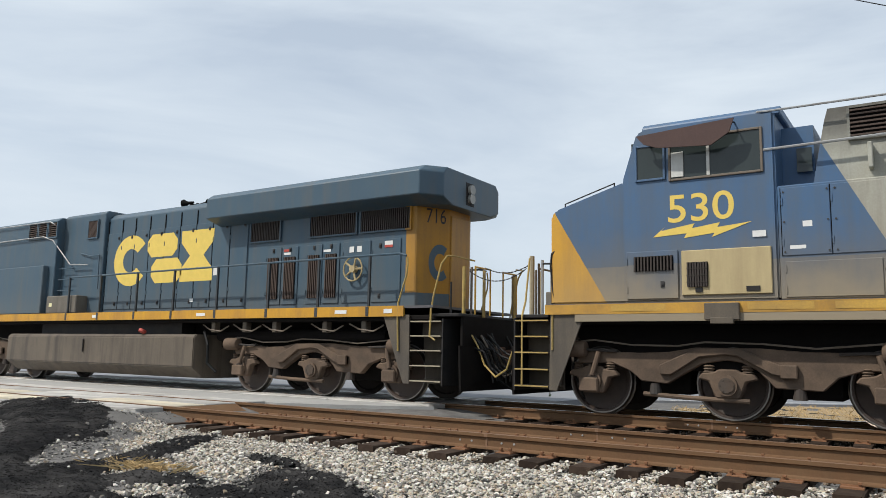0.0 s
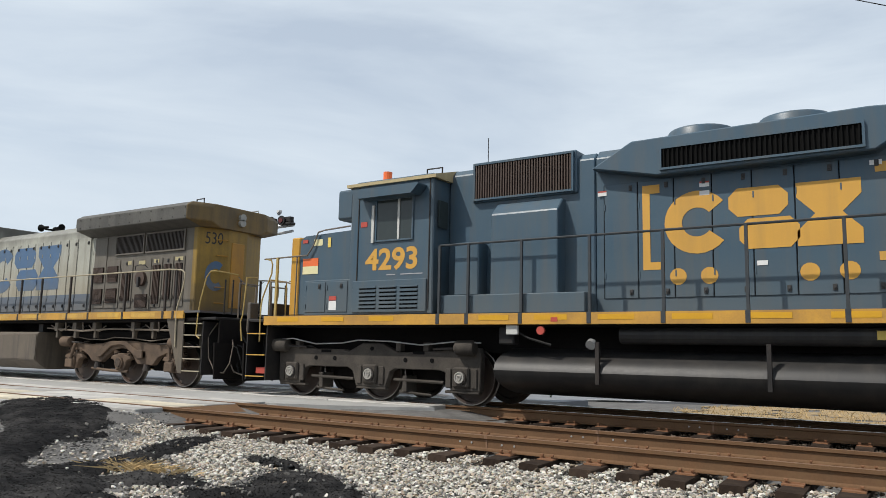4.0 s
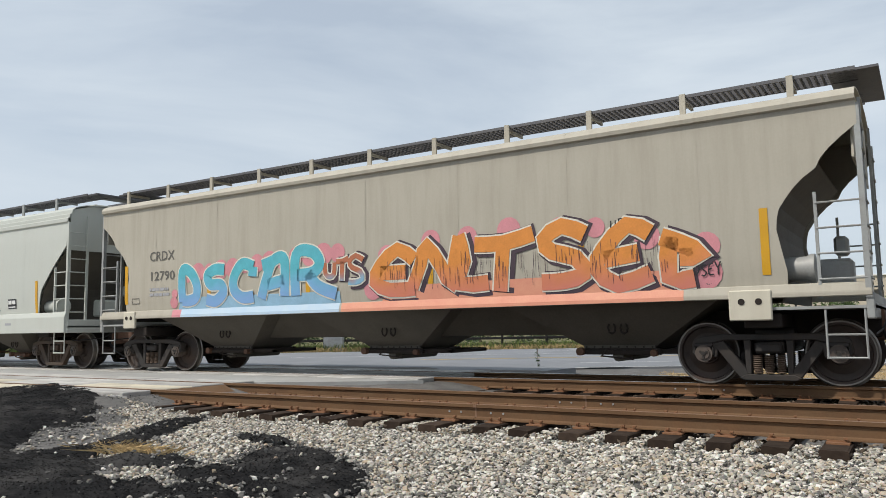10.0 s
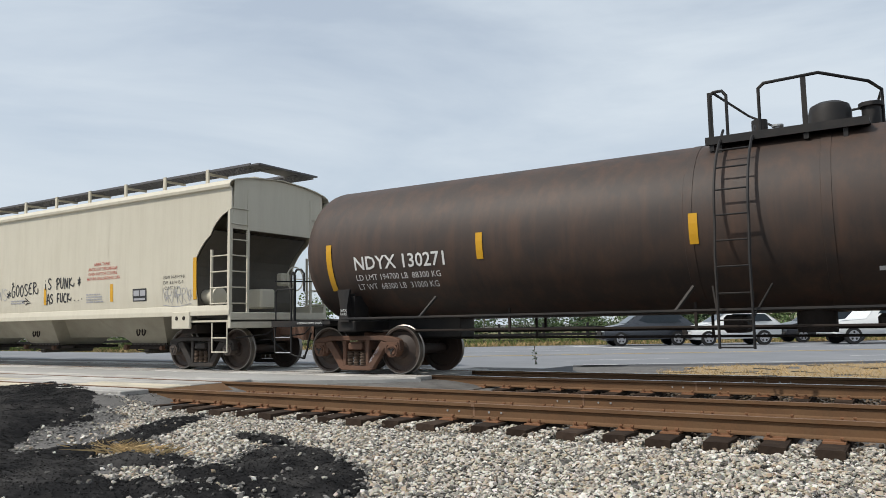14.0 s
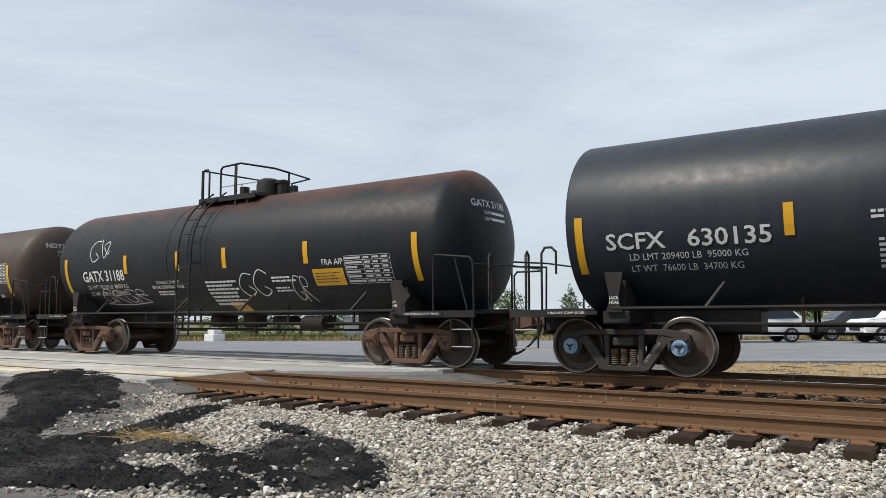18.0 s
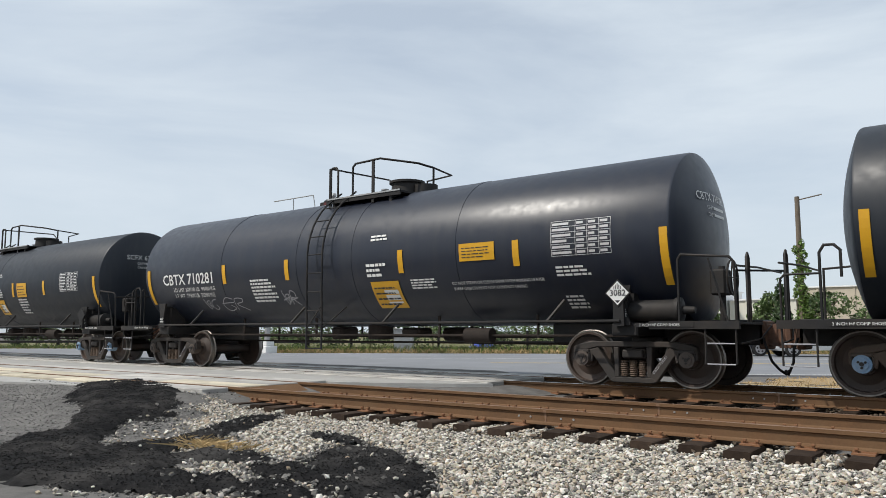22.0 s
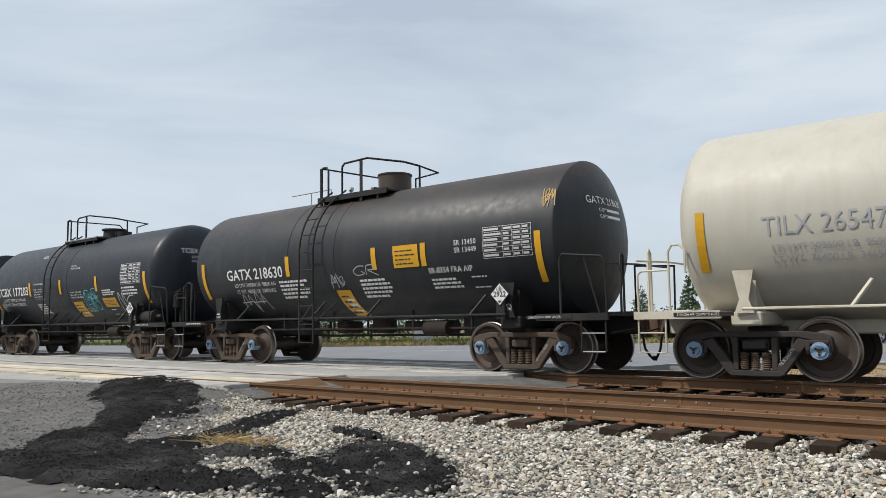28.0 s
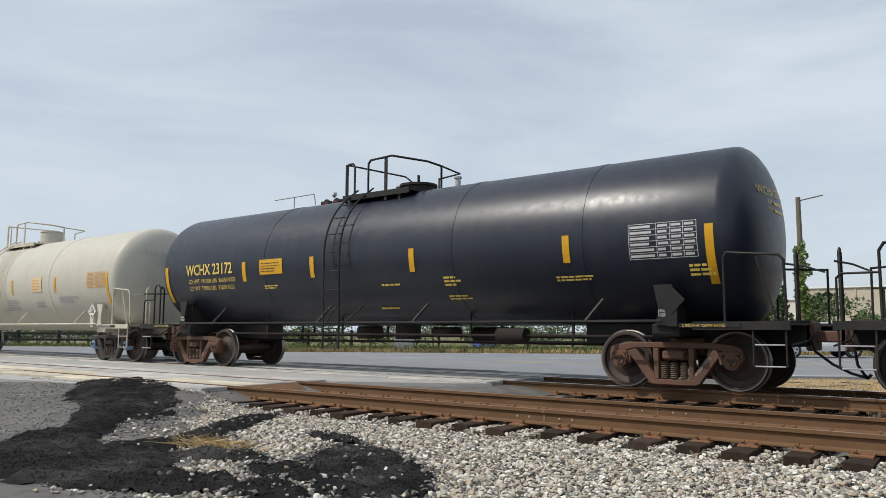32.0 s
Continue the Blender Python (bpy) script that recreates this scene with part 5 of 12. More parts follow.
def scribble(x, z, w, h, seed, n=3):
    """A hand-drawn tag: n letter-like figures of quick bent strokes, some joined, with a flourish."""
    r = random.Random(seed)
    out, last = [], None
    for k in range(n):
        a, b = x + w * k / n, x + w * (k + 1.15) / n
        px = lambda f: a + (b - a) * f
        up = r.uniform(0.85, 1.1)
        kind = r.randrange(4)
        if kind == 0:
            pts = [(px(0.05), z), (px(0.3), z + h * up), (px(0.55), z + h * 0.35), (px(0.7), z + h * up * 0.95), (px(0.95), z + h * 0.05)]
        elif kind == 1:
            pts = [(px(0.9), z + h * 0.9), (px(0.4), z + h * up), (px(0.05), z + h * 0.5), (px(0.35), z), (px(0.85), z + h * 0.2), (px(0.6), z + h * 0.45)]
        elif kind == 2:
            pts = [(px(0.1), z), (px(0.15), z + h * up), (px(0.7), z + h * 0.9), (px(0.6), z + h * 0.55), (px(0.2), z + h * 0.5), (px(0.9), z - h * 0.05)]
        else:
            pts = [(px(0.1), z + h * up), (px(0.5), z + h * 0.1), (px(0.85), z + h * 0.8), (px(0.4), z + h * 0.7), (px(0.75), z + h * 0.25), (px(0.95), z + h * 0.5)]
        pts = [(u + r.uniform(-0.06, 0.06) * w / n, v + r.uniform(-0.06, 0.06) * h) for u, v in pts]
        if last and r.random() < 0.5:
            pts = [last] + pts
        out.append(curve_through(pts, 4))
        last = pts[-1]
        if r.random() < 0.4:
            out.append([(px(0.0), z + h * r.uniform(0.35, 0.6)), (px(0.9), z + h * r.uniform(0.4, 0.7))])
    if n > 3:
        out.append(curve_through([(x, z - h * 0.1), (x + w * 0.5, z - h * 0.22), (x + w, z - h * 0.05)], 5))
    return out


def handrail_frame(parent, name, pts, material, r=0.02):
    return part(name, pipe(pts, r, 7), material, parent, smooth=50)


def tank_car(label, u, spread, half, pull, body, frame, truck_style, head, stripes, ladder_x=-0.45, mark=None, ink="white_ink", yellow_panels=(), table=None, blocks=(), placard=None,
             tags=(), blue=False, dome="wide", seams=(), lines=(), cylinder=True, shell=(1.45, 2.455), flip=1, print_key=None, rail=1.0, gear=True, shoes="2 INCH HF COMP SHOES"):
    """u: its middle along the train; spread: half of the truck centres; half: to the head's edge; pull: the two pulling faces."""
    car = thing("tank_car", label, "tank car", pose(u, FAR_Y, 0), group="tank cars of the train")
    CARS.append((car, u))
    body_m, fm = M[body], M[frame]
    TR, TZ = shell
    on_tank = on_tank_of(TR, TZ)
    part("tank", tank_shell(TR, TZ, half, head, seams), body_m, car, smooth=28)
    # sills, bolsters, platforms
    end = half + 1.0
    for d in (-1, 1):
        bm = boxes((min(d * (spread - 1.9), d * end), max(d * (spread - 1.9), d * end), -0.26, 0.26, 0.68, 1.08), bevel=0.02)
        box(bm, d * spread - 0.22, d * spread + 0.22, -1.35, 1.35, 0.82, 1.02, 0.02)
        part("stub_sill", bm, fm, car)
        for s in (-1, 1):
            bm = bmesh.new()
            prism(bm, [(d * spread + a, z) for a, z in ((-0.14, 1.0), (0.14, 1.0), (0.065, 1.2), (0.11, 1.42), (0.15, 1.62), (-0.15, 1.62), (-0.11, 1.42), (-0.065, 1.2))], s * 1.37, s * 1.42)
            prism(bm, [(d * spread - 0.12, 0.95), (d * spread + 0.12, 0.95), (d * spread + 0.12, 1.5), (d * spread - 0.12, 1.5)], s * 0.8, s * 1.22)
            box(bm, d * spread - 0.03, d * spread + 0.03, min(s * 1.38, s * 1.1), max(s * 1.38, s * 1.1), 1.02, 1.55)
            if s < 0 and frame == "frame_black":
                lettering("jack_lettering", [("JACK", 0.05, d * spread - 0.075, 1.20), ("HERE", 0.05, d * spread - 0.075, 1.13)], M["white_ink"], car, lambda x, z: (x, -1.425, z))
            part("saddle", bm, fm, car)
        truck(car, d * spread, truck_style, u, blue)
        px0, px1 = sorted((d * (half - 0.35), d * end))
        part("end_platform", boxes((px0, px1, -1.48, 1.48, 1.0, 1.035), (px0, px1, -1.5, -1.44, 0.93, 1.05), (px0, px1, 1.44, 1.5, 0.93, 1.05)), fm, car)
        # end rail round the platform
        xi, xo = d * (half + 0.12), d * (end - 0.06)
        if d > 0:
            handrail_frame(car, "end_rail", [(xi, -1.46, 1.0), (xi, -1.46, 1.98), (xi + d * 0.05, -1.46, 2.05), (xo - d * 0.06, -1.46, 1.98), (xo, -1.44, 1.9), (xo, -1.40, 1.0)], fm)
        else:
            # a hooked post beside the head, and a low rail out to the corner
            handrail_frame(car, "end_rail", [(xi - 0.30, -1.46, 1.0), (xi - 0.30, -1.46, 1.96), (xi - 0.24, -1.46, 2.06), (xi - 0.12, -1.46, 2.06), (xi - 0.04, -1.46, 1.98), (xi - 0.04, -1.46, 1.62)], fm)
            handrail_frame(car, "end_rail", [(xo, -1.44, 1.0), (xo, -1.44, 1.62), (xo + 0.06, -1.45, 1.68), (xi - 0.30, -1.46, 1.68)], fm, 0.016)
        handrail_frame(car, "end_rail", [(xi, 1.46, 1.0), (xi, 1.46, 2.0), (xo, 1.44, 1.95), (xo, 1.40, 1.0)], fm)
        handrail_frame(car, "grab_iron", [(xo, -1.46, 1.85), (xo, -0.2, 1.9), (xo, 1.2, 1.9)], fm, 0.016)
        for z in (0.42, 0.72):
            part("step", pipe([(xo - d * 0.42, -1.46, z), (xo - d * 0.02, -1.46, z)], 0.011), M["grey_ink"] if frame == "frame_black" else fm, car)
        for x in (xo - d * 0.44, xo):
            part("step_hanger", pipe([(x, -1.46, 1.0), (x, -1.46, 0.42)], 0.016), fm, car)
        handrail_frame(car, "corner_post", [(xo + d * 0.04, -0.95, 1.0), (xo + d * 0.04, -0.95, 2.0), (xo + d * 0.04, -0.90, 2.06), (xo + d * 0.04, -0.84, 2.0), (xo + d * 0.04, -0.84, 1.0)], fm, 0.022)
        if d > 0:
            handrail_frame(car, "rail_brace", [(xi + (xo - xi) * 0.55, -1.45, 1.98), (xi + (xo - xi) * 0.86, -1.42, 1.02)], fm, 0.016)
        coupler(car, d * end, pull[0] if d < 0 else pull[1])
        part("shoe_plate", boxes((d * (half - 0.1) - 0.45, d * (half - 0.1) + 0.45, -1.512, -1.504, 0.965, 1.025)), M["frame_black"], car)
        lettering("shoe_lettering", [(shoes, 0.042, d * (half - 0.1) - 0.40, 0.975)], M[ink if ink == "yellow_ink" else "white_ink"], car, lambda x, z: (x, -1.5145, z))
    # side rail and its brackets
    for s in (-1, 1):
        part("side_rail", pipe([(-spread, s * 1.5, 1.06), (spread, s * 1.5, 1.06)], 0.024, 7), fm, car, smooth=50)
        n = 4
        for k in range(n):
            x = -spread + 2 * spread * (k + 0.5) / n + (0.3 if k % 2 else -0.2)
            b = bmesh.new()
            rod(b, (x, s * 1.5, 1.06), (x + 0.22, s * 1.28, 1.42), 0.03, 5)
            part("rail_bracket", b, fm, car)
    # under gear
    if gear:
        bm = boxes((-1.3, -0.95, -0.3, 0.3, 0.72, 1.0), (0.8, 1.3, -0.25, 0.25, 0.78, 0.98), bevel=0.05)
        disc(bm, (0, 0, 0.92), (0, 0, 1), 0.28, 0.4, 16)
        part("outlet_valve", bm, M["brake"], car)
        bm = bmesh.new()
        for y, z in ((-0.75, 0.82), (0.75, 0.78), (0.35, 0.66)):
            rod(bm, (-spread, y, z), (spread, y, z), 0.022, 6)
        for x in (-spread * 0.6, -spread * 0.2, spread * 0.35, spread * 0.7):
            box(bm, x - 0.02, x + 0.02, -0.77, -0.73, 0.78, 1.2)
            box(bm, x - 0.02, x + 0.02, 0.33, 0.37, 0.64, 1.1)
            box(bm, x - 0.02, x + 0.02, 0.73, 0.77, 0.76, 1.2)
        part("brake_piping", bm, M["brake"], car)
        part("air_reservoir", disc(bmesh.new(), (spread * 0.5, -0.75, 0.82), (1, 0, 0), 0.14, 0.6, 18), M["brake"], car, smooth=40)
        part("air_reservoir", disc(bmesh.new(), (spread * 0.28, 0.6, 0.84), (1, 0, 0), 0.15, 0.8, 18), M["brake"], car, smooth=40)
    if cylinder:
        bm = bmesh.new()
        lathe(bm, [(-0.55, 0.06), (-0.5, 0.16), (0.3, 0.17), (0.34, 0.2), (0.4, 0.2), (0.44, 0.07), (0.62, 0.05)], 20, "x")
        part("brake_cylinder", bm, fm, car, smooth=40, at=pose(half - 0.35, -1.18, 1.22))
        bm = bmesh.new()
        rod(bm, (half + 0.55, -0.75, 1.0), (half + 0.55, -0.75, 1.9), 0.05, 8)
        box(bm, half + 0.42, half + 0.66, -0.95, -0.6, 1.45, 1.85, 0.03)
        stand = part("brake_stand", bm, fm, car)
        bm = bmesh.new()
        ring = [(half + 0.72, -0.78 + 0.27 * math.cos(k * math.pi / 8), 1.72 + 0.27 * math.sin(k * math.pi / 8)) for k in range(16)]
        pipe(ring, 0.016, 6, bm, True)
        for k in (0, 4, 8, 12):
            rod(bm, ring[k], (half + 0.70, -0.78, 1.72), 0.011, 5)
        part("hand_wheel", bm, fm, stand)
    curved_ladder(TR, TZ, car, ladder_x, fm)
    # top platform; flip -1 puts the manway on the other side of the ladder
    top = TZ + TR
    lx = ladder_x
    X = lambda v: lx + flip * v * (rail if v > 0 else 1.0)
    x0, x1 = sorted((X(-0.45), X(1.75)))
    bm = boxes((x0, x1, -0.86, -0.36, top - 0.10, top - 0.06), (x0, x1, 0.36, 0.86, top - 0.10, top - 0.06), (x0, x1, -0.88, -0.84, top - 0.16, top - 0.04))
    for k in range(13):
        box(bm, x0 + 0.17 * k, x0 + 0.17 * k + 0.03, -0.86, -0.36, top - 0.06, top - 0.045)
    for x in (x0 + 0.2, x1 - 0.3):
        box(bm, x - 0.03, x + 0.03, -0.84, 0.84, top - 0.3, top - 0.08)
    part("top_platform", bm, fm, car)
    if dome == "wide":
        part("platform_edge", boxes((x0 + 0.05, x1, -0.895, -0.88, top - 0.075, top - 0.045)), M["galv"], car, "bright metal edge of the platform")
    y = -0.84
    H = top + 0.66
    handrail_frame(car, "top_rail", [(X(-0.36), y, top - 0.1), (X(-0.36), y, H - 0.06), (X(-0.3), y, H), (X(-0.18), y, H), (X(-0.12), y, H - 0.08), (X(-0.12), y, top - 0.1)], fm, 0.024)
    handrail_frame(car, "top_rail", [(X(0.34), y, top - 0.1), (X(0.34), y, H - 0.06), (X(0.42), y, H + 0.01), (X(1.15), y, H + 0.03), (X(1.75), y + 0.55, H - 0.06), (X(1.9), y + 0.9, H - 0.12), (X(1.9), y + 0.9, top - 0.05)], fm, 0.024)
    handrail_frame(car, "top_rail", [(X(-0.3), y, H - 0.02), (X(-0.1), 0.84, H - 0.02), (X(0.35), 0.84, H - 0.3), (X(0.42), 0.84, top - 0.1)], fm, 0.02)
    handrail_frame(car, "top_rail", [(X(1.9), y + 0.9, H - 0.12), (X(1.8), 0.84, H - 0.15), (X(1.1), 0.84, H - 0.2), (X(1.1), 0.84, top - 0.1)], fm, 0.02)
    for x in (X(-0.36), X(0.95)):
        part("rail_post", boxes((x - 0.035, x + 0.035, y - 0.015, y + 0.015, top - 0.25, H)), fm, car)
    bm = bmesh.new()
    mx = X(1.2)
    if dome == "wide":
        disc(bm, (mx, 0, top + 0.08), (0, 0, 1), 0.37, 0.36, 26, 0.34)
        disc(bm, (mx, 0, top + 0.27), (0, 0, 1), 0.40, 0.05, 26)
        disc(bm, (mx + flip * 0.5, 0.05, top + 0.02), (0, 0, 1), 0.26, 0.30, 20)
    elif dome == "round":
        lathe(bm, [(top - 0.1, 0.3), (top + 0.28, 0.3), (top + 0.38, 0.27), (top + 0.43, 0.18), (top + 0.45, 0.001)], 24, "z")
        bmesh.ops.translate(bm, verts=bm.verts, vec=(mx, 0, 0))
        disc(bm, (X(0.2), 0, top + 0.12), (0, 0, 1), 0.12, 0.4, 14)
        disc(bm, (X(1.75), 0, top + 0.12), (0, 0, 1), 0.13, 0.36, 14)
        disc(bm, (X(1.75), 0, top + 0.31), (0, 0, 1), 0.17, 0.06, 14)
    elif dome == "tall":
        disc(bm, (mx, 0, top + 0.14), (0, 0, 1), 0.38, 0.50, 28)
        disc(bm, (mx, 0, top + 0.40), (0, 0, 1), 0.40, 0.03, 28)
    else:
        disc(bm, (mx, 0, top + 0.02), (0, 0, 1), 0.38, 0.22, 24)
        disc(bm, (mx, 0, top + 0.15), (0, 0, 1), 0.42, 0.05, 24)
        rod(bm, (mx, 0, top + 0.15), (mx, 0, top + 0.40), 0.03, 6)
    part("manway", bm, body_m if dome == "tall" else fm, car, smooth=35)
    for x, h in ((X(0.05), 0.16), (X(0.45), 0.22), (X(0.7), 0.14)) + (((X(2.4), 0.24),) if dome == "low" else ()):
        bm = bmesh.new()
        disc(bm, (x, 0.1, top + h / 2), (0, 0, 1), 0.06, h, 10)
        disc(bm, (x, 0.1, top + h), (0, 0, 1), 0.09, 0.03, 10)
        part("valve", bm, M["galv"] if frame == "frame_black" else fm, car)
    # paint marks
    for i, s in enumerate(stripes):
        tall = i in (0, len(stripes) - 1)
        bars("reflector_stripe", [(s, 1.62 if tall else 2.04, 0.13, 0.88 if tall else 0.45)], M["yellow"], car, on_tank, "yellow reflective stripe")
    if mark:
        text, x, z, size, *wide = mark
        lettering("car_mark", [(text, size, x, z, 0.0 if ink == "grey_ink" or "M" in text else 0.005, *(wide or (1.0,)))], M[ink], car, on_tank)
        for sx in (-spread, spread):
            # the mark again, small, along a diagonal of the side frame
            lettering("frame_lettering", [(text, 0.045, 0.0, 0.0)], M["grey_ink"], car, lambda a, b, q=sx: (q + 0.36 + a * 0.64 - b * 0.77, -1.076, 0.22 + a * 0.77 + b * 0.64))
    for row in lines:
        lettering("stencilled_line", [row], M[ink], car, on_tank)
    for x, z, w, h in yellow_panels:
        bars("notice_panel", [(x, z, w, h)], M[print_key or "yellow"], car, lambda a, b: tuple(Vector(on_tank(a, b)) + Vector((0, -0.003, 0))), "yellow notice panel")
        if h > 0.44 and z < 1.6 and not print_key:
            bars("notice_field", [(x + w * 0.40, z + 0.09, w * 0.50, h * 0.5)], M["white_ink"], car, lambda a, b: tuple(Vector(on_tank(a, b)) + Vector((0, -0.0045, 0))), "white field of the notice panel")
        bars("notice_print", [(a, b, c, d * 0.55) for a, b, c, d in block_rows(x + 0.06, z + 0.06, w - 0.12, h - 0.10, 4)], M["black_ink" if not print_key else "orange_fade"], car, lambda a, b: tuple(Vector(on_tank(a, b)) + Vector((0, -0.006, 0))))
    if table:
        bars("test_table", table_rows(*table), M["orange_fade" if print_key else "pale_ink"], car, on_tank)
    for x, z, w, h, n in blocks:
        bars("small_print", block_rows(x, z, w, h, n), M[ink], car, on_tank)
    if placard:
        x, z, key, num = placard
        bm = bmesh.new()
        prism(bm, [(x - 0.22, z), (x, z - 0.22), (x + 0.22, z), (x, z + 0.22)], -1.50, -1.485)
        box(bm, x - 0.09, x + 0.09, -1.49, -1.40, 0.98, z)
        pl = part("placard_holder", bm, fm, car)
        if key:
            dia = lambda r, dz=0.0: [(x - r, z + dz), (x, z - r + dz), (x + r, z + dz), (x, z + r + dz)]
            front = lambda a, b: (a, -1.5015, b)
            patchwork("placard", [dia(0.19)], M["white_ink"], pl, front, 0.002, "white diamond hazard placard" if key == "white_ink" else "red diamond hazard placard")
            if key == "white_ink":
                patchwork("placard_stripes", [[(x + k * 0.028 - 0.007, z + 0.06), (x + k * 0.028 + 0.007, z + 0.06), (x + k * 0.028 + 0.007, z + 0.155 - abs(k) * 0.024), (x + k * 0.028 - 0.007, z + 0.155 - abs(k) * 0.024)] for k in range(-2, 3)], M["black_ink"], pl, front, 0.004, "black stripes of the placard")
                patchwork("placard_foot", [[(x - 0.05, z - 0.115), (x, z - 0.165), (x + 0.05, z - 0.115)]], M["black_ink"], pl, front, 0.004, "")
            else:
                patchwork("placard_field", [[(x - 0.115, z + 0.055), (x + 0.115, z + 0.055), (x, z + 0.17)], [(x - 0.115, z - 0.055), (x, z - 0.17), (x + 0.115, z - 0.055)]], M[key], pl, front, 0.004, "red field of the placard")
            lettering("placard_number", [(num, 0.10, x - 0.135, z - 0.045, 0.003)], M["black_ink"], pl, lambda a, b: (a, -1.507, b))
    for k, (x, z, w, h, key) in enumerate(tags):
        strokes("paint_tag", scribble(x, z, w, h, int(u) + k, max(2, int(w / 0.4))), 0.021, M[key], car, on_tank, "hand-sprayed scrawl")
    # letters on the end head that faces back along the train
    if mark:
        def on_head(a, b):
            r = min(0.98, math.hypot(a, b - TZ) / TR)
            out = head[1] * (math.sqrt(1 - r * r) if head[0] == "round" else 1 - r * r)
            return (half + out + 0.012, a, b)
        lettering("end_lettering", [(mark[0].replace("   ", " "), 0.145, -0.72, 3.02), ("CAPY", 0.07, -0.42, 2.88), ("CAPY", 0.07, -0.42, 2.76)], M[ink], car, on_head)
        for z in (2.88, 2.76):
            bars("capacity_print", [(-0.17, z + 0.01, 0.5, 0.05)], M[ink], car, on_head)
    return car


M["tan_fade"] = paint("faded_tan_panel", (0.60, 0.44, 0.24), (0.58, 0.5, 0.38), 0.6, bump=0)
M["orange_fade"] = paint("faded_orange_print", (0.62, 0.30, 0.08), None, 0.6, bump=0)
M["teal_ink"] = paint("teal_spray", (0.12, 0.45, 0.50), None, 0.6, bump=0)
M["wh_spray"] = paint("white_spray", (0.55, 0.55, 0.55), None, 0.6, bump=0)
M["ochre_ink"] = paint("ochre_spray", (0.35, 0.22, 0.06), None, 0.6, bump=0)
W = "LD LMT {} LB  {} KG"
V = "LT WT  {} LB  {} KG"
PULL = [34.25, 54.0, 71.75, 89.95, 110.65, 124.65, 142.0, 158.95, 175.65, 189.0, 201.95, 218.55, 236.0]


def pulls(i, u):
    return PULL[i] - u, PULL[i + 1] - u


tank_car("weathered brown-black tank car streaked with rust", 100.07, 7.99, 8.8, pulls(3, 100.07), "tank_brown", "frame_black", "truck_rust", ("round", 0.62),
         (-8.47, -5.1, -1.49, 1.38, 4.67, 8.29), -0.85, ("NDYX 130271", -7.81, 1.99, 0.25), yellow_panels=((2.06, 1.79, 0.77, 0.29),), table=(7.26, 1.98, 1.02, 0.57),
         blocks=((0.9, 1.55, 0.7, 0.1, 1), (7.4, 1.46, 0.46, 0.25, 2), (4.1, 1.6, 0.6, 0.1, 2)), placard=(8.09, 1.32, "red_ink", "1268"), tags=((3.0, 1.30, 1.2, 0.5, "wh_spray"),), dome="round", shell=(1.36, 2.38),
         lines=((W.format("194700", "88300"), 0.11, -7.81, 1.79), (V.format("68300", "31000"), 0.11, -7.81, 1.62)), cylinder=False, seams=(-1.5, 0.35))
tank_car("black tank car with rusty top and white scrawls", 117.5, 5.33, 6.08, pulls(4, 117.5), "tank_rusted", "frame_black", "truck_rust", ("round", 0.62),
         (-5.9, -3.25, -1.21, 0.43, 2.92, 5.68), -0.65, ("GATX 31188", -5.09, 1.89, 0.27, 0.88), rail=0.86, yellow_panels=((3.11, 1.59, 0.83, 0.33), (0.1, 1.1, 0.5, 0.2)), table=(4.01, 1.61, 1.14, 0.53),
         blocks=((1.87, 1.70, 0.72, 0.14, 2), (-2.15, 1.50, 0.8, 0.12, 2), (-0.3, 1.24, 1.1, 0.57, 7), (1.9, 1.5, 0.6, 0.12, 2)), placard=(5.5, 1.33, None, ""),
         tags=((-4.76, 2.40, 0.85, 0.55, "white_ink"), (0.79, 1.40, 0.95, 0.51, "white_ink"), (-4.57, 1.36, 1.9, 0.3, "wh_spray"), (2.4, 1.3, 0.5, 0.5, "wh_spray")), dome="round", shell=(1.42, 2.41), shoes="2 INCH TREAD COND. SHOES",
         lines=((W.format("195150", "88950"), 0.10, -5.0, 1.70), (V.format("67850", "30350"), 0.10, -5.0, 1.53), ("FRA AIP", 0.12, 3.4, 1.99), ("CONSULT OWNER", 0.075, -2.1, 1.76), ("BEFORE REPAIRING TANK", 0.075, -2.3, 1.65)), cylinder=False, seams=(-1.6, -0.2))
tank_car("matt black tank car with blue bearing caps", 133.5, 6.43, 7.22, pulls(5, 133.5), "tank_black", "frame_black", "truck_dark", ("flat", 0.30),
         (-7.05, -3.95, -1.70, 1.61, 3.76, 6.86), -0.5, ("SCFX   630135", -6.55, 1.97, 0.25, 1.15), ink="pale_ink", yellow_panels=((1.97, 2.02, 0.67, 0.45), (0.35, 1.47, 0.53, 0.48)), table=(4.88, 2.12, 1.09, 0.55),
         blocks=((-2.83, 1.57, 0.94, 0.41, 6), (0.37, 2.04, 0.56, 0.30, 4), (1.97, 1.50, 0.63, 0.50, 6), (0.4, 2.72, 0.5, 0.14, 2), (-2.9, 2.2, 0.6, 0.14, 2)), placard=(6.4, 1.38, None, ""), blue=True,
         lines=((W.format("209400", "95000"), 0.10, -6.2, 1.80), (V.format("76600", "34700"), 0.10, -6.2, 1.63)), seams=(-1.35, 0.45))
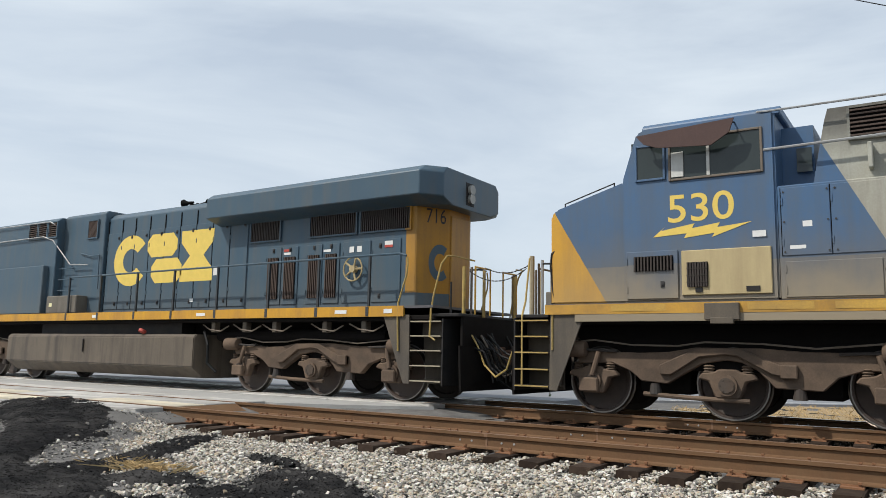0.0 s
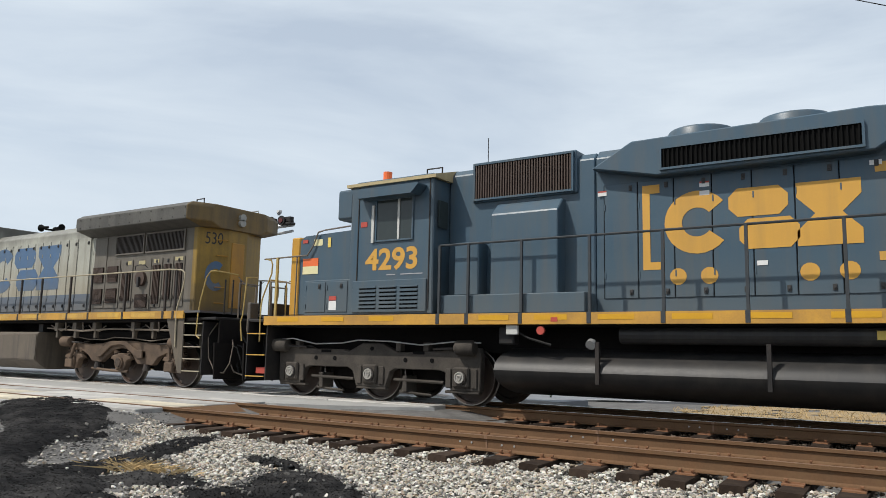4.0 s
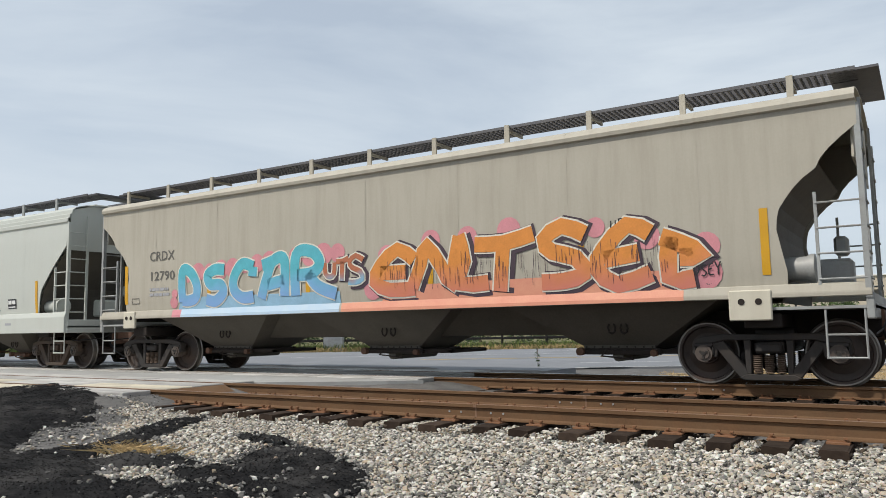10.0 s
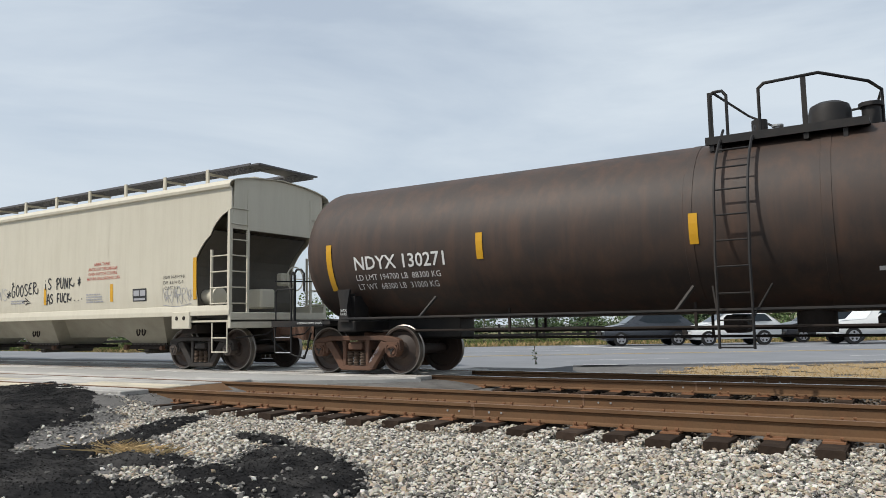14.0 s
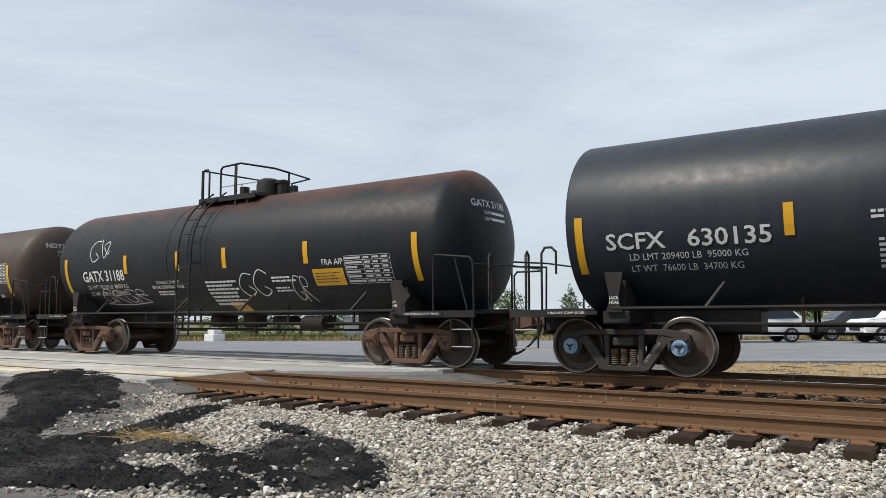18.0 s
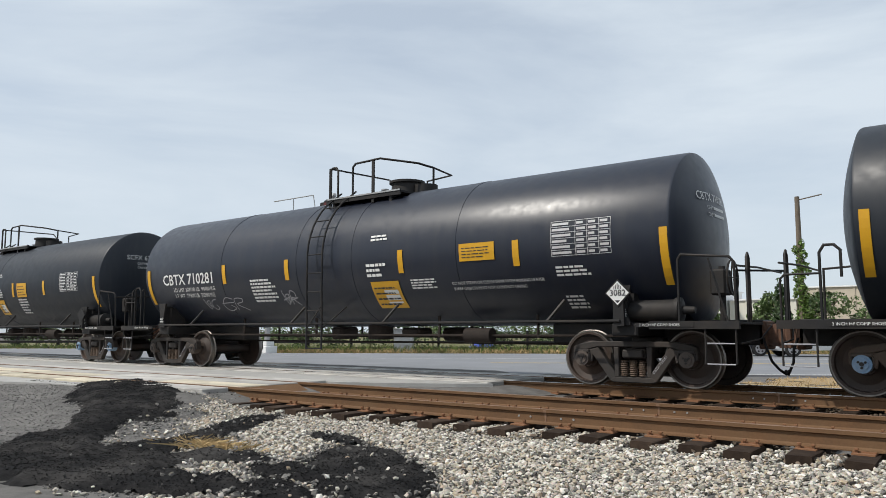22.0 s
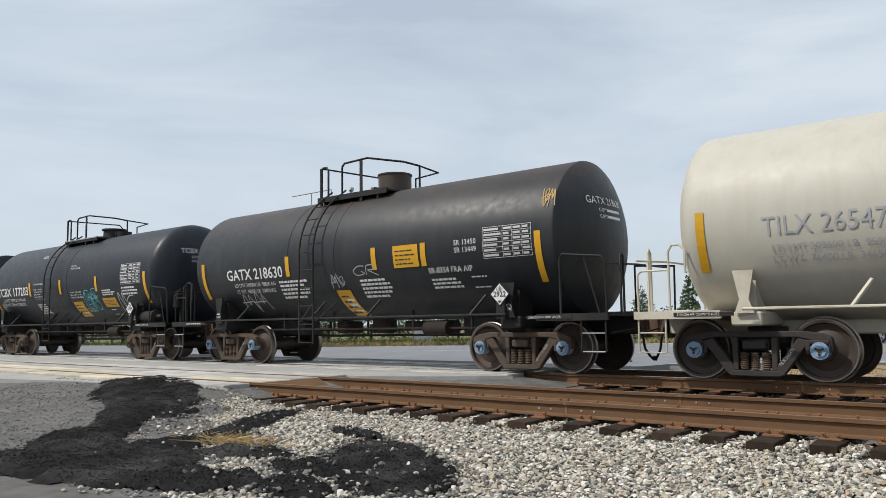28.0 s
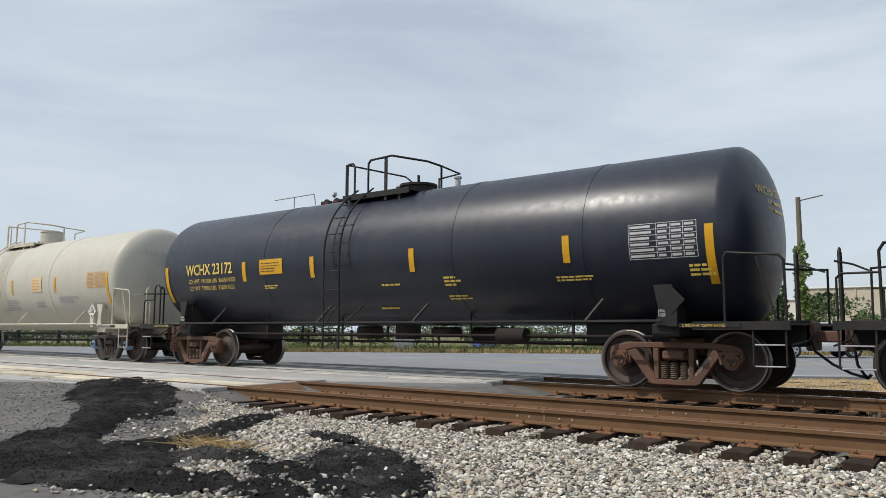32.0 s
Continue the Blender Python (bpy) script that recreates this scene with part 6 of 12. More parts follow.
tank_car("clean black tank car with white lettering", 150.4, 6.43, 7.25, pulls(6, 150.4), "tank_gloss", "frame_black", "truck_dark", ("flat", 0.30),
         (-7.12, -3.89, -1.62, 1.74, 4.41, 7.09), -0.45, ("CBTX 710281", -6.41, 2.09, 0.27), yellow_panels=((3.25, 2.18, 0.78, 0.32), (0.93, 1.38, 0.75, 0.52)), table=(5.19, 2.16, 1.09, 0.58),
         blocks=((-2.87, 1.59, 0.93, 0.54, 7), (0.88, 2.0, 0.54, 0.3, 3), (1.99, 1.73, 0.71, 0.2, 4), (5.23, 1.83, 0.72, 0.19, 3), (5.27, 1.3, 0.4, 0.24, 4), (1.0, 2.72, 0.5, 0.14, 2)), placard=(6.4, 1.50, "white_ink", "3082"),
         tags=((-4.9, 1.45, 0.5, 0.25, "grey_ink"), (-4.2, 1.42, 0.9, 0.3, "grey_ink"), (-1.9, 1.5, 0.5, 0.3, "grey_ink")),
         lines=((W.format("208100", "94400"), 0.10, -6.0, 1.91), (V.format("77900", "35300"), 0.10, -6.0, 1.76), ("DO NOT STEAM OR CLEAN TANK WITH BOILING WATER", 0.055, 2.98, 1.77), ("SHARP OBJECTS MUST NOT CONTACT LINING", 0.055, 2.98, 1.67)), seams=(-4.0, -1.3, 0.4, 3.1))
tank_car("black tank car with large white lettering", 167.35, 6.35, 7.2, pulls(7, 167.35), "tank_black", "frame_black", "truck", ("flat", 0.30),
         (-7.12, -3.99, -1.72, 1.70, 4.20, 6.98), 0.3, ("MULX 700915", -6.62, 2.07, 0.27, 1.16), rail=1.2, yellow_panels=((-0.73, 1.69, 0.79, 0.31),), table=(5.0, 2.2, 1.09, 0.56),
         blocks=((-2.62, 1.75, 0.8, 0.29, 4), (-2.52, 1.5, 0.69, 0.07, 1), (-5.88, 1.33, 1.14, 0.24, 3), (-1.36, 2.68, 0.48, 0.14, 2), (5.0, 1.9, 0.8, 0.2, 3), (2.4, 1.6, 0.9, 0.4, 5), (3.6, 1.6, 0.7, 0.35, 4)), placard=(6.25, 1.40, "white_ink", "3082"), blue=True,
         tags=((6.55, 1.65, 0.35, 0.3, "grey_ink"),), lines=((W.format("208000", "94300"), 0.10, -5.85, 1.90), (V.format("78000", "35400"), 0.10, -5.8, 1.74)), seams=(0.9,), flip=-1)
tank_car("short black tank car with teal and white scrawls", 182.4, 4.56, 5.32, pulls(8, 182.4), "tank_black", "frame_black", "truck", ("round", 0.55),
         (-5.23, -2.4, -0.16, 2.21, 5.01), -0.62, ("TCBX 177203", -4.98, 2.09, 0.29, 1.08), yellow_panels=((0.57, 1.31, 0.60, 0.46), (2.48, 1.56, 0.77, 0.27)), table=(3.77, 2.19, 1.08, 0.57),
         blocks=((-2.02, 1.45, 0.72, 0.34, 5), (2.59, 1.91, 0.76, 0.19, 3), (2.62, 1.47, 0.3, 0.06, 1), (3.76, 1.89, 0.96, 0.26, 3), (-1.95, 3.30, 0.42, 0.1, 2)), placard=(4.45, 1.46, "white_ink", "1824"), blue=False,
         tags=((1.25, 1.52, 1.0, 0.62, "teal_ink"), (1.35, 1.62, 0.85, 0.5, "teal_ink"), (1.45, 1.50, 0.75, 0.4, "teal_ink"), (3.33, 1.34, 0.95, 0.59, "white_ink"), (-4.9, 1.6, 0.3, 0.3, "grey_ink")),
         lines=((W.format("218700", "99150"), 0.10, -4.6, 1.90), (V.format("67300", "30550"), 0.10, -4.6, 1.75),
                ("4 IN FIBERGLASS INSULATION", 0.045, -2.03, 2.40), ("DO NOT STEAM TANK", 0.044, -2.03, 2.22), ("OR CLEAN TANK WITH", 0.044, -2.03, 2.14), ("BOILING WATER", 0.044, -2.03, 2.06), ("SHARP OBJECTS MUST", 0.044, -2.03, 1.98), ("NOT CONTACT LINING", 0.044, -2.03, 1.90),
                ("VENT TANK", 0.048, 0.58, 2.87), ("WHEN UNLOADING", 0.048, 0.58, 2.79), ("HANDLE MUST BE LOCKED", 0.043, 0.55, 2.04), ("AND CHAINED IN CLOSED", 0.043, 0.55, 1.96), ("POSITION BEFORE LOADING", 0.043, 0.55, 1.88), ("VENT TANK", 0.042, 1.25, 1.52), ("WHEN UNLOADING", 0.042, 1.25, 1.45), ("2 INCH HF COMP SHOES", 0.042, 2.58, 1.32)), seams=(0.3,))
tank_car("short black tank car with tall manway and scrawls", 195.4, 4.37, 5.35, pulls(9, 195.4), "tank_dusty", "frame_black", "truck", ("flat", 0.42),
         (-5.09, -1.77, 0.99, 2.34, 4.97), -0.85, ("GATX 218630", -4.04, 2.04, 0.26), yellow_panels=((1.61, 2.04, 0.67, 0.44), (-0.28, 1.12, 0.44, 0.55)), table=(3.86, 2.09, 1.05, 0.56),
         blocks=((-2.09, 1.55, 1.04, 0.44, 5), (0.54, 1.49, 0.91, 0.41, 5), (2.5, 1.6, 0.8, 0.22, 3), (3.48, 1.58, 0.4, 0.04, 1), (3.48, 1.77, 0.4, 0.04, 1)), placard=(4.25, 1.42, "white_ink", "2922"), blue=True, dome="tall",
         tags=((-3.8, 1.30, 0.95, 0.42, "wh_spray"), (-0.35, 1.72, 0.4, 0.28, "grey_ink"), (0.4, 1.95, 0.7, 0.2, "grey_ink"), (5.06, 2.90, 0.28, 0.40, "ochre_ink")),
         lines=((W.format("218000", "98850"), 0.09, -3.8, 1.87), (V.format("68000", "30850"), 0.09, -3.8, 1.72), ("SR 13450", 0.10, 3.18, 2.38), ("SR 13449", 0.10, 3.18, 2.24), ("SR-8754 FRA AIP", 0.11, 2.48, 1.89)), cylinder=False, seams=(-1.75, -0.2))
cream = tank_car("cream tank car with faded lettering and brown streaks", 210.3, 6.43, 7.1, pulls(10, 210.3), "tank_cream", "frame_cream", "truck_dark", ("round", 0.50),
         (-7.05, -4.22, -1.70, 0.84, 3.78, 6.85), -0.95, ("TILX 265471", -6.11, 2.09, 0.27, 0.88), gear=False, shell=(1.52, 2.385), ink="grey_ink", yellow_panels=((2.31, 2.08, 0.68, 0.47),), table=(5.8, 2.1, 1.05, 0.45),
         blocks=((0.27, 1.52, 1.01, 0.37, 5), (2.4, 1.6, 0.7, 0.2, 2), (4.0, 1.7, 1.2, 0.25, 2)), placard=(6.15, 1.42, "white_ink", "3265"), blue=True, dome="tall", cylinder=False,
         tags=((-1.5, 1.7, 0.35, 0.3, "grey_ink"),), lines=((W.format("209600", "95050"), 0.10, -6.0, 1.86), (V.format("76400", "34650"), 0.10, -6.0, 1.70)), seams=(-3.4, 0.3, 3.4), print_key="tan_fade")
tank_car("glossy new black tank car with yellow lettering", 227.15, 6.3, 7.12, pulls(11, 227.15), "tank_gloss", "frame_black", "truck_rust", ("round", 0.55),
         (-7.1, -3.93, -1.60, 1.22, 4.59, 6.98), -0.75, ("WCHX 23172", -6.18, 2.26, 0.27, 0.84), rail=0.84, ink="yellow_ink", yellow_panels=((-3.29, 2.17, 0.79, 0.34),), table=(5.78, 2.03, 1.08, 0.54),
         blocks=((-3.2, 1.85, 0.5, 0.1, 2), (0.4, 1.8, 0.5, 0.06, 1), (2.0, 1.75, 0.4, 0.2, 3), (2.0, 1.5, 0.6, 0.1, 2), (4.4, 1.75, 0.7, 0.1, 2), (6.7, 1.75, 0.4, 0.2, 3), (0.1, 1.35, 0.6, 0.06, 1)), placard=(6.45, 1.38, None, ""), dome="low",
         lines=(("LD LMT 191000 LBS  86650 KGS", 0.10, -6.1, 2.06), ("LT WT  73000 LBS  32650 KGS", 0.10, -6.1, 1.89)), cylinder=False, seams=(-3.2, 2.2, 4.9))
tank_car("black tank car with blue-grey end rails", 243.4, 5.9, 6.6, (236.0 - 243.4, 7.4), "tank_black", "frame_black", "truck", ("flat", 0.30), (-6.5, -3, 0, 3, 6.4), -0.5)

# brown drips below the cream car's manway
M["drip"] = paint("brown_drip_stain", (0.385, 0.35, 0.27), (0.46, 0.435, 0.36), 0.6, scale=4, amount=1.0, bump=0.0)
r_ = random.Random(6)
for q in range(13):
    x_, top_, low_ = -0.5 + 0.95 * r_.random(), 3.6, r_.uniform(1.3, 2.2)
    strokes("drip_stain", [[(x_ + 0.015 * math.sin(0.4 * v + q), top_ + (low_ - top_) * v / 14) for v in range(15)]], r_.uniform(0.02, 0.11), M["drip"], cream, on_tank_of(1.5162 + 0.0005 * q, 2.385), "brown drip stain below the manway")


# ---- covered hopper cars ----
M["hop_white"] = paint("pale_grey_hopper_paint", (0.50, 0.515, 0.47), (0.465, 0.48, 0.435), 0.45, scale=1.2, grain=30, bump=0.03, dirt=(0.42, 0.40, 0.35), dirt_amount=0.2, streak=True)
M["hop_grey"] = paint("weathered_grey_hopper_paint", (0.43, 0.395, 0.325), (0.37, 0.34, 0.275), 0.6, scale=1.2, grain=30, bump=0.04, dirt=(0.27, 0.235, 0.18), dirt_amount=0.4, streak=True)
M["hop_cream"] = paint("cream_grey_hopper_paint", (0.57, 0.53, 0.43), (0.51, 0.475, 0.38), 0.55, scale=1.2, grain=30, bump=0.03, dirt=(0.37, 0.32, 0.24), dirt_amount=0.28, streak=True)
# grime of pockets and slope sheets, darkened further for the shade they lie in
M["hop_grime_shade"] = paint("grimy_shaded_hopper_pocket", (0.10, 0.088, 0.07), (0.055, 0.048, 0.039), 0.75, scale=2, grain=30, bump=0.1, dirt=(0.10, 0.085, 0.07), dirt_amount=0.6)
M["hop_steel"] = paint("galvanised_grey_fittings", (0.36, 0.37, 0.36), (0.27, 0.27, 0.26), 0.55, metal=0.2, bump=0.05, dirt=(0.16, 0.12, 0.09), dirt_amount=0.4)


def extent(table, z):
    return float(np.interp(z, [r[0] for r in table], [r[1] for r in table]))


def hopper_shell(section, ends, cols=24):
    """The shell over both sides and the roof. section: (y, z) from the near sill up to the ridge; ends: half length by height."""
    fine = []
    for (ya, za), (yb, zb) in zip(section[:-1], section[1:]):
        k = max(1, int((zb - za) / 0.12))
        fine += [(ya + (yb - ya) * q / k, za + (zb - za) * q / k) for q in range(k)]
    fine.append(section[-1])
    full = fine + [(-y, z) for y, z in reversed(fine[:-1])]
    bm = bmesh.new()
    rows = []
    for y, z in full:
        e = extent(ends, z)
        rows.append([bm.verts.new((-e + 2 * e * k / cols, y, z)) for k in range(cols + 1)])
    for a, b in zip(rows[:-1], rows[1:]):
        for k in range(cols):
            bm.faces.new((a[k], a[k + 1], b[k + 1], b[k]))
    bmesh.ops.recalc_face_normals(bm, faces=bm.faces)
    bmesh.ops.solidify(bm, geom=list(bm.faces), thickness=0.02)
    return bm


def hopper_pocket(x, top, bottom, z0, z1, y0, y1):
    bm = bmesh.new()
    a = [bm.verts.new((x + sx * top, sy * y0, z0)) for sx, sy in ((-1, -1), (1, -1), (1, 1), (-1, 1))]
    b = [bm.verts.new((x + sx * bottom, sy * y1, z1)) for sx, sy in ((-1, -1), (1, -1), (1, 1), (-1, 1))]
    for i in range(4):
        bm.faces.new((a[i], a[(i + 1) % 4], b[(i + 1) % 4], b[i]))
    bm.faces.new(b[::-1])
    bm.faces.new(a)
    bmesh.ops.recalc_face_normals(bm, faces=bm.faces)
    return bm


def hopper_car(label, u, spread, end, pull, body, section, ends, sill, pockets, stripes, truck_style, fit_m, side_y, post_step):
    car = thing("hopper_car", label, "hopper car", pose(u, FAR_Y, 0), group="hopper cars of the train")
    CARS.append((car, u))
    bm_ = M[body]
    part("shell", hopper_shell(section, ends), bm_, car, smooth=35)
    ridge = section[-1][1]
    top_e = extent(ends, ridge)
    # seams down the side
    for x in ([-0.13 + 3.62 * k for k in (-2, -1, 0, 1, 2)] if body == "hop_white" else [-6.1 + 2.03 * k for k in range(7)]):
        b = bmesh.new()
        for (ya, za), (yb, zb) in zip(section[:-3], section[1:-2]):
            if abs(x) < min(extent(ends, za), extent(ends, zb)) - 0.02:
                q = [b.verts.new(p) for p in ((x - 0.008, ya - 0.003, za), (x + 0.008, ya - 0.003, za), (x + 0.008, yb - 0.003, zb), (x - 0.008, yb - 0.003, zb))]
                b.faces.new(q)
        part("side_seam", b, bm_, car)
    for d in (-1, 1):
        # end wall, slope sheet and its ribs
        xw = d * (top_e - 0.06)
        zc = 3.05
        b = bmesh.new()
        q = [b.verts.new(p) for p in ((xw, -1.46, zc), (xw, 1.46, zc), (xw, 1.40, section[-4][1]), (xw, 0.7, ridge - 0.04), (xw, -0.7, ridge - 0.04), (xw, -1.40, section[-4][1]))]
        b.faces.new(q)
        bmesh.ops.recalc_face_normals(b, faces=b.faces)
        b.normal_update()
        bmesh.ops.solidify(b, geom=list(b.faces), thickness=0.03)
        part("end_wall", b, bm_, car)
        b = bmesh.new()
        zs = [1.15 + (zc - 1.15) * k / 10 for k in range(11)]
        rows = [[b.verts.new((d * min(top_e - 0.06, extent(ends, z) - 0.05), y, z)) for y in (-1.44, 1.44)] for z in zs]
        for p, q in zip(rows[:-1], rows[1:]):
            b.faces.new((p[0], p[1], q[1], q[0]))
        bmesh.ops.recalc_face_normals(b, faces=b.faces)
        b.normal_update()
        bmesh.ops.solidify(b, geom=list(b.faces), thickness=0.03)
        # the shade behind the cut-out is in this dark colour, with the grime
        part("slope_sheet", b, M["hop_grime_shade"], car, "grimy sloped end sheet, coloured dark for shade")
        # end sill, platform, centre sill
        x0, x1 = sorted((d * (spread - 1.2), d * end))
        part("stub_sill", boxes((x0, x1, -0.28, 0.28, 0.66, 1.1), (d * spread - 0.25, d * spread + 0.25, -1.4, 1.4, 0.82, 1.02), bevel=0.02), M["brake"], car)
        px0, px1 = sorted((d * (top_e - 1.3), d * end))
        part("end_platform", boxes((px0, px1, -1.5, 1.5, 1.06, 1.10)), fit_m, car)
        part("end_sill", boxes((min(d * (end - 0.10), d * end), max(d * (end - 0.10), d * end), -1.52, 1.52, 0.92, 1.26), bevel=0.015), fit_m, car)
        # corner posts and ladders on the near side, simpler on the far side
        for s in (-1, 1):
            part("corner_post", boxes((d * (end - 0.06) - 0.035, d * (end - 0.06) + 0.035, s * 1.5 - 0.04, s * 1.5 + 0.04, 1.2, 3.75 if d * s > 0 or s < 0 else 3.4)), fit_m, car)
            part("inner_post", boxes((d * (end - 0.62) - 0.02, d * (end - 0.62) + 0.02, s * 1.5 - 0.025, s * 1.5 + 0.025, 1.2, 2.62)), fit_m, car)
            for k in range(4):
                z = 1.45 + 0.34 * k
                part("grab_iron", pipe([(d * (end - 0.62), s * 1.53, z), (d * (end - 0.06), s * 1.53, z)], 0.014), fit_m, car)
            for k in range(7):
                z = 1.45 + 0.34 * k
                part("end_rung", pipe([(d * (end - 0.02), s * 1.5, z), (d * (end - 0.02), s * 1.02, z)], 0.014), fit_m, car)
            part("end_ladder_post", boxes((d * (end - 0.05) - 0.02, d * (end - 0.05) + 0.02, s * 1.0 - 0.03, s * 1.0 + 0.03, 1.2, 3.95)), fit_m, car)
            st = part("side_step", pipe([(d * (end - 0.58), s * 1.5, 1.05), (d * (end - 0.58), s * 1.5, 0.42), (d * (end - 0.12), s * 1.5, 0.42), (d * (end - 0.12), s * 1.5, 1.05)], 0.016, 6), fit_m, car)
            part("step_tread", pipe([(d * (end - 0.58), s * 1.5, 0.72), (d * (end - 0.12), s * 1.5, 0.72)], 0.014), fit_m, st)
        truck(car, d * spread, truck_style, u)
        coupler(car, d * end, pull[0] if d < 0 else pull[1])
        # roof end platform
        part("roof_end_board", boxes((min(d * (top_e - 0.35), d * (end + 0.22)), max(d * (top_e - 0.35), d * (end + 0.22)), -0.95, 0.95, ridge + 0.19, ridge + 0.225)), M["walkmesh"], car)
    # sill plates
    z0, z1, depth = sill
    for s in (-1, 1):
        b = bmesh.new()
        ring = [(s * (side_y - 0.06), z0), (s * (side_y + depth), z0), (s * (side_y + depth), z1 - 0.10), (s * (side_y + depth * 0.35), z1 + 0.02), (s * (side_y - 0.06), z1 + 0.02)]
        ra_, rb_ = [[b.verts.new((x, y, z)) for y, z in ring] for x in (-end + 0.02, end - 0.02)]
        for k in range(5):
            b.faces.new((ra_[k], ra_[(k + 1) % 5], rb_[(k + 1) % 5], rb_[k]))
        b.faces.new(ra_)
        b.faces.new(rb_[::-1])
        bmesh.ops.recalc_face_normals(b, faces=b.faces)
        bmesh.ops.bevel(b, geom=list(b.edges), offset=0.01, segments=1, affect="EDGES")
        part("side_sill", b, bm_, car)
    # brake gear on the rear end
    b = bmesh.new()
    lathe(b, [(-0.5, 0.05), (-0.45, 0.16), (0.25, 0.17), (0.3, 0.2), (0.36, 0.2), (0.4, 0.06)], 20, "x")
    part("air_reservoir", b, fit_m, car, smooth=40, at=pose(end - 1.05, -1.2, 1.62))
    b = bmesh.new()
    ring = [(end - 0.12, 0.55 + 0.28 * math.cos(k * math.pi / 8), 2.05 + 0.28 * math.sin(k * math.pi / 8)) for k in range(16)]
    pipe(ring, 0.016, 6, b, True)
    for k in (0, 5, 11):
        rod(b, ring[k], (end - 0.14, 0.55, 2.05), 0.012, 5)
    part("hand_wheel", b, fit_m, car)
    part("brake_valve", boxes((end - 0.75, end - 0.3, -0.35, 0.1, 1.35, 1.8), bevel=0.04), fit_m, car)
    part("brake_gear_box", boxes((end - 0.6, end - 0.4, 0.4, 0.7, 1.9, 2.2), bevel=0.04), fit_m, car)
    # pockets
    n, xs, tw, bw, zt, zb = pockets
    for x in xs:
        p = part("hopper_pocket", hopper_pocket(x, tw, bw, zt, zb, 1.32, 0.62), M["hop_grime_shade"] if body != "hop_cream" else M["hop_cream_shade"], car)
        gm = M["truck_rust"] if body == "hop_white" else M["brake"]
        g = part("gate", boxes((x - bw - 0.08, x + bw + 0.12, -0.70, 0.70, zb - 0.06, zb), bevel=0.012), gm, p)
        part("gate_rack", boxes((x - bw - 0.12, x + bw + 0.16, -0.78, -0.70, zb - 0.10, zb - 0.03), bevel=0.01), gm, g)
        if body != "hop_white":
            part("gate_rail", boxes((x - bw - 0.1, x + bw + 0.75, -0.66, -0.58, zb - 0.09, zb - 0.02), (x - bw - 0.1, x + bw + 0.75, 0.58, 0.66, zb - 0.09, zb - 0.02), (x + bw + 0.66, x + bw + 0.75, -0.66, 0.66, zb - 0.09, zb - 0.03), bevel=0.008), gm, g)
            part("flange", boxes((x - bw - 0.05, x + bw + 0.05, -0.68, -0.64, zb - 0.01, zb + 0.05), bevel=0.006), M["hop_grime_shade"], p)
            for k in range(9):
                part("flange_bolt", disc(bmesh.new(), (x - bw + 2 * bw * k / 8, -0.685, zb + 0.02), (0, 1, 0), 0.014, 0.02, 6), M["brake"], p)
        tube = bmesh.new()
        rod(tube, (x, -0.74, zb - 0.12), (x, 0.74, zb - 0.12), 0.09, 12)
        part("outlet_tube", tube, M["hop_grime_shade"], g, smooth=40)
        part("gate_capstan", disc(bmesh.new(), (x - bw - 0.06, -0.80, zb - 0.05), (0, 1, 0), 0.065, 0.12, 10), M["truck_rust"], g)
        part("gate_capstan", disc(bmesh.new(), (x + bw + 0.06, -0.79, zb - 0.07), (0, 1, 0), 0.055, 0.14, 10), M["truck_rust"], g)
        part("gate_lever", pipe([(x - bw * 0.3, -0.76, zb - 0.02), (x - bw * 0.45, -0.82, zb - 0.12), (x + bw * 0.5, -0.80, zb - 0.17)], 0.016), gm, g)
        b = bmesh.new()
        for dx in (-0.10, 0.10):
            ringp = [(x + 0.1 + dx + 0.06 * math.cos(a), -1.0 + 0.07 * math.cos(a) * 0, zb + (zt - zb) * 0.45 + 0.09 * math.sin(a)) for a in [k * math.pi / 4 for k in range(8)]]
            fy = 0.62 + (1.32 - 0.62) * 0.45
            pipe([(px, -fy - 0.05, pz) for px, _, pz in ringp], 0.016, 5, b, True)
        part("vibrator_bracket", b, M["brake"], p)
    if body == "hop_white":
        part("centre_beam", boxes((-spread, spread, -0.2, 0.2, 0.97, 1.08)), M["brake"], car)
    else:
        b = bmesh.new()
        ring = [(-0.95, 1.26), (-0.42, 0.74), (0.42, 0.74), (0.95, 1.26)]
        for xa, xb in zip(xs[:-1], xs[1:]):
            p0, p1 = [[b.verts.new((x, y, z)) for y, z in ring] for x in (xa + bw, xb - bw)]
            for k in range(4):
                b.faces.new((p0[k], p0[(k + 1) % 4], p1[(k + 1) % 4], p1[k]))
            b.faces.new(p0)
            b.faces.new(p1[::-1])
        bmesh.ops.recalc_face_normals(b, faces=b.faces)
        # its dark colour also holds the shade between the pockets
        part("centre_sheet", b, M["hop_grime_shade"] if body == "hop_grey" else M["hop_cream_shade"], car, "sloped sheet over the centre sill")
        part("centre_beam", boxes((-spread, spread, -0.2, 0.2, 0.76, 1.08)), M["brake"], car)
    # running board: brackets, edge rails, slats
    zb_ = ridge + 0.18
    x = -top_e + 0.25
    while x < top_e:
        for s in (-1, 1):
            b = bmesh.new()
            prism(b, [(x - 0.045, section[-3][1] + 0.02), (x + 0.045, section[-3][1] + 0.02), (x + 0.045, zb_ + 0.06), (x - 0.045, zb_ + 0.06)], s * 1.02, s * 1.06)
            box(b, x - 0.02, x + 0.02, min(s * 0.45, s * 1.04), max(s * 0.45, s * 1.04), zb_ - 0.06, zb_ - 0.01)
            part("board_bracket", b, bm_ if body != "hop_white" else M["hop_steel"], car)
        x += post_step
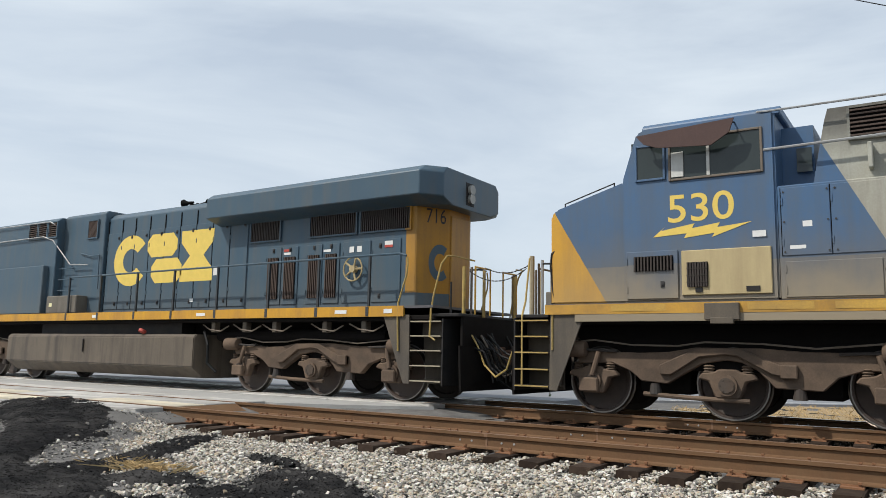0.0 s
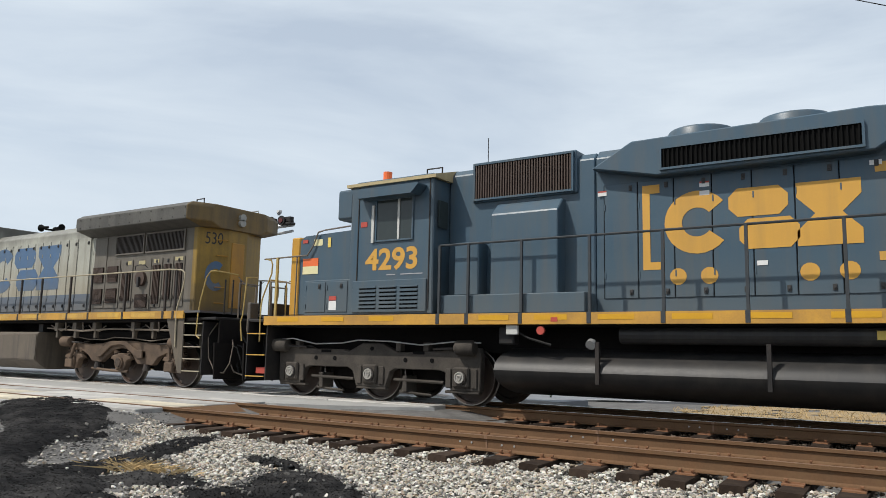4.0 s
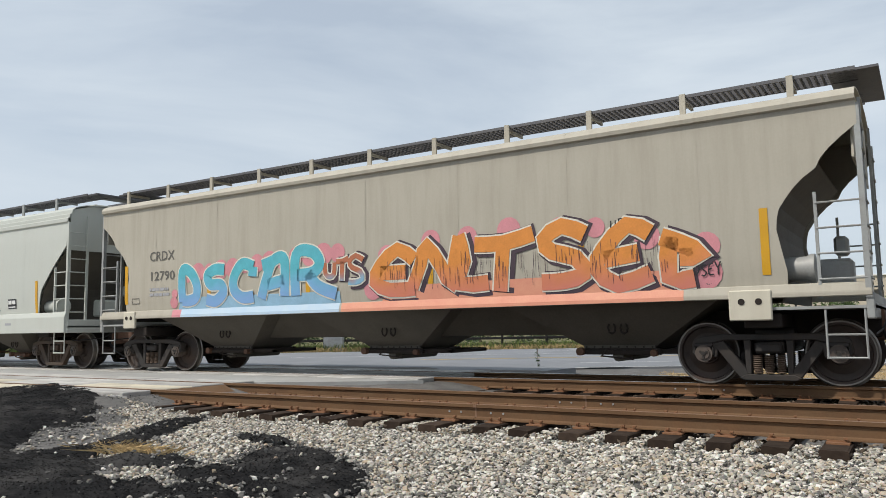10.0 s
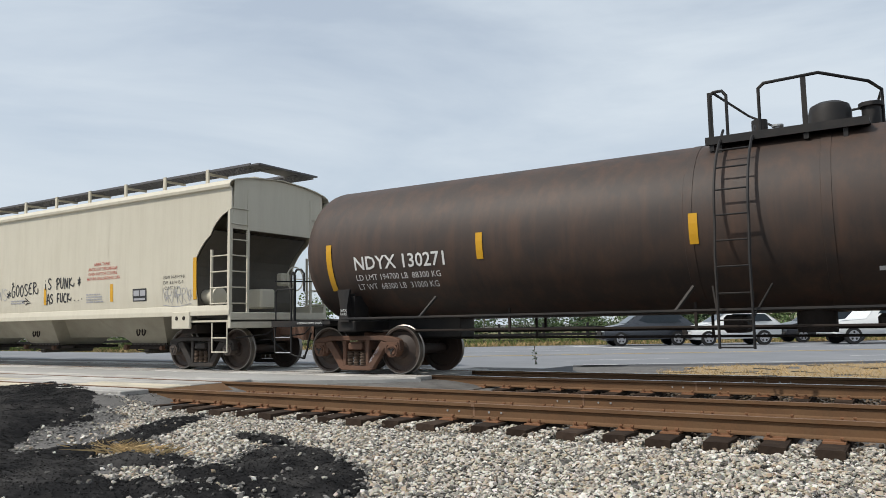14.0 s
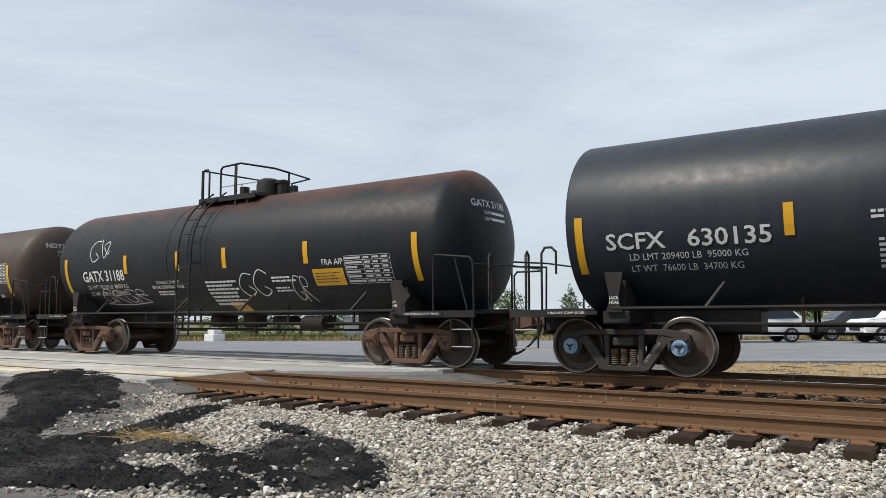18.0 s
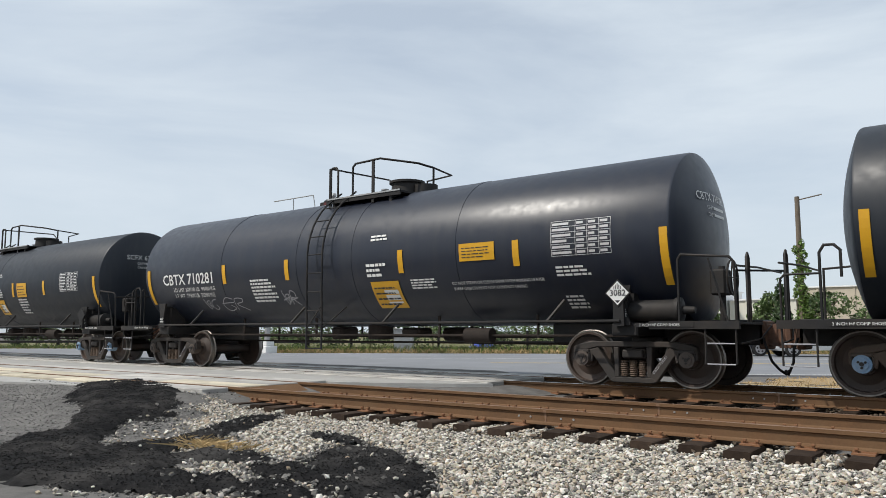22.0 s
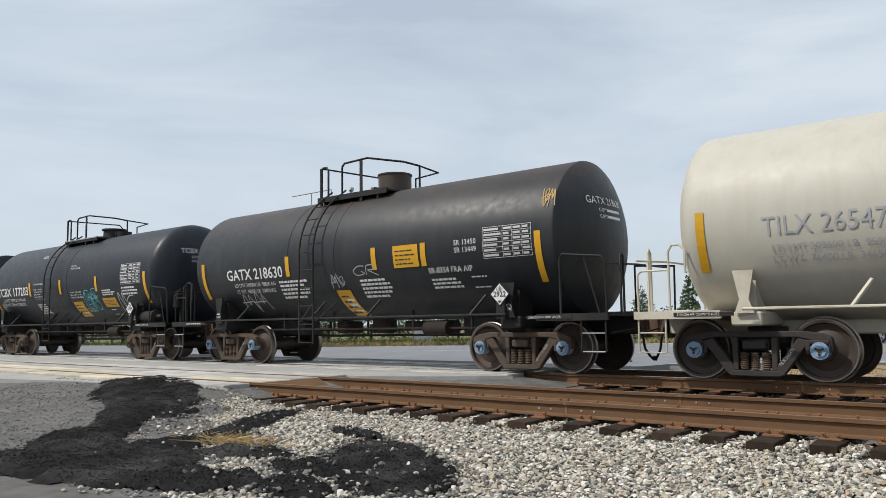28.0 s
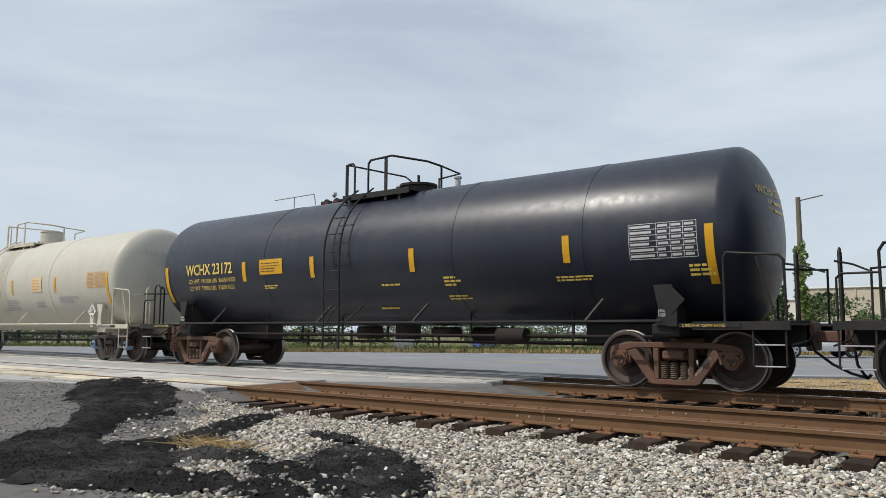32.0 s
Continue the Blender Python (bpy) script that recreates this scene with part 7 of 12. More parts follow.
    for s in (-1, 1):
        b = boxes((-top_e, top_e, min(s * 0.42, s * 0.45), max(s * 0.42, s * 0.45), zb_, zb_ + 0.05), (-top_e, top_e, min(s * 1.0, s * 1.03), max(s * 1.0, s * 1.03), zb_, zb_ + 0.05))
        m_ = int(top_e * 2 / 0.09)
        for j in range(m_):
            xx = -top_e + 0.09 * j
            box(b, xx, xx + 0.028, min(s * 0.45, s * 1.0), max(s * 0.45, s * 1.0), zb_ + 0.005, zb_ + 0.04)
        for yy in (0.55, 0.66, 0.77, 0.88):
            box(b, -top_e, top_e, s * yy - 0.006, s * yy + 0.006, zb_ + 0.006, zb_ + 0.045)
        part("running_board", b, M["walkmesh"], car, "dark open-mesh running board")
    # hatches
    for j in range(6):
        x = -top_e * 0.82 + top_e * 1.64 * j / 5
        part("roof_hatch", boxes((x - 0.9, x + 0.9, -0.32, 0.32, ridge - 0.03, ridge + 0.12), bevel=0.03), bm_, car)

    def on_side(x, z):
        y = float(np.interp(z, [r[1] for r in section], [r[0] for r in section]))
        return (x, y - 0.008, z)
    for i, (x, z, h) in enumerate(stripes):
        bars("reflector_stripe", [(x, z, 0.11, h)], M["yellow"], car, on_side, "yellow reflective stripe")
    return car, on_side


# darker copy of the cream, with the shade below the sill mixed in
M["hop_cream_shade"] = paint("shaded_cream_pocket_paint", (0.36, 0.335, 0.265), (0.28, 0.26, 0.205), 0.65, scale=2, bump=0.05, dirt=(0.20, 0.17, 0.13), dirt_amount=0.5)
SEC_ROUND = [(-1.50, 1.40), (-1.535, 1.8), (-1.55, 2.3), (-1.55, 2.9), (-1.535, 3.4), (-1.50, 3.74), (-1.54, 3.77), (-1.54, 3.86), (-1.485, 3.885), (-1.485, 3.97), (-1.42, 3.995), (-1.41, 4.09), (-1.31, 4.17), (-1.03, 4.25), (0.0, 4.33)]
END_ROUND = [(1.40, 7.80), (2.02, 7.92), (2.5, 8.35), (3.16, 9.03), (5, 9.03)]
fp, fp_side = hopper_car("pale grey rounded covered hopper car, clean", 44.17, 7.85, 9.13, pulls(0, 44.17), "hop_white", SEC_ROUND, END_ROUND, (0.93, 1.43, 0.07), (4, (-5.65, -1.87, 1.90, 5.65), 0.98, 0.30, 0.95, 0.40),
                         [(-7.83, 1.42, 0.88), (-5.25, 1.44, 0.42), (-2.4, 1.44, 0.42), (-0.1, 1.44, 0.42), (2.3, 1.44, 0.42), (5.22, 1.44, 0.42), (7.68, 1.42, 0.88)], "truck", M["hop_white"], 1.52, 1.645)
lettering("car_mark", [("FPAX", 0.20, -7.42, 2.40, 0.002), ("820262", 0.20, -7.40, 1.95, 0.004, 1.28), ("LD LMT  193200 LBS", 0.085, -7.38, 1.67), ("LT WT   69800 LBS", 0.085, -7.38, 1.54), ("PLATE", 0.05, -5.53, 2.52), ("C", 0.10, -5.47, 2.40)], M["black_ink"], fp, fp_side)
bars("plate_frame", [(-5.58, 2.36, 0.27, 0.012), (-5.58, 2.60, 0.27, 0.012), (-5.58, 2.36, 0.012, 0.25), (-5.32, 2.36, 0.012, 0.25)], M["black_ink"], fp, fp_side)
bars("print_panel", [(6.35, 1.60, 0.42, 0.26)], M["black_ink"], fp, fp_side, "black stencil panel")
bars("panel_print", [(6.38, 1.72, 0.16, 0.10), (6.57, 1.72, 0.16, 0.10), (6.38, 1.63, 0.35, 0.03)], M["white_ink"], fp, lambda a, b: (a, fp_side(a, b)[1] - 0.004, b))
bars("small_print", block_rows(3.5, 1.62, 0.36, 0.18, 3) + block_rows(5.5, 1.55, 0.45, 0.2, 3), M["black_ink"], fp, fp_side)
for x in (-5.48, -2.1, 1.85, 5.5):
    b = bmesh.new()
    disc(b, (0, 0, 0), (0, -1, 0), 0.085, 0.006, 20)
    part("round_sticker", b, M["green_ink"], fp, "round green and white sticker", at=Matrix.Translation(fp_side(x, 1.85)))
    b = bmesh.new()
    disc(b, (0, -0.004, 0), (0, -1, 0), 0.06, 0.006, 20)
    part("sticker_centre", b, M["white_ink"], fp, at=Matrix.Translation(fp_side(x, 1.85)))
SILL = lambda x, z: (x, -1.594, z)
bars("sill_sticker", [(-0.12, 1.20, 0.24, 0.12)], M["blue_ink"], fp, SILL, "blue service sticker")
bars("sill_sticker", [(-0.12, 1.02, 0.24, 0.12)], M["green_ink"], fp, SILL, "green service sticker")
bars("sticker_print", [(-0.09, z, 0.18, 0.014) for z in (1.05, 1.085, 1.11, 1.23, 1.26, 1.29)], M["white_ink"], fp, lambda x, z: (x, -1.599, z))
bars("sill_print", [(-2.1, 1.18, 0.1, 0.03), (2.6, 1.18, 0.1, 0.03), (3.7, 1.10, 0.5, 0.12), (-8.35, 1.12, 0.3, 0.015), (-8.35, 1.26, 0.3, 0.015), (-8.35, 1.12, 0.015, 0.15), (6.35, 1.15, 0.3, 0.06)], M["grey_ink"], fp, SILL)
SEC_FLAT = [(-1.50, 1.33), (-1.535, 1.7), (-1.545, 2.3), (-1.545, 3.2), (-1.54, 3.74), (-1.545, 3.78), (-1.595, 3.80), (-1.605, 3.86), (-1.56, 3.93), (-1.44, 3.99), (-1.15, 4.06), (-0.8, 4.11), (0.0, 4.17)]
SEC_TALL = [(y, z + (0.13 if z > 3.3 else 0)) for y, z in SEC_FLAT]
END_FLAT = [(1.33, 7.10), (1.55, 7.12), (2.2, 7.00), (2.45, 7.06), (2.77, 7.30), (2.95, 7.55), (3.1, 7.62), (3.33, 7.85), (3.37, 8.06), (5, 8.06)]
cd, cd_side = hopper_car("weathered grey covered hopper car with spray-painted graffiti", 62.88, 6.82, 8.2, pulls(1, 62.88), "hop_grey", SEC_FLAT, [(z, e + 0.08) for z, e in END_FLAT], (1.22, 1.38, 0.05), (3, (-4.5, 0.0, 4.5), 1.75, 0.55, 1.25, 0.52),
                         [(-7.22, 1.56, 0.9), (-4.35, 1.60, 0.42), (-1.5, 1.60, 0.42), (1.38, 1.60, 0.42), (4.2, 1.72, 0.42), (6.88, 1.54, 0.92)], "truck_dark", M["hop_steel"], 1.50, 1.52)
lettering("car_mark", [("CRDX", 0.22, -6.32, 2.53, 0.004, 1.04), ("12790", 0.21, -6.32, 2.08, 0.004, 1.24), ("2 INCH HF COMP SHOES", 0.045, 5.6, 1.42)], M["char_ink"], cd, cd_side)
bars("weight_lettering", block_rows(-6.3, 1.72, 0.8, 0.24, 2), M["grey_ink"], cd, cd_side)
bars("route_panel", [(-6.95, 1.56, 0.26, 0.012), (-6.95, 1.68, 0.26, 0.012), (-6.95, 1.56, 0.012, 0.13), (-6.69, 1.56, 0.012, 0.13)], M["black_ink"], cd, cd_side)
for r in ((-7.22, -6.80, -1.57, -1.50, 1.0, 1.38), (6.42, 6.98, -1.57, -1.50, 0.92, 1.34)):
    pad = part("jack_pad", boxes(r, bevel=0.015), M["hop_cream"], cd)
    for fx in (0.3, 0.7):
        part("pad_hole", disc(bmesh.new(), (r[0] + (r[1] - r[0]) * fx, r[2] - 0.002 if r[2] < 0 else r[3] + 0.002, r[4] + (r[5] - r[4]) * 0.62), (0, 1, 0), 0.045, 0.012, 14), M["brake"], pad)

SPRAY = {k: paint(k + "_spray", c, tuple(v * 0.75 for v in c), 0.6, scale=3, amount=0.9, bump=0.0) for k, c in
         (("turquoise", (0.16, 0.46, 0.54)), ("sky", (0.30, 0.50, 0.66)), ("pink", (0.66, 0.27, 0.30)), ("orange", (0.68, 0.23, 0.06)), ("deep_orange", (0.50, 0.13, 0.05)), ("outline", (0.07, 0.045, 0.06)), ("highlight", (0.75, 0.72, 0.62)))}


def ring_poly(x, z, r, n=14):
    return [(x + r * math.cos(2 * math.pi * k / n), z + r * math.sin(2 * math.pi * k / n)) for k in range(n)]


def arc(cx, cz, rx, rz, a0, a1, n=14):
    """Points on an oval from a0 to a1 degrees."""
    return [(cx + rx * math.cos(radians(a0 + (a1 - a0) * k / n)), cz + rz * math.sin(radians(a0 + (a1 - a0) * k / n))) for k in range(n + 1)]


# block letters in a unit cell: each line is a thick stroke
BLOCK = {"D": [[(0.12, 0.05), (0.12, 0.95), (0.55, 0.92), (0.88, 0.6), (0.85, 0.25), (0.5, 0.08), (0.12, 0.1)]],
         "S": [[(0.92, 0.86), (0.5, 0.95), (0.14, 0.78), (0.3, 0.55), (0.75, 0.46), (0.88, 0.22), (0.5, 0.06), (0.08, 0.1)]],
         "C": [[(0.95, 0.9), (0.5, 0.92), (0.16, 0.6), (0.18, 0.28), (0.5, 0.08), (0.95, 0.16)], [(0.95, 0.9), (0.92, 0.66)]],
         "A": [[(0.06, 0.06), (0.28, 0.6), (0.5, 0.94), (0.9, 0.88), (0.9, 0.06)], [(0.3, 0.4), (0.9, 0.42)], [(0.5, 0.94), (0.1, 0.82)]],
         "R": [[(0.12, 0.06), (0.14, 0.95), (0.5, 0.96), (0.66, 0.72), (0.5, 0.5), (0.16, 0.5)], [(0.4, 0.5), (0.62, 0.22), (1.0, 0.1)]],
         "U": [[(0.1, 0.9), (0.14, 0.3), (0.45, 0.1), (0.8, 0.3), (0.86, 0.95)]],
         "T": [[(0.0, 0.86), (0.5, 0.9), (1.0, 0.95)], [(0.5, 0.9), (0.42, 0.06)]],
         "E": [[(1.0, 0.78), (0.62, 1.0), (0.2, 0.62), (0.06, 0.3), (0.42, 0.08), (1.0, 0.16)], [(0.2, 0.46), (0.8, 0.52)]],
         "N": [[(0.0, 0.12), (0.2, 0.62), (0.3, 0.98), (0.62, 0.5), (0.82, 0.1), (0.9, 0.55), (1.0, 1.0)]],
         "L": [[(0.12, 1.0), (0.3, 0.5), (0.1, 0.14), (1.0, 0.18)]],
         "I": [[(0.1, 0.95), (0.5, 0.75), (1.0, 0.55), (0.5, 0.45)], [(0.3, 0.9), (0.25, 0.08), (0.8, 0.06)]]}


def spray_fade(name, high, low, z0, z1):
    """Sprayed paint that fades from one colour to another up the side, mottled by the can."""
    m = paint(name, high, tuple(v * 0.8 for v in high), 0.6, scale=5, amount=0.9, bump=0.0)
    n, l = m.node_tree.nodes, m.node_tree.links
    co, sep, mr, mx, no, ad = n.new("ShaderNodeTexCoord"), n.new("ShaderNodeSeparateXYZ"), n.new("ShaderNodeMapRange"), n.new("ShaderNodeMixRGB"), n.new("ShaderNodeTexNoise"), n.new("ShaderNodeMath")
    no.inputs["Scale"].default_value = 2.5
    ad.operation = "MULTIPLY_ADD"
    ad.inputs[1].default_value = 0.5
    l.new(co.outputs["Object"], sep.inputs[0])
    l.new(co.outputs["Object"], no.inputs["Vector"])
    l.new(no.outputs["Fac"], ad.inputs[0])
    l.new(sep.outputs["Z"], ad.inputs[2])
    mr.inputs["From Min"].default_value, mr.inputs["From Max"].default_value = z0 + 0.25, z1 + 0.25
    l.new(ad.outputs[0], mr.inputs["Value"])
    base = n["Principled BSDF"].inputs["Base Color"]
    src = base.links[0].from_socket
    l.new(mr.outputs[0], mx.inputs[0])
    mx.inputs[1].default_value = (*low, 1)
    l.new(src, mx.inputs[2])
    l.new(mx.outputs[0], base)
    return m


SPRAY["turquoise_fade"] = spray_fade("turquoise_fade_spray", (0.10, 0.44, 0.52), (0.20, 0.36, 0.62), 1.55, 2.15)
SPRAY["orange_fade"] = spray_fade("orange_fade_spray", (0.70, 0.26, 0.05), (0.60, 0.20, 0.14), 1.45, 2.0)
SPRAY["brown_fade"] = spray_fade("brown_fade_spray", (0.46, 0.16, 0.08), (0.18, 0.40, 0.55), 1.7, 2.0)
SPRAY["peach"] = paint("peach_spray", (0.72, 0.34, 0.22), (0.66, 0.26, 0.18), 0.6, scale=3, amount=0.9, bump=0.0)
SPRAY["pale_sky"] = paint("pale_blue_spray", (0.42, 0.56, 0.70), (0.5, 0.6, 0.68), 0.6, scale=3, amount=0.9, bump=0.0)


def lifted(wrap, lift):
    return lambda x, z: tuple(Vector(wrap(x, z)) + Vector((0, -lift, 0)))


def mural(parent, wrap, letters, fill, thick, angular, shadow):
    """Thick sprayed letters, one part each: dark shadow, white keyline, fill. letters: (glyph, x0, x1, z0, z1)."""
    for k, (ch, x0, x1, z0, z1) in enumerate(letters):
        raw = [[(x0 + (x1 - x0) * a, z0 + (z1 - z0) * (b + 0.04 * math.sin(3 * k + 5 * a))) for a, b in ln] for ln in BLOCK[ch]]
        lines = [curve_through(ln, 2 if angular else 6) for ln in raw]
        up = 0.0006 * k
        if shadow:
            strokes("spray_shadow", [[(x + 0.05, z - 0.02) for x, z in ln] for ln in lines], thick + 0.13, SPRAY["outline"], parent, lifted(wrap, 0.003 + up), "dark sprayed shadow of a letter")
        strokes("spray_keyline", lines, thick + 0.055, SPRAY["highlight"], parent, lifted(wrap, 0.009 + up), "white sprayed outline of a letter")
        strokes("sprayed_letter", lines, thick, SPRAY[fill], parent, lifted(wrap, 0.015 + up), "sprayed graffiti letter")


rm = random.Random(31)
for k in range(13):
    x = -5.0 + 0.36 * k
    z = 2.18 + 0.016 * k + rm.uniform(-0.03, 0.03)
    patchwork("spray_cloud", [ring_poly(x, z, rm.uniform(0.17, 0.23))], SPRAY["pink"], cd, cd_side, 0.0008 + 0.0001 * k, "pink sprayed cloud")
for k, (x, z, r) in enumerate(((0.5, 2.2, 0.22), (1.45, 2.42, 0.2), (2.2, 2.42, 0.2), (3.0, 2.48, 0.22), (3.9, 2.46, 0.16), (4.5, 2.4, 0.16), (5.3, 2.2, 0.2), (6.15, 2.0, 0.2), (6.1, 1.62, 0.26), (-5.45, 1.55, 0.13), (-5.42, 1.75, 0.1), (0.15, 1.62, 0.2), (5.75, 1.55, 0.25))):
    patchwork("spray_cloud", [ring_poly(x, z, r)], SPRAY["pink"], cd, cd_side, 0.0008 + 0.0001 * k, "pink sprayed cloud")
patchwork("spray_band", [[(-5.3, 1.39), (-0.62, 1.39), (-0.64, 1.62), (-5.22, 1.66)]], SPRAY["sky"], cd, cd_side, 0.0024, "pale blue sprayed band")
patchwork("spray_band", [[(0.35, 1.39), (5.85, 1.39), (5.6, 1.68), (0.5, 1.66)]], SPRAY["peach"], cd, cd_side, 0.0024, "peach sprayed band")
def cd_sill(x, z):
    return (x, -1.5525 + max(0.0, z - 1.28) / 0.12 * 0.035, z)


for key, x, w in (("pink", -5.5, 0.3), ("pale_sky", -5.2, 4.55), ("peach", -0.6, 6.4)):
    bars("spray_band", [(x, 1.225, w, 0.055), (x, 1.28, w, 0.115)], SPRAY[key], cd, cd_sill, "sprayed colour band on the sill")
mural(cd, cd_side, [("D", -5.22, -4.6, 1.5, 2.25), ("S", -4.42, -3.75, 1.52, 2.28), ("C", -3.62, -2.9, 1.5, 2.33), ("A", -2.75, -1.98, 1.5, 2.38), ("R", -1.9, -0.72, 1.52, 2.42)], "turquoise_fade", 0.24, False, False)
mural(cd, cd_side, [("U", -1.02, -0.7, 1.86, 2.2), ("T", -0.7, -0.4, 1.8, 2.24), ("S", -0.44, -0.02, 1.72, 2.28)], "brown_fade", 0.10, True, True)
mural(cd, cd_side, [("E", 0.15, 1.1, 1.5, 2.32), ("N", 1.05, 2.05, 1.5, 2.42), ("L", 1.95, 2.6, 1.5, 2.46), ("T", 2.35, 3.45, 1.46, 2.40), ("S", 3.5, 4.4, 1.5, 2.48), ("E", 4.45, 5.35, 1.46, 2.42), ("I", 5.45, 6.1, 1.5, 2.22)], "orange_fade", 0.26, True, True)
drips = []
for k in range(150):
    x = rm.uniform(0.4, 5.6)
    z = rm.uniform(1.75, 2.2)
    drips.append([(x, z), (x + 0.004, z - rm.uniform(0.1, 0.3))])
d_ = strokes("paint_drips", drips, 0.006, SPRAY["outline"], cd, lifted(cd_side, 0.0225), "thin dark runs of spray paint")
d_["kind"] = "stuff"

# hand lettering in a unit cell
GLYPH = {"i": [[(0.45, 0), (0.42, 0.62)], [(0.40, 0.86), (0.46, 0.92)]], "S": [[(0.9, 0.9), (0.4, 1), (0.1, 0.75), (0.5, 0.5), (0.9, 0.25), (0.5, 0), (0.1, 0.1)]],
         "P": [[(0.2, -0.05), (0.25, 0.95)], [(0.0, 0.7), (0.3, 1), (0.8, 0.98), (0.9, 0.72), (0.6, 0.5), (0.22, 0.45)]], "U": [[(0.1, 1), (0.12, 0.2), (0.4, 0), (0.7, 0.15), (0.85, 1)]],
         "N": [[(0.1, 0), (0.12, 1), (0.75, 0.05), (0.85, 1)]], "K": [[(0.15, 0), (0.12, 1)], [(0.8, 1), (0.2, 0.5), (0.7, 0.3), (1.3, 0.2), (1.5, 0.5)]], "A": [[(0, -0.1), (0.35, 1), (0.6, 1.05), (1.1, -0.1)], [(0.1, 0.42), (0.95, 0.4)]],
         "*": [[(0.15, 0.3), (0.85, 0.8)], [(0.1, 0.75), (0.9, 0.42)], [(0.5, 0.15), (0.55, 1.0)]], "O": [[(0.5, 1), (0.15, 0.75), (0.15, 0.3), (0.45, 0), (0.8, 0.25), (0.85, 0.7), (0.5, 1)]],
         "V": [[(0.05, 1), (0.42, 0.05), (0.9, 1.05)]], "M": [[(0.0, 0), (0.15, 0.9), (0.45, 0.35), (0.8, 1), (0.9, 0)]], "W": [[(0.0, 1), (0.25, 0), (0.5, 0.7), (0.75, -0.1), (1.0, 1)]],
         "G": [[(0.7, 1.0), (0.3, 0.95), (0.05, 0.5), (0.3, 0), (0.8, 0.15), (0.85, 0.5), (0.5, 0.5)], [(0.2, 1.15), (0.3, 1.35), (0.35, 1.0)]], "E": [[(0.9, 0.95), (0.4, 0.9), (0.1, 0.5), (0.2, 0.05), (0.9, 0.05)], [(0.12, 0.5), (0.7, 0.55)]],
         "R": [[(0.15, 0), (0.2, 1)], [(0.1, 1), (0.7, 1), (0.8, 0.7), (0.25, 0.5), (0.8, 0.1), (1.3, 0.1), (1.35, 0.5)]], "F": [[(0.2, 0), (0.22, 1), (0.9, 1)], [(0.0, 0.5), (0.8, 0.52)]], "C": [[(0.9, 0.85), (0.5, 1), (0.1, 0.6), (0.2, 0.1), (0.9, 0.05)]],
         "T": [[(0.0, 1.0), (1.0, 1.0)], [(0.5, 1), (0.45, 0)]], "Y": [[(0.0, 1), (0.45, 0.5), (0.9, 1)], [(0.5, 0.5), (0.45, -0.1)]], ".": [[(0.3, 0.0), (0.42, 0.08)]], " ": []}


def hand_lettered(name, text, x, z, w, h, width, material, parent, wrap, rise=0.0, step=1.18):
    """One sprayed word, each letter a part of its own."""
    for k, ch in enumerate(text):
        lines = [curve_through([(x + k * w * step + a * w, z + b * h + rise * k + 0.015 * math.sin(k * 2.0)) for a, b in line], 4) for line in GLYPH[ch]]
        if lines:
            strokes(name, lines, width, material, parent, wrap, "hand-sprayed letter")


hand_lettered("sprayed_letter", "UR.", 4.75, 2.28, 0.10, 0.2, 0.022, M["black_ink"], cd, lifted(cd_side, 0.012))
hand_lettered("sprayed_letter", "NOSEY", 5.86, 1.58, 0.085, 0.17, 0.020, M["black_ink"], cd, lifted(cd_side, 0.012))

tx, tx_side = hopper_car("cream covered hopper car with black scrawls", 80.82, 6.82, 8.28, pulls(2, 80.82), "hop_cream", SEC_TALL, [(z, e + (0.12 if z < 3.34 else 0.24)) for z, e in END_FLAT], (1.20, 1.40, 0.05), (3, (-4.5, 0.0, 4.5), 1.32, 0.62, 1.27, 0.55),
                         [(-7.36, 1.56, 0.9), (-4.33, 1.60, 0.42), (-1.47, 1.60, 0.42), (1.36, 1.60, 0.42), (4.16, 1.60, 0.42), (7.12, 1.56, 0.92)], "truck_dark", M["hop_cream"], 1.50, 1.5)
lettering("car_mark", [("TILX", 0.22, -7.19, 2.52, 0.002), ("519002", 0.20, -7.16, 2.09, 0.0, 1.26), ("LD LMT 220600", 0.075, -7.16, 1.86), ("LT WT  65400", 0.075, -7.16, 1.73), ("EXW 10-8 H 9-8", 0.075, 6.12, 2.05), ("EW  8-6 H 15-0", 0.075, 6.12, 1.93), ("CU FT 5161", 0.075, 6.16, 1.81), ("C", 0.09, -5.43, 2.42), ("PLATE", 0.045, -5.5, 2.54)], M["black_ink"], tx, tx_side)
bars("plate_frame", [(-5.54, 2.38, 0.26, 0.012), (-5.54, 2.62, 0.26, 0.012), (-5.54, 2.38, 0.012, 0.25), (-5.29, 2.38, 0.012, 0.25)], M["black_ink"], tx, tx_side)
WARN = ("ABRIR TAPAS", "ANTES DE DESCARGAR", "OPEN HATCH COVERS", "BEFORE UNLOADING CAR")
for x0, z0, sz in ((-4.72, 2.18, 0.075), (3.22, 2.14, 0.08)):
    lettering("warning_lettering", [(t, sz, x0 + (0.28 if i == 0 else 0.06 if i < 3 else 0), z0 + 0.115 * (3 - i)) for i, t in enumerate(WARN)], M["red_ink"], tx, tx_side)
bars("small_print", block_rows(-3.9, 1.60, 0.6, 0.12, 2) + block_rows(3.2, 1.60, 0.75, 0.24, 4) + block_rows(-0.2, 1.66, 0.7, 0.12, 2), M["grey_ink"], tx, tx_side)
bars("notice_panel", [(-3.0, 1.62, 0.45, 0.16)], M["white_ink"], tx, tx_side, "white warning sticker")
bars("notice_print", block_rows(-2.97, 1.63, 0.4, 0.12, 3), M["red_ink"], tx, lambda a, b: (a, tx_side(a, b)[1] - 0.004, b))
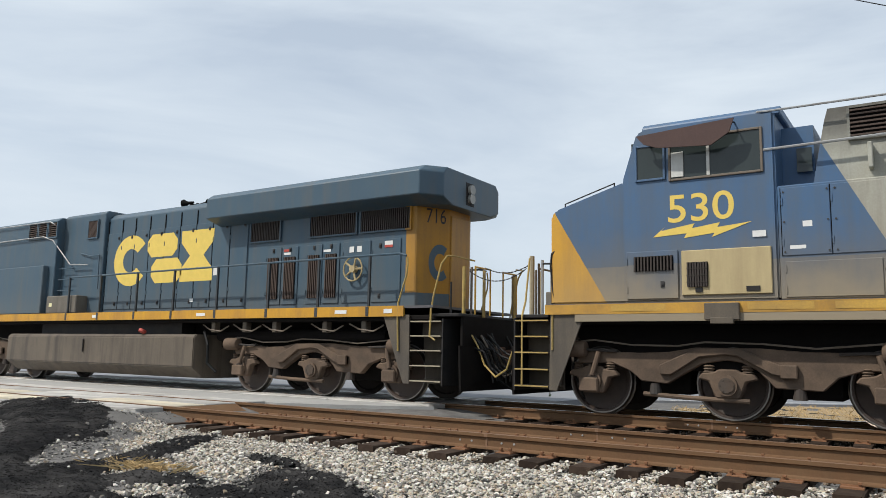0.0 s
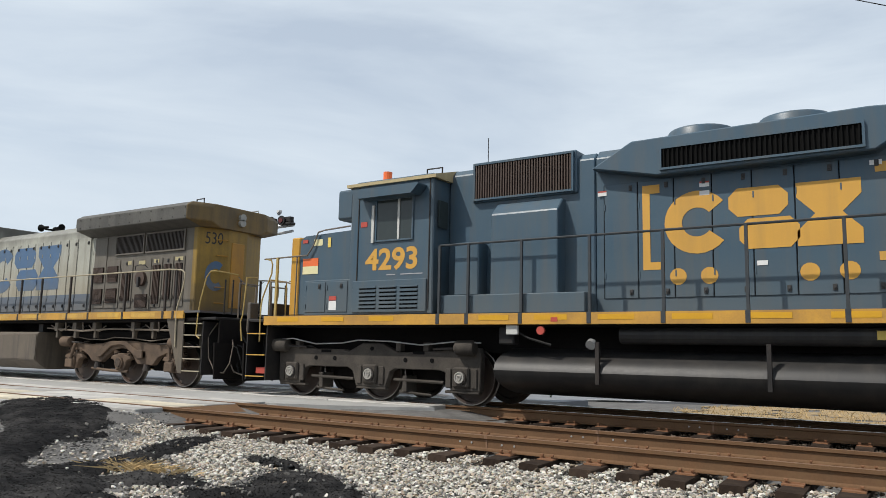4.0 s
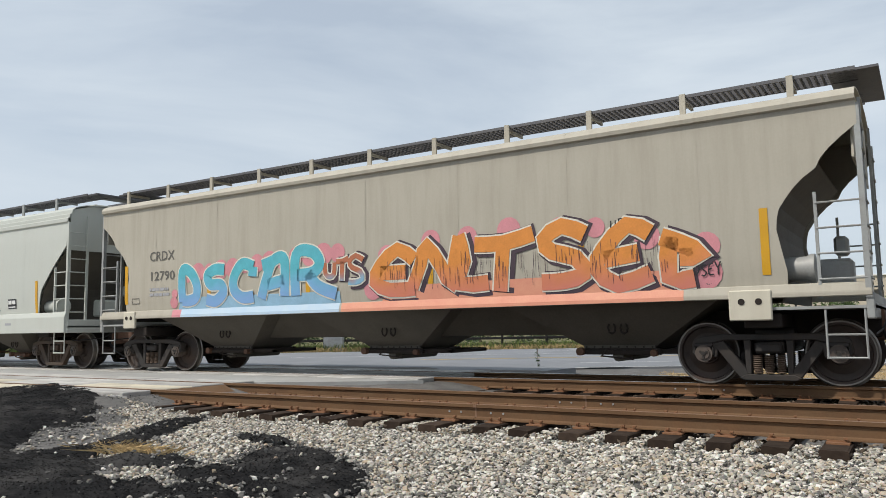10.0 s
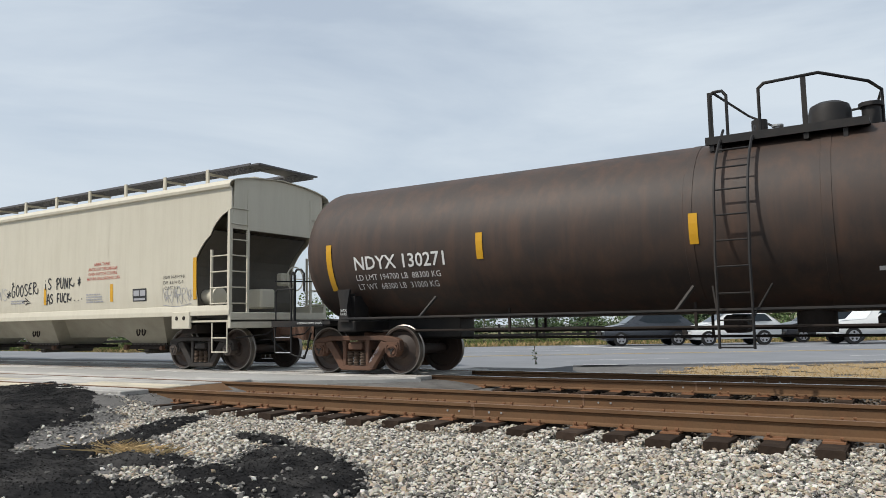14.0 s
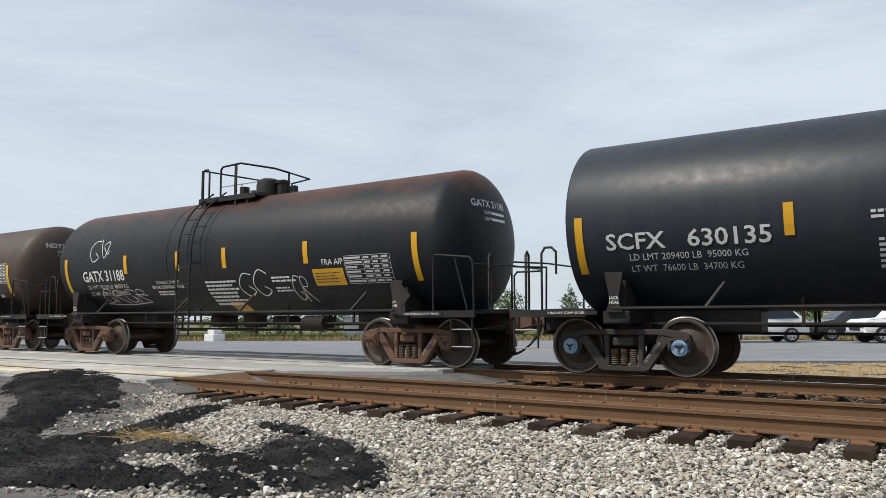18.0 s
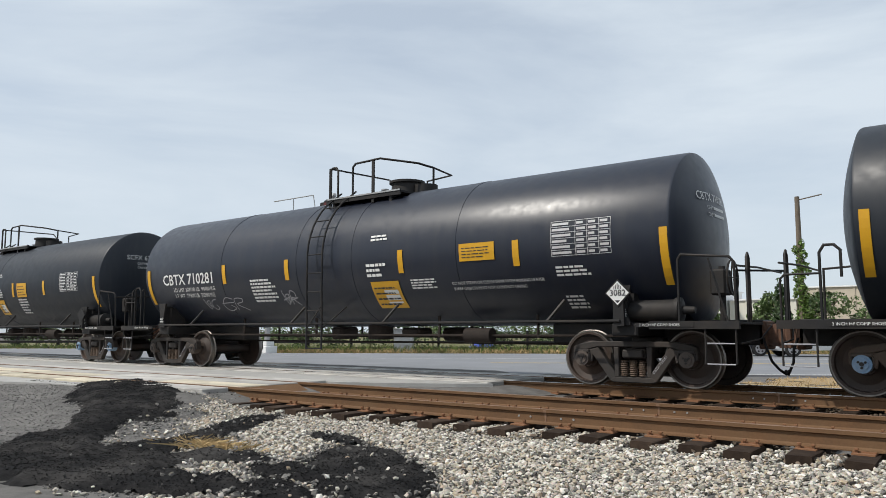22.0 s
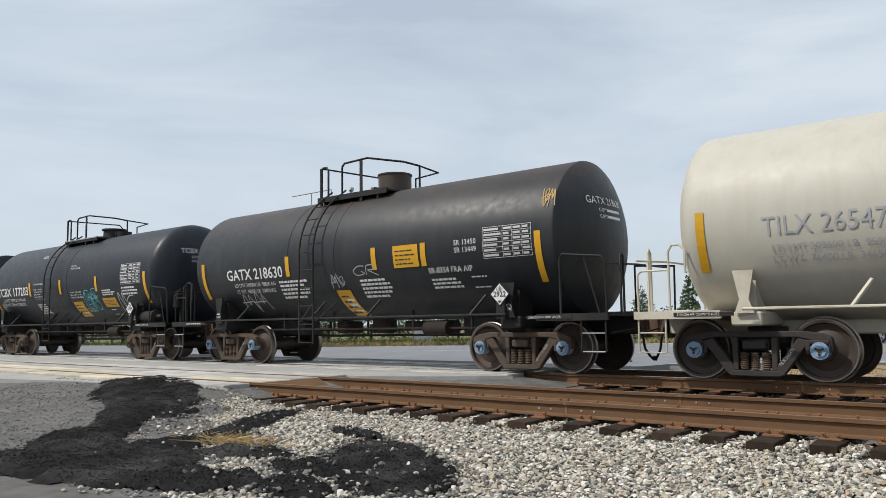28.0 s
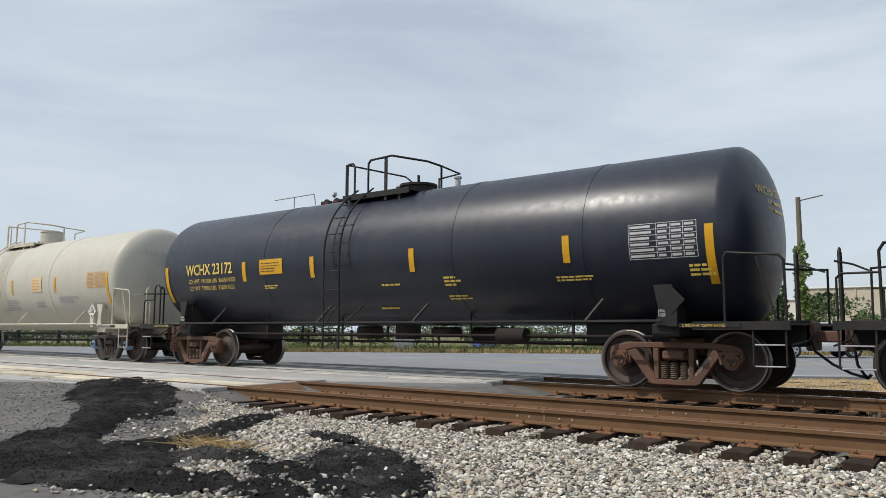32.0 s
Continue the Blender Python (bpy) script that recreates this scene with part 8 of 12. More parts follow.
bars("print_panel", [(5.02, 1.58, 0.50, 0.29)], M["black_ink"], tx, tx_side, "black stencil panel")
bars("panel_print", [(5.06, 1.70, 0.20, 0.13), (5.29, 1.70, 0.20, 0.13), (5.06, 1.60, 0.42, 0.05)], M["grey_ink"], tx, lambda a, b: (a, tx_side(a, b)[1] - 0.004, b))
BK = M["black_ink"]
hand_lettered("sprayed_letter", "NOVA", -6.02, 1.86, 0.33, 0.42, 0.045, BK, tx, tx_side, -0.012, 1.16)
patchwork("spray_smudge", [ring_poly(-5.62, 1.62, 0.11), ring_poly(-5.3, 1.66, 0.09), ring_poly(-5.82, 1.7, 0.07)], paint("blue_overspray", (0.34, 0.44, 0.50), (0.46, 0.49, 0.46), 0.7, scale=14, amount=1.0, bump=0.0), tx, tx_side, 0.001, "faint blue overspray")
strokes("sprayed_underline", [curve_through([(-5.75, 1.66), (-5.3, 1.76), (-4.7, 1.75)])], 0.06, BK, tx, tx_side, "black sprayed underline")
strokes("sprayed_underline", [curve_through([(-5.5, 1.58), (-5.1, 1.66), (-4.66, 1.63)])], 0.045, BK, tx, tx_side, "black sprayed underline")
strokes("sprayed_dot", [[(-5.55, 2.02), (-5.5, 2.06)]], 0.06, BK, tx, lifted(tx_side, 0.002))
# outline piece of joined bubbles
for pts in (arc(-2.62, 1.98, 0.36, 0.24, 150, -60), arc(-2.95, 1.78, 0.22, 0.2, 120, 290), [(-2.72, 2.33), (-2.78, 2.1), (-2.72, 1.86), (-2.62, 1.84), (-2.6, 1.98), (-2.66, 2.0)], arc(-2.05, 2.02, 0.22, 0.22, 160, -80), arc(-2.05, 1.72, 0.26, 0.1, 170, -60),
            arc(-1.62, 2.05, 0.2, 0.18, 170, 20), [(-2.3, 1.86), (-2.34, 1.6), (-2.1, 1.66), (-1.9, 1.68), (-1.7, 1.55)], [(-1.25, 2.0), (-1.45, 1.86), (-1.55, 1.6), (-1.5, 1.45)], arc(-1.2, 1.5, 0.2, 0.12, 170, 30), [(-2.95, 1.58), (-3.0, 1.45)]):
    strokes("spray_outline", [curve_through(pts, 3)], 0.024, BK, tx, tx_side, "thin black sprayed line")
hand_lettered("sprayed_letter", "MWS", -1.12, 1.8, 0.22, 0.3, 0.018, M["grey_ink"], tx, tx_side, -0.01)
hand_lettered("sprayed_letter", "*", -0.44, 1.78, 0.26, 0.24, 0.036, BK, tx, tx_side)
hand_lettered("sprayed_letter", "GOOSER", -0.17, 1.84, 0.175, 0.30, 0.036, BK, tx, tx_side, 0.012, 1.16)
strokes("spray_arrow", [[(0.35, 1.70), (0.5, 1.73), (0.6, 1.71)], [(0.5, 1.80), (0.6, 1.74), (0.76, 1.67), (0.58, 1.66), (0.5, 1.62)]], 0.03, BK, tx, tx_side, "small sprayed arrow")
hand_lettered("sprayed_letter", "iS PUNK *", 1.36, 1.98, 0.155, 0.27, 0.038, BK, tx, tx_side, 0.002)
hand_lettered("sprayed_letter", "AS FUCK ...", 1.5, 1.62, 0.125, 0.22, 0.038, BK, tx, tx_side, 0.006)
strokes("paint_tag", scribble(6.1, 1.50, 0.95, 0.34, 46, 6), 0.014, M["grey_ink"], tx, tx_side, "hand-sprayed scrawl")
strokes("paint_tag", scribble(-4.3, 1.66, 0.3, 0.2, 47, 3), 0.012, M["grey_ink"], tx, tx_side, "hand-sprayed scrawl")
strokes("paint_tag", scribble(-6.4, 1.5, 0.15, 0.16, 48, 2), 0.012, M["grey_ink"], tx, tx_side, "hand-sprayed scrawl")
for r in ((-6.98, -6.55, -1.57, -1.50, 0.92, 1.30), (6.45, 7.05, -1.57, -1.50, 0.92, 1.30)):
    pad = part("jack_pad", boxes(r, bevel=0.015), M["hop_cream"], tx)
    for fx in (0.3, 0.7):
        part("pad_hole", disc(bmesh.new(), (r[0] + (r[1] - r[0]) * fx, r[2] - 0.002 if r[2] < 0 else r[3] + 0.002, r[4] + (r[5] - r[4]) * 0.62), (0, 1, 0), 0.045, 0.012, 14), M["brake"], pad)


# ---- locomotives ----
M["loco_blue"] = paint("weathered_dark_blue_paint", (0.044, 0.084, 0.122), (0.062, 0.100, 0.130), 0.42, scale=1.6, amount=0.8, bump=0.04, dirt=(0.10, 0.10, 0.092), dirt_amount=0.55, streak=True)
M["loco_blue_bright"] = paint("faded_mid_blue_paint", (0.050, 0.118, 0.235), (0.075, 0.125, 0.20), 0.45, scale=1.5, amount=0.9, bump=0.04, dirt=(0.10, 0.10, 0.09), dirt_amount=0.4, streak=True)
M["loco_grey"] = paint("dirty_cream_grey_paint", (0.40, 0.40, 0.345), (0.30, 0.295, 0.25), 0.5, scale=1.2, amount=1.0, bump=0.05, dirt=(0.15, 0.135, 0.11), dirt_amount=0.6, streak=True)
M["loco_yellow"] = paint("weathered_yellow_paint", (0.57, 0.30, 0.022), (0.42, 0.21, 0.03), 0.48, scale=2, amount=0.8, bump=0.04, dirt=(0.20, 0.11, 0.05), dirt_amount=0.45, streak=True)
M["nose_yellow"] = paint("dusty_yellow_paint", (0.60, 0.32, 0.03), (0.48, 0.25, 0.035), 0.5, scale=2, amount=0.8, bump=0.04, dirt=(0.22, 0.13, 0.06), dirt_amount=0.4, streak=True)
M["loco_ochre"] = paint("dulled_yellow_paint", (0.40, 0.20, 0.02), (0.29, 0.15, 0.03), 0.5, scale=2, amount=0.9, bump=0.04, dirt=(0.12, 0.08, 0.04), dirt_amount=0.5, streak=True)
M["loco_olive"] = paint("sooty_olive_yellow_paint", (0.30, 0.185, 0.03), (0.19, 0.125, 0.03), 0.55, scale=2, amount=1.0, bump=0.04, dirt=(0.08, 0.06, 0.035), dirt_amount=0.6, streak=True)
M["loco_sill"] = paint("grimy_sill_paint", (0.36, 0.20, 0.05), (0.55, 0.30, 0.04), 0.6, scale=1.6, amount=1.0, bump=0.08, dirt=(0.07, 0.05, 0.035), dirt_amount=0.5)
M["sill_orange"] = paint("faded_orange_sill", (0.58, 0.31, 0.045), (0.45, 0.24, 0.05), 0.55, scale=2.5, amount=1.0, bump=0.05, dirt=(0.16, 0.10, 0.055), dirt_amount=0.5)
M["loco_stripe"] = paint("faded_reflective_tape", (0.60, 0.37, 0.06), (0.42, 0.25, 0.06), 0.5, scale=2.5, amount=1.0, bump=0.02, dirt=(0.22, 0.14, 0.06), dirt_amount=0.6)
M["loco_grime"] = paint("brown_grimed_panel", (0.13, 0.105, 0.075), (0.075, 0.065, 0.055), 0.62, scale=1.5, amount=1.0, bump=0.08, dirt=(0.05, 0.042, 0.034), dirt_amount=0.6, streak=True)
M["loco_beige"] = paint("beige_repaint_panel", (0.46, 0.37, 0.20), (0.38, 0.30, 0.16), 0.55, scale=3, bump=0.04, dirt=(0.2, 0.14, 0.08), dirt_amount=0.4, streak=True)
M["loco_tank"] = paint("grimed_fuel_tank", (0.145, 0.118, 0.09), (0.10, 0.082, 0.064), 0.5, scale=1.2, amount=1.0, bump=0.06, dirt=(0.03, 0.027, 0.025), dirt_amount=0.7, streak=True, spec=0.3)
M["loco_tank_black"] = paint("black_fuel_tank", (0.022, 0.022, 0.023), (0.04, 0.036, 0.032), 0.5, scale=1.5, bump=0.05, dirt=(0.08, 0.07, 0.06), dirt_amount=0.4, streak=True)
M["louvre"] = paint("dark_louvre", (0.035, 0.028, 0.024), (0.05, 0.036, 0.028), 0.6, scale=6, bump=0.1)
M["louvre_brown"] = paint("rust_tinted_louvre", (0.07, 0.045, 0.034), (0.045, 0.034, 0.028), 0.65, scale=5, bump=0.1)
# near-black that stands for the shade in gaps, holes and behind slats
M["void"] = paint("near_black_fill", (0.006, 0.006, 0.006), None, 0.9, bump=0.0, spec=0.1)
M["rail_pale"] = paint("rubbed_tan_handrail", (0.36, 0.31, 0.21), (0.22, 0.18, 0.12), 0.5, bump=0.06)
M["rail_yellow"] = paint("worn_yellow_handrail", (0.44, 0.31, 0.09), (0.27, 0.2, 0.09), 0.5, bump=0.06, dirt=(0.10, 0.08, 0.05), dirt_amount=0.5, dirt_scale=4)
M["worn_edge"] = paint("worn_step_edge", (0.36, 0.32, 0.23), (0.2, 0.17, 0.12), 0.6, bump=0.08)
M["soot_grey"] = paint("sooty_grey_panel", (0.105, 0.10, 0.088), (0.06, 0.058, 0.052), 0.6, scale=1.2, amount=1.0, bump=0.06, dirt=(0.035, 0.032, 0.03), dirt_amount=0.6, streak=True)
M["soot_yellow"] = paint("sooty_yellow_panel", (0.20, 0.125, 0.035), (0.10, 0.075, 0.04), 0.6, scale=1.5, amount=1.0, bump=0.06, dirt=(0.05, 0.042, 0.034), dirt_amount=0.6, streak=True)
M["dull_sticker"] = paint("faded_sticker", (0.42, 0.36, 0.2), (0.3, 0.26, 0.17), 0.6)
M["rail_brown"] = paint("brown_grimed_handrail", (0.16, 0.13, 0.10), (0.09, 0.075, 0.06), 0.6, bump=0.08)
M["ge_truck"] = paint("brown_dust_coated_casting", (0.165, 0.116, 0.082), (0.095, 0.070, 0.053), 0.8, scale=3, amount=0.9, bump=0.25, dirt=(0.045, 0.036, 0.03), dirt_amount=0.7, spec=0.15)
M["emd_truck"] = paint("grey_brown_casting", (0.085, 0.073, 0.061), (0.045, 0.040, 0.035), 0.78, scale=3, amount=1.0, bump=0.3, dirt=(0.03, 0.026, 0.023), dirt_amount=0.7, spec=0.2)
M["hub_silver"] = paint("bright_bearing_cap", (0.42, 0.40, 0.36), (0.22, 0.2, 0.18), 0.45, metal=0.3, bump=0.1)
M["awning"] = paint("maroon_awning", (0.075, 0.04, 0.034), (0.05, 0.03, 0.028), 0.7, bump=0.1)
M["glass_dark"] = paint("tinted_cab_glass", (0.035, 0.045, 0.045), None, 0.08, bump=0.0)
M["lens"] = paint("headlight_lens", (0.30, 0.30, 0.28), None, 0.15, bump=0.0)
M["gold_ink"] = paint("orange_gold_lettering", (0.60, 0.325, 0.055), (0.52, 0.28, 0.06), 0.5, scale=3, bump=0.0, dirt=(0.25, 0.17, 0.07), dirt_amount=0.3, streak=True)
M["cream_ink"] = paint("cream_sticker", (0.72, 0.66, 0.38), None, 0.5, bump=0.0)
# darker than frame_black, to keep the depth below the engines black
M["under_black"] = paint("near_black_underframe", (0.009, 0.008, 0.008), (0.016, 0.014, 0.012), 0.85, bump=0.1, spec=0.1)
M["slate_grime"] = paint("dust_grimed_blue_paint", (0.135, 0.137, 0.138), (0.105, 0.118, 0.138), 0.5, scale=1.3, amount=1.0, bump=0.05, dirt=(0.19, 0.165, 0.13), dirt_amount=0.7, streak=True)
M["hood_grime"] = paint("brown_dust_over_grey_paint", (0.155, 0.138, 0.112), (0.105, 0.094, 0.078), 0.58, scale=1.3, amount=1.0, bump=0.05, dirt=(0.085, 0.07, 0.055), dirt_amount=0.7, streak=True)
M["rail_dark"] = paint("dark_handrail", (0.028, 0.034, 0.040), (0.06, 0.06, 0.058), 0.5, bump=0.06)
M["white_trim"] = paint("white_window_trim", (0.55, 0.55, 0.52), (0.4, 0.4, 0.37), 0.5, bump=0.03)


def dusted(m, dust, z0, z1, amount):
    """Adds road dust thrown up from below: thick at z0, gone at z1, with a ragged edge."""
    n, l = m.node_tree.nodes, m.node_tree.links
    co, sep, no, ad, mr, mx = n.new("ShaderNodeTexCoord"), n.new("ShaderNodeSeparateXYZ"), n.new("ShaderNodeTexNoise"), n.new("ShaderNodeMath"), n.new("ShaderNodeMapRange"), n.new("ShaderNodeMixRGB")
    no.inputs["Scale"].default_value, no.inputs["Detail"].default_value = 1.6, 6.0
    ad.operation = "MULTIPLY_ADD"
    ad.inputs[1].default_value = 0.9
    l.new(co.outputs["Object"], no.inputs["Vector"])
    l.new(co.outputs["Object"], sep.inputs[0])
    l.new(no.outputs["Fac"], ad.inputs[0])
    l.new(sep.outputs["Z"], ad.inputs[2])
    mr.inputs["From Min"].default_value, mr.inputs["From Max"].default_value = z0 + 0.45, z1 + 0.45
    mr.inputs["To Min"].default_value, mr.inputs["To Max"].default_value = amount, 0.0
    l.new(ad.outputs[0], mr.inputs["Value"])
    base = n["Principled BSDF"].inputs["Base Color"]
    l.new(base.links[0].from_socket, mx.inputs[1])
    mx.inputs[2].default_value = (*dust, 1)
    l.new(mr.outputs[0], mx.inputs[0])
    l.new(mx.outputs[0], base)


for key, dust, z0, z1, amount in (("loco_blue_bright", (0.15, 0.135, 0.105), 1.9, 2.9, 0.75), ("slate_grime", (0.29, 0.235, 0.155), 1.7, 2.4, 0.85), ("loco_grey", (0.27, 0.215, 0.13), 1.9, 3.4, 0.6), ("loco_grey", (0.05, 0.045, 0.04), 4.35, 3.75, 0.8), ("nose_yellow", (0.34, 0.24, 0.12), 1.6, 2.6, 0.5), ("tank_rusted", (0.15, 0.055, 0.03), 4.05, 3.3, 0.9), ("tank_dusty", (0.085, 0.06, 0.043), 4.05, 3.2, 0.7),
                                  ("loco_blue", (0.13, 0.13, 0.115), 1.7, 2.5, 0.35), ("loco_olive", (0.07, 0.055, 0.04), 1.8, 2.6, 0.8)):
    dusted(M[key], dust, z0, z1, amount)


class Engine:
    """Builds parts given by their place along the train, under one locomotive."""

    def __init__(self, label, centre, coat, knots=((-60, -60), (60, 60))):
        self.coat, self.knots = coat, knots
        self.u = self.along(centre)
        self.rear = self.u + knots[-1][0] - knots[-1][1]      # takes places on the rear end back to drawn ones
        self.o = thing("locomotive", label, "locomotive", pose(self.u, FAR_Y, 0), "locomotives of the train")
        CARS.append((self.o, self.u))

    def along(self, x):
        """Place along the train of a drawn place x."""
        for (a, b), (c, d) in zip(self.knots[:-1], self.knots[1:]):
            if x <= c:
                return b + (x - a) * (d - b) / (c - a)
        return x

    def at(self, x):
        return self.along(x) - self.u

    def put(self, name, bm, mat=None, parent=None, label="", smooth=None):
        mats = mat or self.coat(bm)
        for v in bm.verts:
            v.co.x = self.at(v.co.x)
        return part(name, bm, mats, parent or self.o, label, smooth)

    def wrap(self, y, lift=0.004):
        return lambda x, z: (self.at(x), -y - lift, z)

    def text(self, name, rows, mat, y, label=""):
        return lettering(name, rows, mat, self.o, self.wrap(y), label)

    def bar(self, name, rows, mat, y, label=""):
        return bars(name, rows, mat, self.o, self.wrap(y), label)


def plain(mat):
    return lambda bm: mat


def hood_bm(x0, x1, w, z0, z1, cut=0.12, a=0.0, b=0.0):
    """A hood: a long box with chamfered roof edges and, at the far end, corners cut back by a and b."""
    prof = [(-w, z0), (w, z0), (w, z1 - cut), (w - cut, z1), (-w + cut, z1), (-w, z1 - cut)]
    bm = bmesh.new()
    rings = [[bm.verts.new((x0, y, z)) for y, z in prof], [bm.verts.new((x1, y, z)) for y, z in prof]]
    if a:
        rings.append([bm.verts.new((x1 + a, math.copysign(min(abs(y), w - b), y), z)) for y, z in prof])
    n = len(prof)
    for p, q in zip(rings[:-1], rings[1:]):
        for k in range(n):
            bm.faces.new((p[k], p[(k + 1) % n], q[(k + 1) % n], q[k]))
    bm.faces.new(rings[0][::-1])
    bm.faces.new(rings[-1])
    bmesh.ops.remove_doubles(bm, verts=bm.verts, dist=0.0005)
    bmesh.ops.recalc_face_normals(bm, faces=bm.faces)
    bmesh.ops.bevel(bm, geom=list(bm.edges), offset=0.018, segments=1, affect="EDGES")
    return bm


def grille(e, name, x0, x1, z0, z1, y, mat, pitch=0.06, upright=True, frame=True, label=""):
    """A framed opening with slats in front of a near-black back."""
    bm = boxes((x0, x1, -y - 0.006, -y + 0.02, z0, z1))
    g = e.put(name, bm, M["void"], None, label)
    sl = bmesh.new()
    if upright:
        n = max(3, int((x1 - x0) / pitch))
        for k in range(n):
            x = x0 + (x1 - x0) * (k + 0.5) / n
            box(sl, x - 0.012, x + 0.012, -y - 0.035, -y - 0.006, z0, z1)
    else:
        n = max(3, int((z1 - z0) / pitch))
        for k in range(n):
            z = z0 + (z1 - z0) * (k + 0.5) / n
            prism(sl, [(x0, z - 0.012), (x1, z - 0.012), (x1, z + 0.012), (x0, z + 0.012)], -y - 0.04, -y - 0.006)
    s = e.put("louvre_slats", sl, M[mat], g)
    s["kind"] = "stuff"
    if frame:
        f = 0.035
        e.put("grille_frame", boxes((x0 - f, x0, -y - 0.045, -y, z0 - f, z1 + f), (x1, x1 + f, -y - 0.045, -y, z0 - f, z1 + f), (x0, x1, -y - 0.045, -y, z0 - f, z0), (x0, x1, -y - 0.045, -y, z1, z1 + f)), None, g)
    return g


def door(e, x0, x1, z0, z1, y, latches=((0.5, 0.93), (0.5, 0.06)), proud=0.022, gap=0.012, name="hood_door"):
    d = e.put(name, boxes((x0 + gap, x1 - gap, -y - proud, -y, z0, z1), bevel=0.007))
    for fx, fz in latches:
        x, z = x0 + (x1 - x0) * fx, z0 + (z1 - z0) * fz
        e.put("latch", boxes((x - 0.028, x + 0.028, -y - proud - 0.018, -y - proud, z - 0.045, z + 0.045), (x - 0.012, x + 0.012, -y - proud - 0.035, -y - proud, z - 0.02, z + 0.01), bevel=0.004), M["steel_dark"], d)
    for fz in (0.2, 0.8):
        z = z0 + (z1 - z0) * fz
        e.put("hinge", boxes((x0 + gap, x0 + gap + 0.02, -y - proud - 0.012, -y - proud + 0.002, z - 0.05, z + 0.05)), None, d)
    return d


def railing(e, points, posts, foot, r=0.018, mat=None, side=(-1, 1), post=None):
    """A handrail with stanchions, on both sides."""
    for s in side:
        bm = pipe([(x, s * y, z) for x, y, z in points], r)
        h = e.put("handrail", bm, mat)
        for x, top in posts:
            e.put("stanchion", boxes((x - 0.022, x + 0.022, s * 1.47 - 0.022, s * 1.47 + 0.022, foot - 0.14, top), (x - 0.035, x + 0.035, s * 1.51 - 0.012, s * 1.51 + 0.012, foot - 0.16, foot + 0.02)), post or mat, h)


def grab(e, p, q, out, mat, r=0.012):
    """A grab iron from p to q, standing out by the vector out."""
    p, q, o = Vector(p), Vector(q), Vector(out)
    return e.put("grab_iron", pipe([p, p + o, q + o, q], r), mat)


def end_steps(e, x0, x1, levels, mat, edge, tread=None, slanted=True):
    """A step well at a corner, x0 beside the body and x1 at the end: back, cheeks, treads with worn edges."""
    a, b = min(x0, x1), max(x0, x1)
    d = 1 if x1 > x0 else -1
    for s in (-1, 1):
        w = e.put("step_well", boxes((a, b, s * 0.86 - 0.02, s * 0.86 + 0.02, levels[0] - 0.05, 1.55), bevel=0.006), mat, None, "step well at the corner of the frame")
        outer = bmesh.new()
        y0, y1 = sorted((s * 0.88, s * 1.46))
        box(outer, x1 - 0.015, x1 + 0.015, y0, y1, levels[0] - 0.06, 1.52)
        e.put("step_cheek", outer, M["frame_black"], w)
        if not slanted:
            box(outer := bmesh.new(), x0 - 0.015, x0 + 0.015, y0, y1, levels[0] - 0.06, 1.52)
            e.put("step_cheek", outer, mat, w)
        cheek = bmesh.new()
        y0, y1 = sorted((s * 1.44, s * 1.475))
        prism(cheek, [(x0 - d * 0.62, 1.60), (x0 - d * 0.02, 1.60), (x0 - d * 0.0, levels[0] - 0.04), (x0 - d * 0.13, levels[0] - 0.04)], y0, y1)
        if slanted:
            e.put("step_cheek", cheek, mat, w, "slanted cheek plate beside the steps")
        for k, z in enumerate(levels):
            back = 0.86 + 0.10 * k * 4 / len(levels) * 0.6
            y0, y1 = sorted((s * 0.88, s * 1.47))
            t = e.put("step", boxes((a + 0.02, b - 0.02, y0, y1, z, z + 0.025), bevel=0.004), tread or M["rail_brown"], w)
            y0, y1 = sorted((s * 1.472, s * 1.488))
            e.put("step_edge", boxes((a + 0.02, b - 0.02, y0, y1, z + 0.004, z + 0.026)), edge, t, "worn step edge")
            y0, y1 = sorted((s * (back + 0.06), s * (back + 0.09)))
            if k < len(levels) - 1:
                e.put("riser", boxes((a + 0.02, b - 0.02, y0, y1, z + 0.025, levels[k + 1])), mat, t)


def plow(e, x, d, mat):
    """A pilot sheet with a shallow plough below the end."""
    bm = bmesh.new()
    outline = [(-1.42, 0.26), (1.42, 0.26), (1.46, 1.05), (0.45, 1.05), (0.42, 0.62), (-0.42, 0.62), (-0.45, 1.05), (-1.46, 1.05)]
    a = [bm.verts.new((x + d * (0.22 - 0.10 * abs(y)), y, z)) for y, z in outline]
    b = [bm.verts.new((x + d * (0.22 - 0.10 * abs(y)) - d * 0.04, y, z)) for y, z in outline]
    n = len(a)
    fs = [bm.faces.new(a), bm.faces.new(b[::-1])] + [bm.faces.new((a[i], b[i], b[(i + 1) % n], a[(i + 1) % n])) for i in range(n)]
    bmesh.ops.recalc_face_normals(bm, faces=fs)
    e.put("pilot_plough", bm, mat, None, "dark steel pilot plough")
    for k, y in enumerate((-1.02, -0.86, -0.70, 0.70, 0.86, 1.02)):
        e.put("brake_hose", pipe([(x + d * 0.1, y, 1.02), (x + d * 0.3, y, 0.95 + 0.02 * k), (x + d * 0.42, y * 0.98, 0.68), (x + d * 0.45, y * 0.92, 0.42 + 0.02 * (k % 3))], 0.018), M["hose"])


